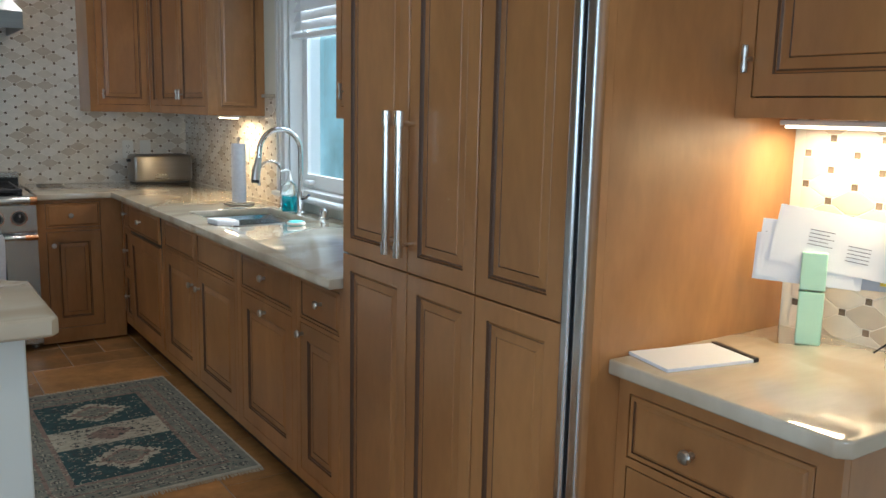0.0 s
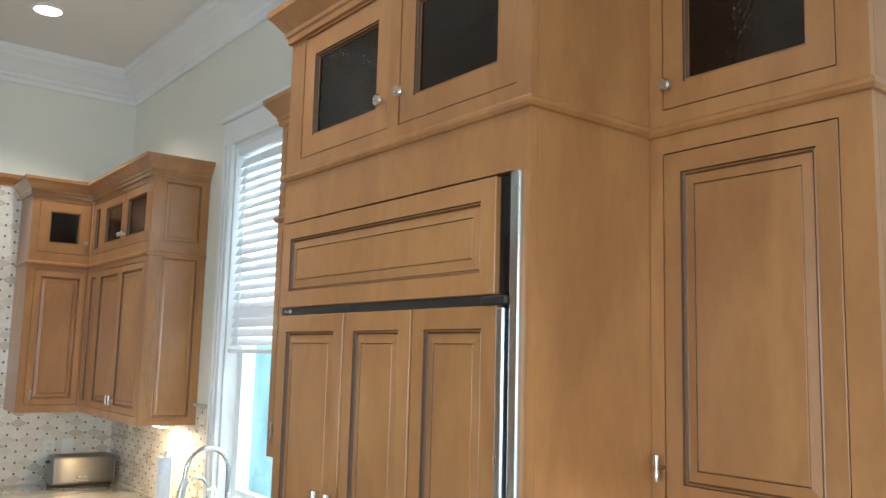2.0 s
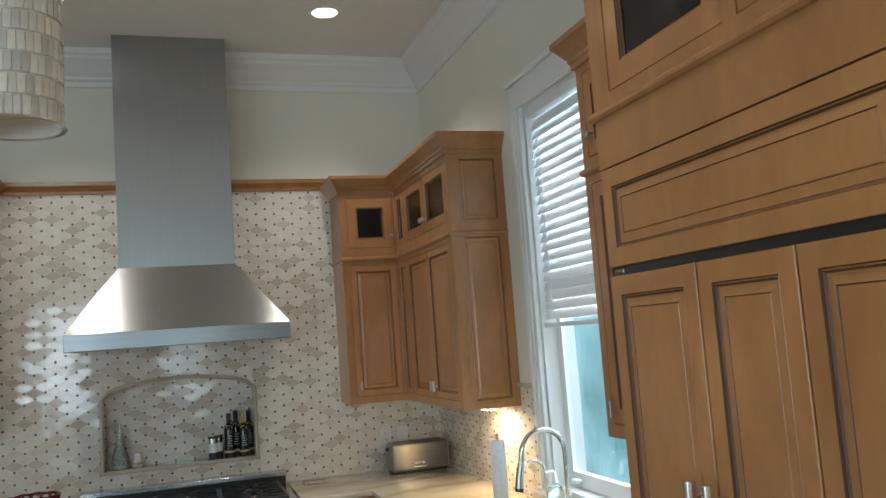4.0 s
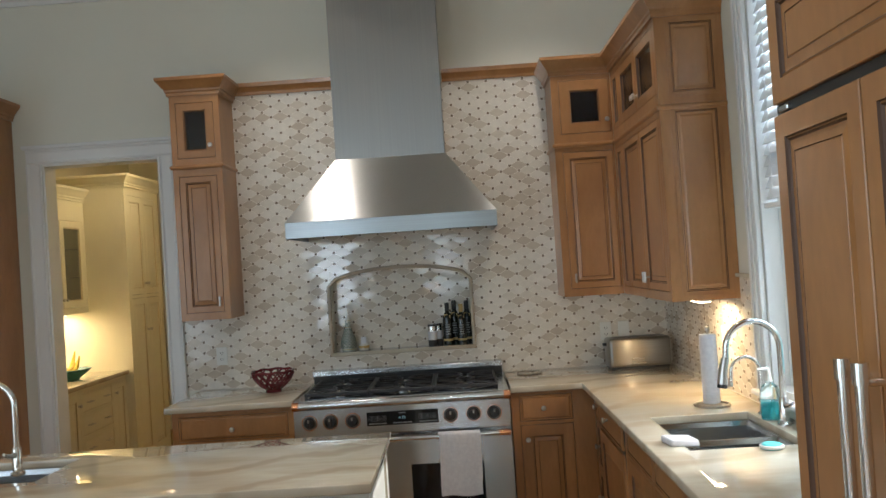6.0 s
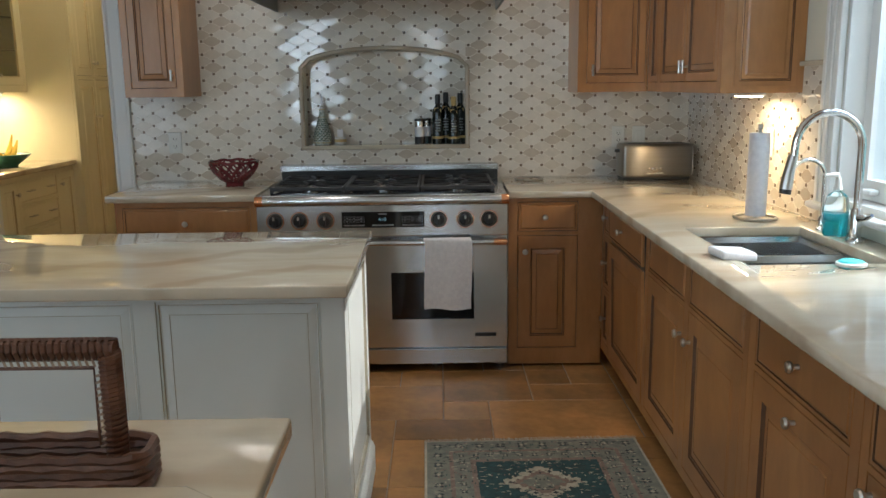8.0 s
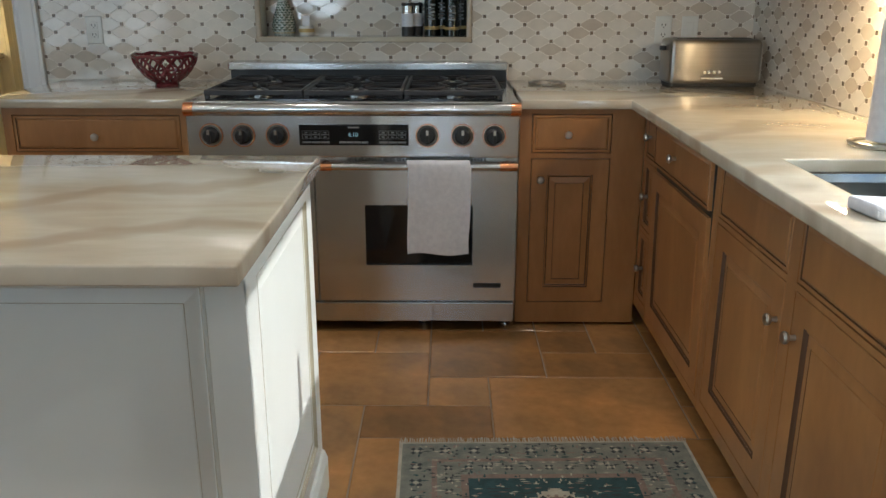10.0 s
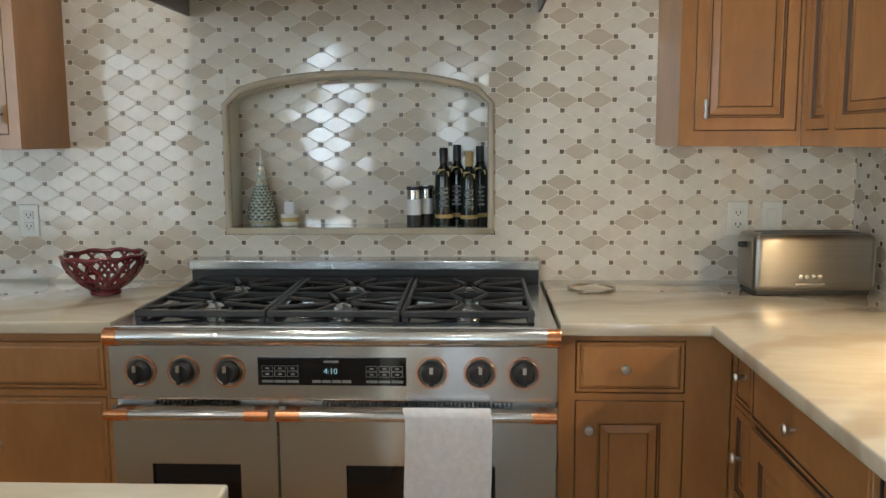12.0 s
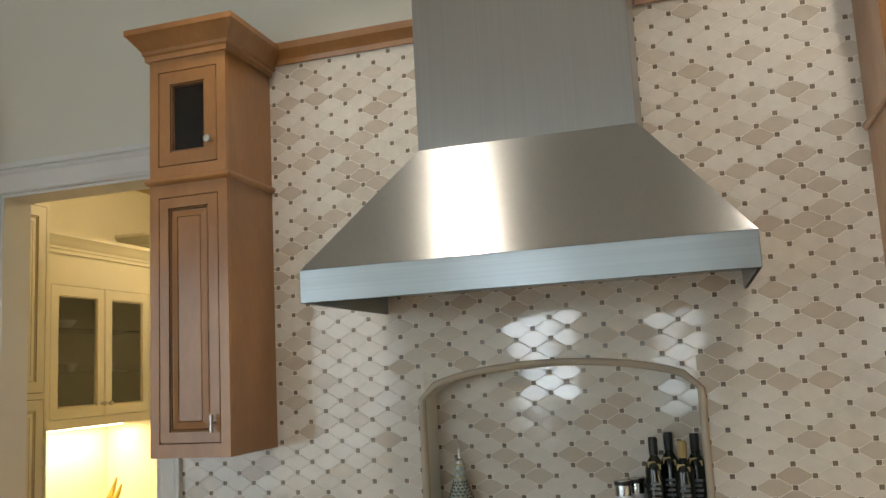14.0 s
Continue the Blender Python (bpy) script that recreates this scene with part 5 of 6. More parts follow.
# trivet
tv = thing("trivet", pose(0.765, 6.985, CZ, 0, 0, 20), "thin square woven wire trivet on the worktop", "trivet")
part("rim", tube([(0.075 * math.cos(a), 0.075 * math.sin(a), 0.006) for a in [k * math.pi / 2 + o for k in range(4) for o in (0.1, 0.4, 0.785, 1.17, 1.47)]], 0.005, 6, closed=True), NICKEL, tv)
part("plate", box(-0.06, -0.06, 0.001, 0.06, 0.06, 0.006, bevel=0.002), STONE, tv)

# red lattice bowl
rb = thing("lattice_bowl", pose(-0.815, 6.90, CZ), "dark red glazed open lattice bowl", "bowl")
part("foot", lathe([(0, 0), (0.048, 0), (0.050, 0.008), (0.042, 0.018), (0.046, 0.022), (0, 0.022)], 28), RED, rb, "", True)
def bowl_r(t):
    return 0.045 + 0.082 * math.sin(t * math.pi / 2 * 0.95) ** 0.8
bm = bmesh.new()
for sgn in (1, -1):
    for k in range(15):
        pts = []
        for i in range(9):
            t = i / 8
            a = 2 * math.pi * k / 15 + sgn * t * 0.75
            pts.append((bowl_r(t) * math.cos(a), bowl_r(t) * math.sin(a), 0.018 + 0.105 * t))
        tube(pts, 0.0054, 6, bm)
part("lattice", bm, RED, rb, "", True)
part("rim", tube([(bowl_r(1) * math.cos(a * math.pi / 20), bowl_r(1) * math.sin(a * math.pi / 20), 0.125 + 0.003 * math.sin(a * 1.4)) for a in range(40)], 0.0075, 8, closed=True), RED, rb)
part("belly_ring", tube([(bowl_r(0.35) * math.cos(a * math.pi / 20), bowl_r(0.35) * math.sin(a * math.pi / 20), 0.055) for a in range(40)], 0.005, 8, closed=True), RED, rb)

# things in the niche
NZ = NZ0 + 0.013
cr = thing("cruet", pose(-0.385, 7.255, NZ), "patterned white and green ceramic oil cruet with a metal spout", "cruet")
part("bottle", lathe([(0, 0), (0.044, 0), (0.047, 0.008), (0.050, 0.02), (0.052, 0.045), (0.046, 0.075), (0.034, 0.11), (0.022, 0.145), (0.017, 0.175), (0.016, 0.20), (0, 0.20)], 28), mat("painted_majolica", (0.70, 0.70, 0.64), 0.2, var=(0.20, 0.26, 0.22), scale=95), cr, "", True)
bm = bmesh.new()
for j in range(12):
    z = 0.026 + j * 0.0105
    r = float(np.interp(z, [0.02, 0.045, 0.075, 0.11, 0.145], [0.0505, 0.0525, 0.0465, 0.0345, 0.0225]))
    for k in range(14):
        a = 2 * math.pi * (k + 0.5 * (j % 2)) / 14
        w = r * 0.20
        c0 = Vector((r * math.cos(a), r * math.sin(a), z))
        tdir = Vector((-math.sin(a), math.cos(a), 0))
        out = Vector((math.cos(a), math.sin(a), 0)) * 0.0012
        bm.faces.new([bm.verts.new(c0 + out + tdir * u * w + Vector((0, 0, v * 0.0056))) for u, v in ((-1, 0.6), (-0.6, -0.5), (0, -1), (0.6, -0.5), (1, 0.6), (0, 0.2))])
part("painted_scales", bm, mat("green_blue_glaze", (0.06, 0.14, 0.13), 0.2, var=(0.12, 0.10, 0.04), scale=60), cr)
for z, r in ((0.012, 0.0487), (0.155, 0.0207), (0.198, 0.0168)):
    part("painted_ring", tube([(r * math.cos(a * math.pi / 14), r * math.sin(a * math.pi / 14), z) for a in range(28)], 0.0018, 6, closed=True), GOLD, cr)
part("stopper", lathe([(0, 0.20), (0.014, 0.20), (0.014, 0.212), (0.006, 0.218), (0.004, 0.25), (0, 0.25)], 12), NICKEL, cr, "", True)
part("spout", tube([(0, 0, 0.245), (0.0, 0, 0.27), (-0.006, 0, 0.285)], [0.004, 0.003, 0.0025], 8), NICKEL, cr)
cu = thing("ceramic_cup", pose(-0.285, 7.25, NZ), "small painted ceramic cup holding white packets", "cup")
part("cup", lathe([(0, 0), (0.028, 0), (0.034, 0.012), (0.034, 0.03), (0.029, 0.042), (0.026, 0.042), (0.028, 0.03), (0.02, 0.008), (0, 0.006)], 24), CERAMIC, cu, "", True)
part("painted_band", lathe([(0.0345, 0.014), (0.035, 0.022), (0.0345, 0.030)], 24), GOLD, cu)
for k in range(4):
    part("packet", box(-0.016, -0.012 + k * 0.006, 0.012, 0.016, -0.009 + k * 0.006, 0.085 - 0.004 * (k % 2), bevel=0.001), PAPER, cu)
def shaker(x, y, label):
    s = thing("pepper_mill", pose(x, y, NZ), label, "pepper mill", "mills in the niche")
    part("base", lathe([(0, 0), (0.028, 0), (0.028, 0.04), (0, 0.04)], 24), RUBBER, s, "", True)
    part("sleeve", lathe([(0.0275, 0.04), (0.0275, 0.095)], 24), PAPER, s, "pale label sleeve", True)
    part("body", lathe([(0.027, 0.095), (0.027, 0.13), (0.024, 0.142), (0, 0.145)], 24), STEEL, s, "", True)
    part("cap", lathe([(0.0275, 0.128), (0.0285, 0.134), (0.0275, 0.14)], 24), RUBBER, s, "", True)
shaker(0.168, 7.225, "steel and black pepper mill in the niche")
shaker(0.205, 7.275, "steel and black salt mill behind another")
def wine(x, y, h, label, neck):
    b = thing("oil_bottle", pose(x, y, NZ), label, "bottle", "oil bottles in the niche")
    r = 0.031
    part("glass", lathe([(0, 0), (r, 0), (r, h * 0.62), (r * 0.9, h * 0.69), (r * 0.42, h * 0.78), (r * 0.40, h * 0.86), (0, h * 0.86)], 24), BOTTLE, b, "", True)
    part("capsule", lathe([(r * 0.46, h * 0.80), (r * 0.48, h * 0.98), (r * 0.40, h), (0, h)], 18), GOLD if neck else RUBBER, b, "", True)
    part("label", lathe([(r + 0.0006, h * 0.10), (r + 0.0006, h * 0.15)], 24), GOLD, b, "gold band label", True)
    bm = bmesh.new()
    for k in range(5):
        add_box(bm, -0.016 + 0.002 * (k % 3), -r - 0.0012, h * (0.25 + 0.055 * k), 0.016 - 0.003 * (k % 2), -r + 0.004, h * (0.275 + 0.055 * k))
    tagged(part("print", bm, LABEL, b, "unreadable pale print"), kind="stuff")
    bm = box(-0.02, -r * 0.75, h * 0.66, 0.004, -r * 0.70, h * 0.73)
    add_box(bm, 0.0, -r * 0.80, h * 0.64, 0.020, -r * 0.76, h * 0.70)
    part("neck_tag", bm, GOLD, b)
wine(0.272, 7.235, 0.275, "dark green oil bottle with a black capsule", False)
wine(0.362, 7.225, 0.262, "dark green oil bottle with a gold neck", True)
wine(0.318, 7.285, 0.285, "dark oil bottle standing behind two others", False)
wine(0.400, 7.280, 0.280, "tall dark oil bottle in the corner of the niche", False)

# niche trim and ledge
prof = 0.012
path = [(NX0 - 0.008, WY - 0.004, NZ0 + 0.004), (NX0 - 0.008, WY - 0.004, NZ1 - 0.01)]
n = 22
path += [(NX0 + (NX1 - NX0) * i / n, WY - 0.004, arch(NX0 + (NX1 - NX0) * i / n) + 0.008) for i in range(1, n)]
path += [(NX1 + 0.008, WY - 0.004, NZ1 - 0.01), (NX1 + 0.008, WY - 0.004, NZ0 + 0.004)]
setting("trim_niche", tube(path, 0.0125, 10), mat("cream_pencil_trim", (0.55, 0.48, 0.38), 0.2, var=(0.48, 0.41, 0.31), scale=12), "rounded cream marble trim round the niche", category="trim", smooth=True)
setting("trim_niche_ledge", box(NX0 - 0.02, WY - 0.018, NZ0 - 0.012, NX1 + 0.02, WY + 0.134, NZ0 + 0.012, bevel=0.005), STONE, "cream stone ledge of the niche", category="ledge")

# towel over the oven handle
bm = bmesh.new()
nx, rows_ = 14, []
prof_t = [(0.030 + 0.0, 0.45)] + [(0.030, 0.5), (0.029, 0.62), (0.018, 0.672)] + [(-0.0 + -0.050 + 0.021 * math.cos(radians(a)), 0.676 + 0.021 * math.sin(radians(a))) for a in range(20, 181, 32)] + [(-0.072, 0.64), (-0.073, 0.56), (-0.074, 0.47), (-0.075, 0.40), (-0.075, 0.348)]
prof_t = [(-0.034, 0.42), (-0.034, 0.5), (-0.033, 0.62)] + prof_t[4:]
for i in range(nx + 1):
    u = i / nx
    rows_.append([bm.verts.new((0.200 + 0.226 * u + 0.004 * math.sin(j * 0.9), y - 0.003 * math.sin(u * 9 + j * 0.4) * (j / len(prof_t)), z + (0.006 * math.sin(u * 7) if j == len(prof_t) - 1 else 0))) for j, (y, z) in enumerate(prof_t)])
for a, b in zip(rows_, rows_[1:]):
    for j in range(len(prof_t) - 1):
        bm.faces.new((a[j], a[j + 1], b[j + 1], b[j]))
bmesh.ops.recalc_face_normals(bm, faces=bm.faces)
bmesh.ops.solidify(bm, geom=list(bm.faces), thickness=0.005)
ob = link("kitchen_towel", bm, CLOTH, None, "", True)
ob.matrix_world = pose(0, 6.43, 0)
tagged(ob, "white terry towel folded over the oven handle", "towel")

# ---------- desk things ----------
nb = thing("notepad", pose(1.262, 2.372, DZ, 0, 0, -12), "blank white notepad with a dark bound edge", "notepad")
part("paper_block", box(-0.11, -0.065, 0.0, 0.10, 0.065, 0.007, bevel=0.001), PAPER, nb)
part("binding", box(0.10, -0.066, 0.0, 0.113, 0.066, 0.010, bevel=0.002), RUBBER, nb, "dark bound edge")
mh = thing("letter_holder", pose(1.585, 2.325, DZ, 0, 0, -57), "mint green wooden clothespin-shaped letter holder", "letter holder")
for y in (-0.022, 0.012):
    part("prong", box(-0.026, y, 0.0, 0.026, y + 0.013, 0.118, bevel=0.003), MINT, mh)
    part("jaw", box(-0.026, y, 0.121, 0.026, y + 0.013, 0.205, bevel=0.003), MINT, mh)
part("spring", tube([(-0.027, -0.004, 0.120), (0.027, -0.004, 0.120)], 0.004, 8), NICKEL, mh)
def letter(w, h, dx, dz, y, tilt, lines, label, mt=PAPER, sticker=None):
    l = thing("letter", pose(1.585, 2.325, DZ, 0, 0, -57) @ pose(dx, y, dz, 0, tilt, 0), label, "letter", "letters in the holder")
    part("sheet", box(-w / 2, -0.0008, 0, w / 2, 0.0008, h), mt, l)
    if sticker:
        part("sticker", box(sticker, -0.0014, 0.012, sticker + 0.02, -0.0009, 0.042), YELLOW, l, "yellow sticker")
    bm = bmesh.new()
    for x0, z0, x1 in lines:
        add_box(bm, x0, -0.0016, z0, x1, -0.0009, z0 + 0.0014)
    if bm.faces:
        tagged(part("print", bm, INK, l, "unreadable grey print"), kind="stuff")
    else:
        bm.free()
letter(0.24, 0.125, 0.025, 0.165, -0.0085, 8, [(-0.05, 0.05 + 0.008 * k, 0.0 - 0.01 * (k % 2)) for k in range(5)] + [(0.03, 0.03 + 0.008 * k, 0.075) for k in range(5)], "white letter sheet with printed address lines")
letter(0.20, 0.13, -0.02, 0.135, -0.0055, 4, [(-0.09, 0.10, -0.088)], "white envelope behind a letter sheet")
letter(0.22, 0.105, -0.015, 0.13, -0.002, 2, [(-0.085, 0.01 + 0.006 * k, -0.06) for k in range(3)], "pale envelope with a small printed corner")
letter(0.23, 0.10, 0.065, 0.13, 0.0015, 1, [(0.06, 0.03 + 0.01 * k, 0.10) for k in range(4)], "grey blue printed envelope with a yellow sticker", mat("grey_blue_paper", (0.38, 0.42, 0.50), 0.6), sticker=0.066)

outlet("wall_outlet", pose(WX - 0.005, 2.165, 1.21, 0, 0, -90), "white double outlet on the tiled desk wall")
ch = thing("phone_charger", pose(WX - 0.014, 2.165, 1.19, 0, 0, -90), "black plug-in charger with a thin hanging cable", "charger")
part("adapter", box(-0.024, -0.042, -0.034, 0.024, 0.0, 0.024, bevel=0.006, segs=3), RUBBER, ch, "black plastic adapter")
part("cable", tube([(0.0, -0.02, -0.033), (0.003, -0.022, -0.06), (0.018, -0.03, -0.12), (0.016, -0.03, -0.18), (-0.01, -0.03, -0.235), (-0.03, -0.045, -0.258)], 0.0022, 6), RUBBER, ch, "thin black cable")
ph = thing("cordless_telephone", pose(1.585, 2.088, DZ, 0, 0, -70), "silver cordless telephone standing in its charging cradle", "telephone")
part("cradle", box(-0.05, -0.055, 0.0, 0.05, 0.06, 0.035, bevel=0.012, segs=3), PLASTER, ph, "pale plastic cradle")
hs = part("handset", box(-0.027, -0.014, 0.0, 0.027, 0.014, 0.175, bevel=0.009, segs=3), mat("silver_plastic", (0.52, 0.55, 0.60), 0.35, var=(0.48, 0.51, 0.56), scale=6), ph, "silver grey handset", True)
hs.matrix_basis = pose(0, 0.0, 0.022, -14, 0, 0)
part("screen", box(-0.019, -0.0155, 0.118, 0.019, -0.0135, 0.150), BGLASS, hs, "dark display")
for a in range(3):
    for b in range(5):
        part("key", box(-0.019 + a * 0.0135, -0.0156, 0.022 + b * 0.018, -0.0085 + a * 0.0135, -0.0135, 0.034 + b * 0.018, bevel=0.001, segs=1), INK, hs)

# ---------- peninsula: low worktop with a raised breakfast bar ----------
TX0, TX1, TY0, TY1, TZ = -1.55, 0.073, 3.055, 3.521, 0.971
BX1, BY0, BY1, BARZ = 0.133, 2.735, 3.125, 1.073
pn = thing("peninsula", pose(0, 0, 0), "pale painted kitchen peninsula with a raised breakfast bar wall", "peninsula")
part("base", box(TX0 + 0.03, TY0 + 0.001, 0.0, TX1 - 0.045, TY1 - 0.04, TZ - 0.031), ISLE, pn)
part("knee_wall", box(TX0, BY0 + 0.06, 0.0, BX1 - 0.045, TY0, BARZ - 0.035, bevel=0.003), ISLE, pn)
for k in range(3):
    u0, u1 = BX1 - 0.12 - 0.53 * k - 0.45, BX1 - 0.12 - 0.53 * k
    part("panel", rings_mesh(u0, 0.16, u1, 0.96, [(0, BY0 + 0.0595, 0), (0, BY0 + 0.056, 0), (0.006, BY0 + 0.0545, 0), (0.012, BY0 + 0.058, 1), (0.018, BY0 + 0.0585, 0)]), [ISLE, ISLEG], pn)
p = part("end_panel", rings_mesh(0.05, 0.16, TY0 - BY0 - 0.11, 0.96, [(0, -0.0005, 0), (0, -0.004, 0), (0.006, -0.0055, 0), (0.012, -0.002, 1), (0.018, -0.0015, 0)]), [ISLE, ISLEG], pn)
p.matrix_basis = pose(BX1 - 0.045, BY0 + 0.06, 0, 0, 0, 90)
part("baseboard", sweep([(0, 0), (0.014, 0), (0.014, 0.09), (0.006, 0.11), (0, 0.115)], [(TX0, BY0 + 0.06, 0.0), (BX1 - 0.045, BY0 + 0.06, 0.0), (BX1 - 0.045, TY0, 0.0)]), ISLE, pn)
slab("peninsula_worktop", TX1 - TX0, TY1 - TY0, [], pose(TX0, TY0, TZ), "low cream quartzite peninsula top with brown veins", thick=0.03)
def bar_top(z, thick):
    """A stone slab with a clipped far corner."""
    bm = bmesh.new()
    pts = [(TX0 - 0.03, BY0), (BX1 - 0.012, BY0), (BX1, BY0 + 0.012), (BX1, BY1 - 0.06), (BX1 - 0.075, BY1), (TX0 - 0.03, BY1)]
    lo, hi = [bm.verts.new((x, y, z - thick)) for x, y in pts], [bm.verts.new((x, y, z)) for x, y in pts]
    bm.faces.new(lo), bm.faces.new(hi)
    for k in range(len(pts)):
        bm.faces.new((lo[k], lo[k - 1], hi[k - 1], hi[k]))
    bmesh.ops.recalc_face_normals(bm, faces=bm.faces)
    bmesh.ops.bevel(bm, geom=[e for e in bm.edges if abs(e.verts[0].co.z - e.verts[1].co.z) < 0.001], offset=0.007, segments=3, profile=0.5, affect="EDGES")
    return bm
tagged(link("breakfast_bar_top", bar_top(BARZ, 0.034), STONE, None, "", True), "raised cream quartzite breakfast bar top with a clipped corner", "worktop")

def woven_bar(parent, name, pts, r, wraps):
    """A rattan bar wrapped with cane, laced along its inner side."""
    b = part(name, tube(pts, r, 8), RATTAN, parent, "wrapped brown rattan", True)
    bm = bmesh.new()
    P = [Vector(p) for p in pts]
    for i in range(wraps):
        t = (i + 0.5) / wraps * (len(P) - 1)
        k = min(int(t), len(P) - 2)
        c, d = P[k].lerp(P[k + 1], t - k), (P[k + 1] - P[k]).normalized()
        a = d.cross(Vector((0, 1, 0))).normalized()
        e = d.cross(a)
        ring = [c + (r + 0.0018) * (math.cos(u * math.pi / 4) * a + math.sin(u * math.pi / 4) * e) + d * (u - 4) * 0.0011 for u in range(8)]
        tube(ring, 0.0032, 4, bm, closed=True)
    tagged(part("cane_wrap", bm, RATTAN, b), kind="stuff")
    return b
def basket(x0, x1, y0, y1, hx0, hx1, hy, ztop):
    """A low woven tray basket with a tall square handle across it."""
    b = thing("handled_basket", pose(0, 0, TZ), "narrow brown woven rattan caddy with a tall square handle", "basket")
    part("base", box(x0 + 0.01, y0 + 0.01, 0.001, x1 - 0.01, y1 - 0.01, 0.008), RATTAN, b)
    loop = []
    for cx, cy, a0 in ((x1 - 0.02, y0 + 0.02, -90), (x1 - 0.02, y1 - 0.02, 0), (x0 + 0.02, y1 - 0.02, 90), (x0 + 0.02, y0 + 0.02, 180)):
        loop += [(cx + 0.02 * math.cos(radians(a0 + k * 30)), cy + 0.02 * math.sin(radians(a0 + k * 30))) for k in range(4)]
    for k in range(5):
        ring = []
        for q, (px, py) in enumerate(loop):
            nx2, ny2 = loop[(q + 1) % len(loop)]
            m = max(1, int(math.hypot(nx2 - px, ny2 - py) / 0.012))
            for w in range(m):
                ring.append((px + (nx2 - px) * w / m, py + (ny2 - py) * w / m))
        pts = [(px, py, 0.0075 + k * 0.0088 + 0.0016 * math.sin(n * math.pi / 2 + k * math.pi)) for n, (px, py) in enumerate(ring)]
        rad = [0.0056 + 0.0012 * (n % 2) for n in range(len(pts))]
        part("woven_coil", tube(pts, rad, 6, closed=True), RATTAN, b, "", True)
    r = 0.009
    for hx in (hx0, hx1):
        woven_bar(b, "handle_post", [(hx, hy, 0.004), (hx, hy, 0.09), (hx, hy, ztop - 0.012)], r, 26)
    woven_bar(b, "handle_rail", [(hx0 - 0.006, hy, ztop - 0.009), ((hx0 + hx1) / 2, hy, ztop - 0.009), (hx1 + 0.006, hy, ztop - 0.009)], r, 46)
    bm = bmesh.new()
    k = hx0 + 0.012
    while k < hx1 - 0.012:
        tube([(k, hy - 0.004, ztop - 0.017), (k + 0.003, hy - 0.004, ztop - 0.028)], 0.0016, 5, bm)
        k += 0.0075
    k = 0.05
    while k < ztop - 0.03:
        for hx, sx in ((hx0, 1), (hx1, -1)):
            tube([(hx + sx * 0.007, hy - 0.004, k), (hx + sx * 0.017, hy - 0.004, k - 0.003)], 0.0016, 5, bm)
        k += 0.0075
    tagged(part("lacing", bm, RATTANL, b, "pale cane lacing"), kind="stuff")
    bm = tube([(hx0 + 0.017, hy - 0.004, 0.05), (hx0 + 0.017, hy - 0.004, ztop - 0.029), (hx1 - 0.017, hy - 0.004, ztop - 0.029), (hx1 - 0.017, hy - 0.004, 0.05)], 0.0022, 6)
    part("lacing_cord", bm, RATTAN, b)
basket(-0.46, -0.052, 3.30, 3.365, -0.425, -0.087, 3.33, 0.169)
for x, y, r, mt, lab in ((-0.215, 3.23, 0.055, CERAMIC, "white bowl turned upside down on the stone table"), (-0.325, 3.23, 0.06, PAPER, "pale blue white bowl turned upside down beside a basket")):
    tagged(link("upturned_bowl", lathe([(r, 0), (r * 1.0, 0.004), (r * 0.86, 0.018), (r * 0.55, 0.030), (r * 0.4, 0.033), (r * 0.4, 0.037), (0, 0.037)], 28, pose(x, y, TZ + 0.0005)), mt, None, "", True), lab, "bowl", "bowls on the stone table")

# island sink and tap
sk2 = thing("island_sink", pose(-1.82, 4.888, 0.866), "small stainless prep sink set in the island", "sink")
bm = bmesh.new()
loops = []
for ins, z in ((0, 0), (0.006, -0.02), (0.012, -0.15), (0.05, -0.17)):
    loops.append([bm.verts.new(p) for p in ((ins, ins, z), (0.55 - ins, ins, z), (0.55 - ins, 0.38 - ins, z), (ins, 0.38 - ins, z))])
for a, b in zip(loops, loops[1:]):
    for i in range(4):
        bm.faces.new((a[i], a[i - 1], b[i - 1], b[i]))
bm.faces.new(loops[-1])
part("basin", bm, STEEL, sk2, "brushed steel basin")
swan("island_tap", -1.40, 5.02, 0.36, 0.09, 0.012, 0.11, "chrome swan-neck tap on the island")

# ---------- rug ----------
RUG = pose(0.640, 4.94, 0.0, 0, 0, 1.0)
rug = thing("area_rug", RUG, "flat woven oriental rug in sage, teal and cream", "rug")
RWX, RLY = 0.425, 0.66
part("ground", box(-RWX, -RLY, 0.0, RWX, RLY, 0.008, bevel=0.002), RUG_CREAM, rug)
def flat(name, rects, z, material):
    bm = bmesh.new()
    for a in rects:
        bm.faces.new([bm.verts.new((x, y, z)) for x, y in ((a[0], a[1]), (a[2], a[1]), (a[2], a[3]), (a[0], a[3]))])
    return part(name, bm, material, rug)
def ring_rects(i0, i1):
    X0, Y0, X1, Y1 = RWX - i0, RLY - i0, RWX - i1, RLY - i1
    return [(-X0, -Y0, X0, -Y1), (-X0, Y1, X0, Y0), (-X0, -Y1, -X1, Y1), (X1, -Y1, X0, Y1)]
flat("outer_border", ring_rects(0.010, 0.095), 0.0086, RUG_BASE)
flat("inner_border", ring_rects(0.110, 0.175), 0.0086, RUG_BASE)
flat("guard_stripe", ring_rects(0.175, 0.195), 0.0086, RUG_ROSE)
flat("guard_stripe", ring_rects(0.095, 0.110), 0.0088, RUG_ROSE)
FX0, FY0 = RWX - 0.195, RLY - 0.195
flat("field", [(-FX0, -FY0, FX0, -0.11)], 0.0088, RUG_TEAL)
flat("field", [(-FX0, 0.11, FX0, FY0)], 0.0088, RUG_TEAL)
rr = random.Random(11)
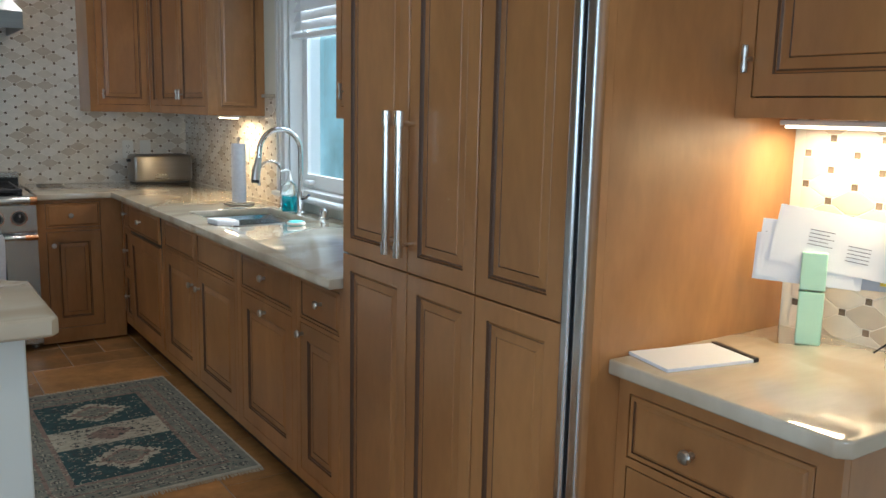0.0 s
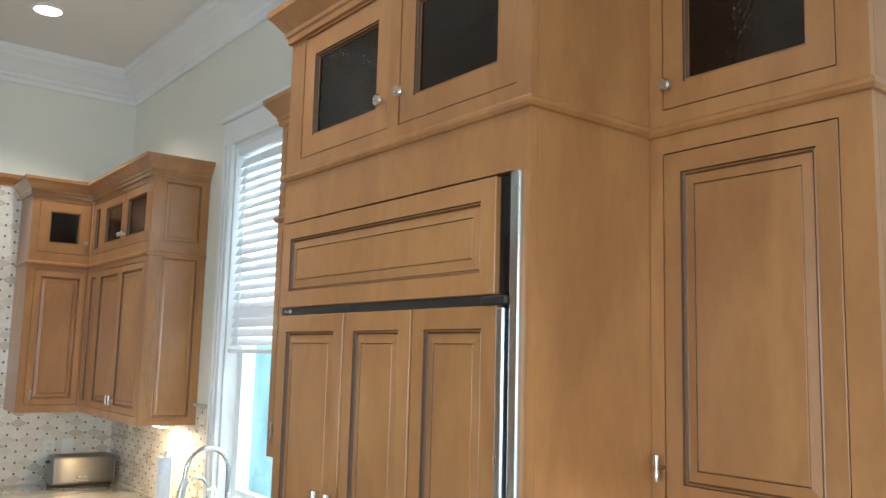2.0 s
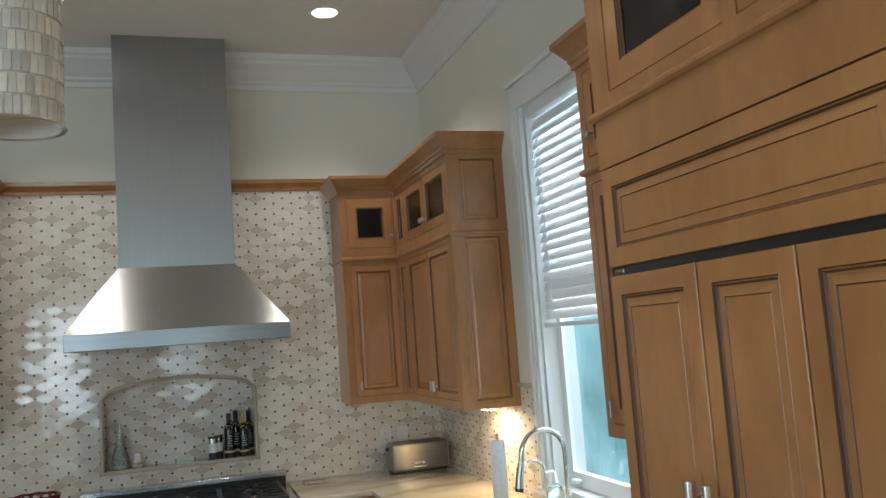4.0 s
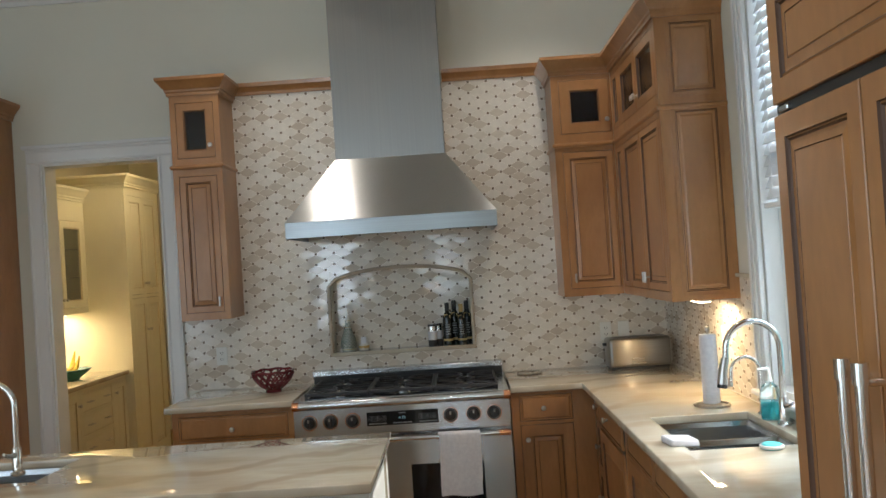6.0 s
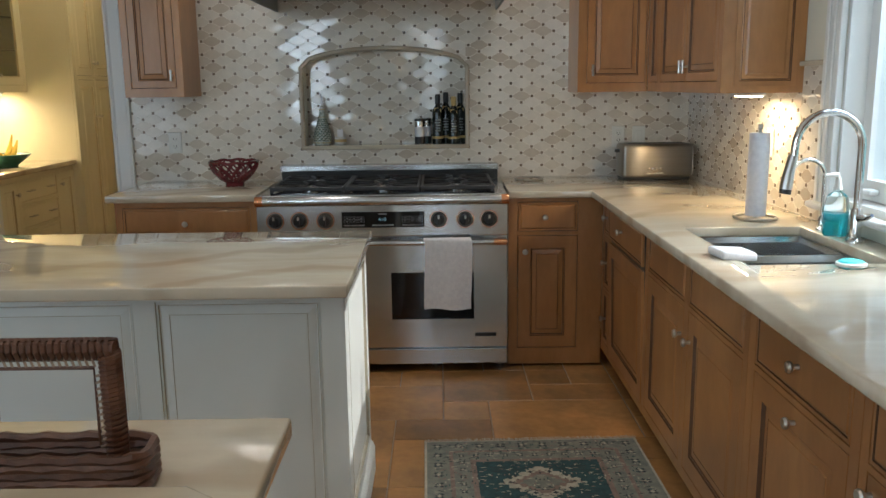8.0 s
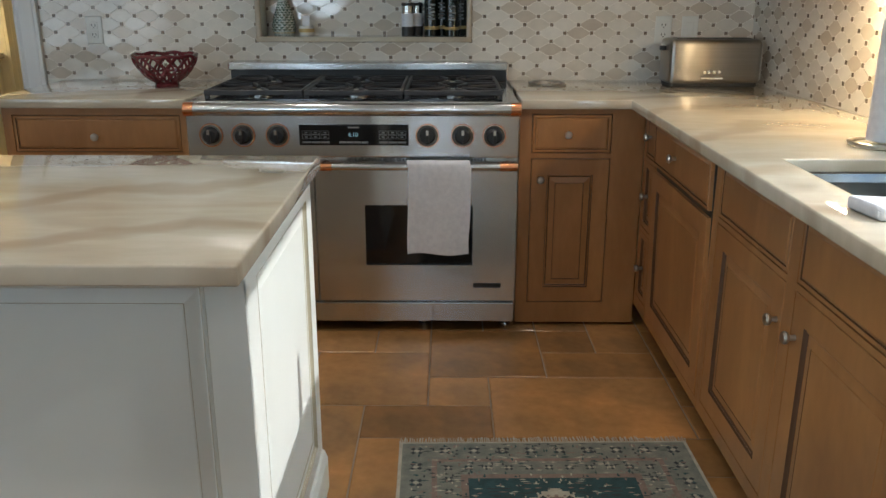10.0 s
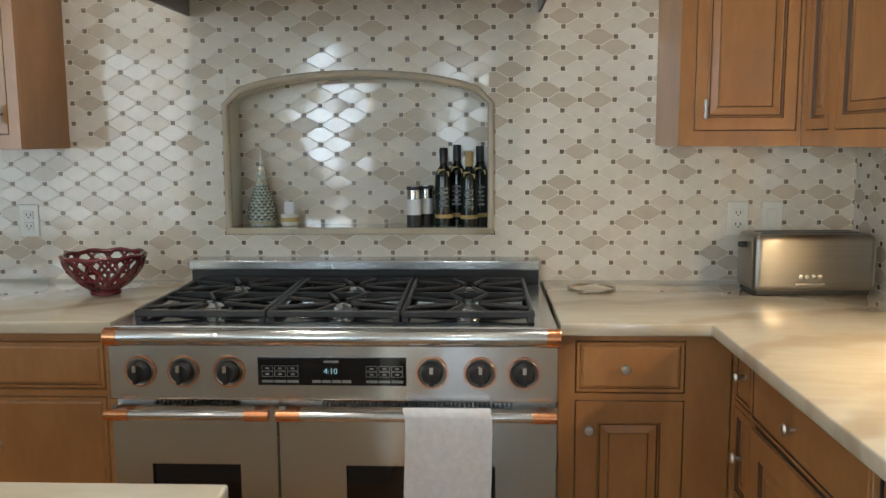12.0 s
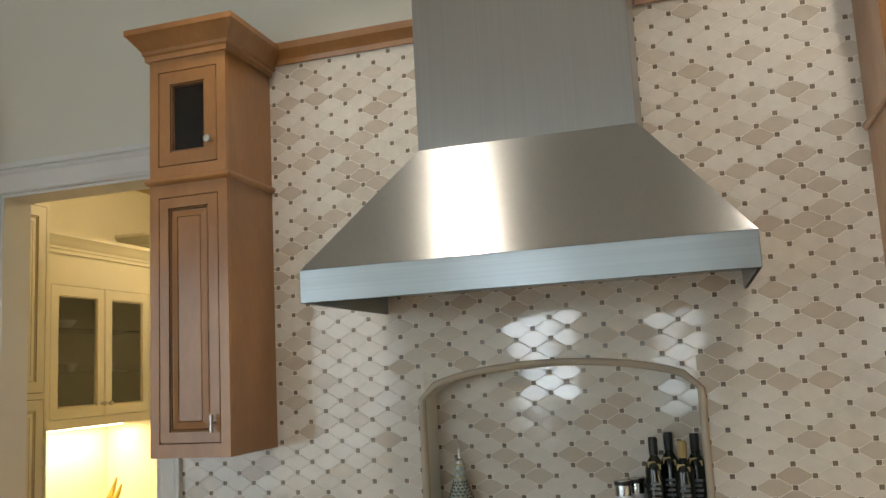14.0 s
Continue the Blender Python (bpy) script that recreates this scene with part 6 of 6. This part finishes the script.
def motif(bm, cx, cy, r, z, spikes, sq=1.0):
    n = spikes * 2
    bm.faces.new([bm.verts.new((cx + (r if i % 2 == 0 else r * 0.62) * math.cos(2 * math.pi * i / n), cy + sq * (r if i % 2 == 0 else r * 0.62) * math.sin(2 * math.pi * i / n), z)) for i in range(n)])
def stepped(name, cy, hw, hh, n, z, material):
    """A stepped lozenge with a jagged outline, as woven rugs have."""
    bm = bmesh.new()
    side = []
    for i in range(-n, n):
        w = hw * (1 - abs(i + 0.5) / n) * (1.0 if i % 2 else 0.86) + 0.012
        side += [(w, cy + hh * i / n), (w, cy + hh * (i + 1) / n)]
    bm.faces.new([bm.verts.new((x, y, z)) for x, y in side + [(-x, y) for x, y in reversed(side)]])
    part(name, bm, material, rug)
for cy in (-0.29, 0.29):
    stepped("medallion", cy, 0.155, 0.125, 9, 0.0091, RUG_CREAM)
    stepped("medallion_ring", cy, 0.105, 0.085, 7, 0.0093, RUG_ROSE)
    stepped("medallion_heart", cy, 0.075, 0.06, 6, 0.0095, RUG_BASE)
stepped("centre_medallion", 0.0, 0.10, 0.075, 7, 0.0093, RUG_ROSE)
for material, z, n in ((RUG_CREAM, 0.0097, 420), (RUG_DARK, 0.0099, 380), (RUG_TEAL, 0.0101, 240), (RUG_ROSE, 0.0103, 260)):
    bm = bmesh.new()
    for k in range(n):
        x, y = rr.uniform(-0.385, 0.385), rr.uniform(-0.645, 0.645)
        a, b = rr.choice(((0.010, 0.003), (0.003, 0.009), (0.005, 0.005), (0.014, 0.0025)))
        for sx in (-1, 1):
            bm.faces.new([bm.verts.new((sx * x + u, y + v, z)) for u, v in ((-a, 0), (0, -b), (a, 0), (0, b))])
    tagged(part("pile_fleck", bm, material, rug), kind="stuff")
bm = bmesh.new()
for cy in (-0.29, 0.29):
    for k in range(10):
        a = 2 * math.pi * k / 10
        motif(bm, 0.115 * math.cos(a), cy + 0.085 * math.sin(a), 0.011, 0.0099, 4)
for sx in (-1, 1):
    for cy in (-0.40, -0.18, 0.18, 0.40):
        for k in range(3):
            y0 = cy - 0.018 + k * 0.015
            bm.faces.new([bm.verts.new(p) for p in ((sx * 0.12, y0, 0.0094), (sx * 0.18, y0, 0.0094), (sx * 0.18, y0 + 0.005, 0.0094), (sx * 0.12, y0 + 0.005, 0.0094))])
for k in range(26):
    motif(bm, rr.uniform(-0.18, 0.18), rr.uniform(-0.09, 0.09), rr.uniform(0.006, 0.016), 0.0094, rr.choice((3, 4, 5)))
tagged(part("field_ornament", bm, RUG_DARK, rug), kind="stuff")
bm, bl = bmesh.new(), bmesh.new()
def border_motif(x, y, s, swap):
    for k in range(4):
        a = k * math.pi / 2 + math.pi / 4
        motif(bm, x + s * 0.9 * math.cos(a), y + s * 0.9 * math.sin(a), s * 0.55, 0.0092, 4)
    motif(bl, x, y, s * 0.6, 0.0094, 4)
for ins, step, s in ((0.052, 0.078, 0.016), (0.142, 0.056, 0.011)):
    X, Y = RWX - ins, RLY - ins
    k = int(2 * X / step)
    for i in range(k + 1):
        for sy in (-1, 1):
            border_motif(-X + 2 * X * i / k, sy * Y, s, i % 2)
    k = int(2 * Y / step)
    for i in range(1, k):
        for sx in (-1, 1):
            border_motif(sx * X, -Y + 2 * Y * i / k, s, i % 2)
tagged(part("border_rosette", bm, RUG_DARK, rug), kind="stuff")
tagged(part("border_centre", bl, RUG_CREAM, rug), kind="stuff")
bm = bmesh.new()
for sy in (-1, 1):
    for i in range(150):
        x = -RWX + 2 * RWX * i / 149
        tube([(x, sy * RLY, 0.005), (x + rr.uniform(-0.005, 0.005), sy * (RLY + rr.uniform(0.022, 0.036)), 0.0025)], 0.0016, 4, bm)
tagged(part("fringe", bm, RUG_CREAM, rug, "cream cotton fringe"), kind="stuff")

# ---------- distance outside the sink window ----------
# Bright daylight and haze are put into this card as emission.
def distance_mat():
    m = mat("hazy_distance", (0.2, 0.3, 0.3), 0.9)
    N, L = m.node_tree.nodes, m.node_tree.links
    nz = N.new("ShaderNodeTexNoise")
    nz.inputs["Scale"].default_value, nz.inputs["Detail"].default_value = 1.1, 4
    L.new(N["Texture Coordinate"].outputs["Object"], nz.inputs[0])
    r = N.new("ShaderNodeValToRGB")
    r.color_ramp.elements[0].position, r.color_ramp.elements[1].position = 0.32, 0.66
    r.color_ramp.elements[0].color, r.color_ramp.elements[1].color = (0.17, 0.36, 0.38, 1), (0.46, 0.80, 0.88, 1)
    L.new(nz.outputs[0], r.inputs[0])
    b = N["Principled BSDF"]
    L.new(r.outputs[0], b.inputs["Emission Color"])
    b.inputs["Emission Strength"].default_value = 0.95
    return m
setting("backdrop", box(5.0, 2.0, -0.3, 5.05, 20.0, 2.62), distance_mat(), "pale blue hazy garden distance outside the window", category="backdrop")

# ---------- tiles of the walls ----------
TA, TB, TC = 0.1175 / 2, 0.035, 0.0098
def clip(poly, nx_, nz_, d):
    """Keeps the part of a polygon where nx*x + nz*z <= d."""
    out = []
    for i, p in enumerate(poly):
        q = poly[i - 1]
        dp_, dq = nx_ * p[0] + nz_ * p[1] - d, nx_ * q[0] + nz_ * q[1] - d
        if (dp_ <= 0) != (dq <= 0):
            k = dq / (dq - dp_)
            out.append((q[0] + k * (p[0] - q[0]), q[1] + k * (p[1] - q[1])))
        if dp_ <= 0:
            out.append(p)
    return out
def clip_rect(poly, x0, z0, x1, z1):
    for h_ in ((-1, 0, -x0), (1, 0, x1), (0, -1, -z0), (0, 1, z1)):
        poly = clip(poly, *h_)
        if len(poly) < 3:
            return []
    return poly
G = 0.0016
def rhomb(x, z):
    a, b = TA - G * 1.6, TB - G
    cx_, cz_ = TA - TC, TB - TC
    ux, uz = a * (1 - cz_ / b), b * (1 - cx_ / a)
    return [(x + p, z + q) for p, q in ((-ux, -cz_), (ux, -cz_), (cx_, -uz), (cx_, uz), (ux, cz_), (-ux, cz_), (-cx_, uz), (-cx_, -uz))]
def square(x, z):
    s = 0.0074
    return [(x - s, z - s), (x + s, z - s), (x + s, z + s), (x - s, z + s)]
def area(poly):
    return abs(sum(poly[i - 1][0] * p[1] - p[0] * poly[i - 1][1] for i, p in enumerate(poly))) / 2
tilts = random.Random(8)
def prism(polys, t=0.0012):
    """Upright prisms, fronts at -t with a small chamfer, on the plane y = 0."""
    vs, fs = [], []
    for poly in polys:
        n, i = len(poly), len(vs)
        ta, tz = (tilts.uniform(-0.014, 0.014), tilts.uniform(-0.014, 0.014)) if len(polys) > 1 else (0, 0)
        mx_, mz_ = sum(p[0] for p in poly) / n, sum(p[1] for p in poly) / n
        vs += [(x, 0.0, z) for x, z in poly] + [(x, -t + 0.0004, z) for x, z in poly] + [(x + (mx_ - x) * 0.02, -t + ta * (x - mx_) + tz * (z - mz_), z + (mz_ - z) * 0.03) for x, z in poly]
        for k in range(n):
            j = (k + 1) % n
            fs += [(i + k, i + j, i + n + j, i + n + k), (i + n + k, i + n + j, i + 2 * n + j, i + 2 * n + k)]
        fs.append(tuple(range(i + 2 * n, i + 3 * n)))
    me = bpy.data.meshes.new("tile")
    me.from_pydata(vs, [], fs)
    return me

def tile_field(owner, m, x0, z0, x1, z1, phase, trim, near, room=300):
    """Lays truncated lozenges and small dots over a wall field; those for which near() holds become single tiles."""
    inv = owner.matrix_world.inverted() @ m
    full = {}
    far_t, far_d, singles = [], [], 0
    for shape, dx, material, name in ((rhomb, TA, TILE, "tile"), (square, 0.0, DOT, "dot_tile")):
        key = prism([shape(0, 0)])
        key.materials.append(material)
        j0, j1 = int((z0 - phase[1]) / TB) - 2, int((z1 - phase[1]) / TB) + 2
        k0, k1 = int((x0 - phase[0]) / (2 * TA)) - 2, int((x1 - phase[0]) / (2 * TA)) + 2
        for j in range(j0, j1 + 1):
            for k in range(k0, k1 + 1):
                x, z = phase[0] + 2 * TA * (k + (j % 2) * 0.5) + dx, phase[1] + TB * j
                base = clip_rect(shape(x, z), x0, z0, x1, z1)
                if len(base) < 3:
                    continue
                for poly in trim(base, x, z):
                    if len(poly) < 3 or area(poly) < 2e-5:
                        continue
                    whole = len(poly) == len(shape(0, 0)) and abs(area(poly) - area(shape(0, 0))) < 1e-7
                    if whole and near(x, z) and singles < room:
                        o = new(name, key)
                        o.parent = owner
                        o.matrix_basis = inv @ pose(x, 0, z, tilts.uniform(-0.8, 0.8), 0, tilts.uniform(-0.8, 0.8))
                        singles += name == "tile"
                    else:
                        (far_t if name == "tile" else far_d).append(poly)
    for polys, material, nm in ((far_t, TILE_I, "tile_field"), (far_d, DOT, "dot_field")):
        if polys:
            me = prism(polys)
            me.name = nm
            me.materials.append(material)
            o = new(nm, me)
            o.parent = owner
            o.matrix_basis = inv
            tagged(o, kind="stuff")

def niche_trim(poly, x, z):
    if z > UZ + 0.02 and (x > 1.0 + TA or x < -1.06 - TA):
        return []
    xs, zs = [p[0] for p in poly], [p[1] for p in poly]
    if max(xs) < NX0 or min(xs) > NX1 or max(zs) < NZ0 or min(zs) > NTOP:
        return [poly]
    out = []
    if min(xs) < NX0:
        out.append(clip(poly, 1, 0, NX0))
    if max(xs) > NX1:
        out.append(clip(poly, -1, 0, -NX1))
    mid = clip(clip(poly, -1, 0, -NX0), 1, 0, NX1)
    if len(mid) > 2:
        out.append(clip(mid, 0, 1, NZ0))
        xc = min(max(sum(p[0] for p in mid) / len(mid), NX0 + 0.01), NX1 - 0.01)
        sl = (arch(xc + 0.005) - arch(xc - 0.005)) / 0.01
        out.append(clip(mid, sl, -1, sl * xc - arch(xc)))
    return out
keep = lambda poly, x, z: [poly]
backs = [setting("wall_tile_bed", box(-1.438, WY - 0.0015, 0.90, -1.0605, WY - 0.0002, UZ), GROUT, "cream grout behind the tiles", category="grout")]
bm = bmesh.new()
for a in ((-1.0604, 0.90, NX0 - 0.001, 2.796), (NX1 + 0.001, 0.90, 0.997, 2.796), (0.9971, 0.90, 1.679, UZ), (NX0 - 0.0009, 0.90, NX1 + 0.0009, NZ0 - 0.001), (NX0 - 0.0009, NTOP + 0.001, NX1 + 0.0009, 2.796)):
    add_box(bm, a[0], WY - 0.0015, a[1], a[2], WY - 0.0002, a[3])
for i in range(24):
    a, b = NX0 + (NX1 - NX0) * i / 24, NX0 + (NX1 - NX0) * (i + 1) / 24
    bm.faces.new([bm.verts.new(p) for p in ((a, WY - 0.0015, arch(a)), (b, WY - 0.0015, arch(b)), (b, WY - 0.0015, NTOP + 0.001), (a, WY - 0.0015, NTOP + 0.001))])
setting("wall_tile_bed_range", bm, GROUT, "cream grout behind the range tiles", category="grout")
bm = box(WX - 0.0015, 5.502, 0.90, WX - 0.0002, 7.178, UZ)
add_box(bm, WX - 0.0015, 5.502, UZ + 0.0001, WX - 0.0002, 5.71, 1.465)
add_box(bm, WX - 0.0015, 3.57, 0.90, WX - 0.0002, 4.21, UZ + 0.01)
add_box(bm, WX - 0.0015, 1.957, DZ - 0.01, WX - 0.0002, 2.43, 1.418)
setting("wall_tile_bed_window", bm, GROUT, "cream grout behind the window wall tiles", category="grout")
PH = (-1.023, 1.663)
tile_field(wall_north, pose(0, WY - 0.0015, 0), -1.438, 0.903, 1.678, 2.795, PH, niche_trim, lambda x, z: abs(x) < 0.72 and 0.99 < z < 1.78)
niche_wall = bpy.data.objects["wall_niche"]
tile_field(niche_wall, pose(0, WY + 0.1345, 0), NX0, NZ0, NX1, NTOP, (-1.0, 1.655), keep, lambda x, z: True)
# window wall: local x runs towards the camera
east = pose(WX - 0.0015, 7.178, 0, 0, 0, -90)
tile_field(wall_east, east, 0.0, 0.903, 1.466, UZ, (0.03, 1.02), keep, lambda x, z: x > 0.3, 120)
tile_field(wall_east, east, 1.468, 0.903, 1.676, 1.465, (0.03, 1.02), keep, lambda x, z: True, 60)
tile_field(wall_east, east, 2.97, 0.903, 3.56, UZ, (0.03, 1.02), keep, lambda x, z: False)
tile_field(wall_east, east, 4.745, DZ + 0.002, 5.22, 1.418, (0.055, 1.06), keep, lambda x, z: True, 80)
setting("trim_tile_cap", box(WX - 0.022, 5.502, 1.466, WX - 0.0005, 5.711, 1.486, bevel=0.004), STONE, "small stone ledge capping the window wall tiles", category="trim")

# ---------- floor tiles ----------
fr = random.Random(4)
U = 0.205
nx_, ny_ = 31, 56
used = [[False] * ny_ for _ in range(nx_)]
kinds = {}
rest_v, rest_f = [], []
def floor_tile_mesh(w, h):
    g = 0.0028
    b = 0.003
    vs = [(g, g, -0.008), (w - g, g, -0.008), (w - g, h - g, -0.008), (g, h - g, -0.008), (g, g, -0.002), (w - g, g, -0.002), (w - g, h - g, -0.002), (g, h - g, -0.002),
          (g + b, g + b, 0), (w - g - b, g + b, 0), (w - g - b, h - g - b, 0), (g + b, h - g - b, 0)]
    fs = [(0, 1, 5, 4), (1, 2, 6, 5), (2, 3, 7, 6), (3, 0, 4, 7), (4, 5, 9, 8), (5, 6, 10, 9), (6, 7, 11, 10), (7, 4, 8, 11), (8, 9, 10, 11)]
    return vs, fs
# tiles in front of the range, laid first
LAID = {(24, 50): (2, 2), (26, 51): (1, 1), (27, 51): (1, 2), (26, 50): (2, 1), (22, 49): (2, 2), (24, 49): (1, 1), (25, 48): (3, 2), (23, 48): (2, 1), (23, 51): (1, 1), (21, 51): (2, 1)}
taken = {(i + a, j + b) for (i, j), (w, h) in LAID.items() for a in range(w) for b in range(h)}
for j in range(ny_):
    for i in range(nx_):
        if used[i][j]:
            continue
        opts = [(2, 2), (3, 2), (2, 3), (2, 2), (1, 2), (3, 2), (2, 1), (1, 1)]
        fr.shuffle(opts)
        for w, h in ([LAID[i, j]] if (i, j) in LAID else opts + [(1, 1)]):
            if (i, j) not in LAID and any((a, b) in taken for a in range(i, i + w) for b in range(j, j + h)):
                continue
            if i + w <= nx_ and j + h <= ny_ and not any(used[a][b] for a in range(i, i + w) for b in range(j, j + h)):
                break
        for a in range(i, i + w):
            for b in range(j, j + h):
                used[a][b] = True
        x, y = 1.717 - nx_ * U + i * U, 7.275 - ny_ * U + j * U
        vs, fs = floor_tile_mesh(w * U, h * U)
        if -1.6 < x < 1.3 and y > 2.2:
            if (w, h) not in kinds:
                kinds[w, h] = bpy.data.meshes.new("floor_tile")
                kinds[w, h].from_pydata(vs, [], fs)
                kinds[w, h].materials.append(FLOORT)
            o = new("floor_tile", kinds[w, h])
            o.parent = floor
            o.matrix_basis = pose(x, y, fr.uniform(-0.001, 0.0))
        else:
            k = len(rest_v)
            rest_v += [(a + x, b + y, c) for a, b, c in vs]
            rest_f += [tuple(q + k for q in f) for f in fs]
me = bpy.data.meshes.new("floor_tile_field")
me.from_pydata(rest_v, [], rest_f)
me.materials.append(FLOORT)
o = new("floor_tile_field", me)
o.parent = floor
tagged(o, kind="stuff")
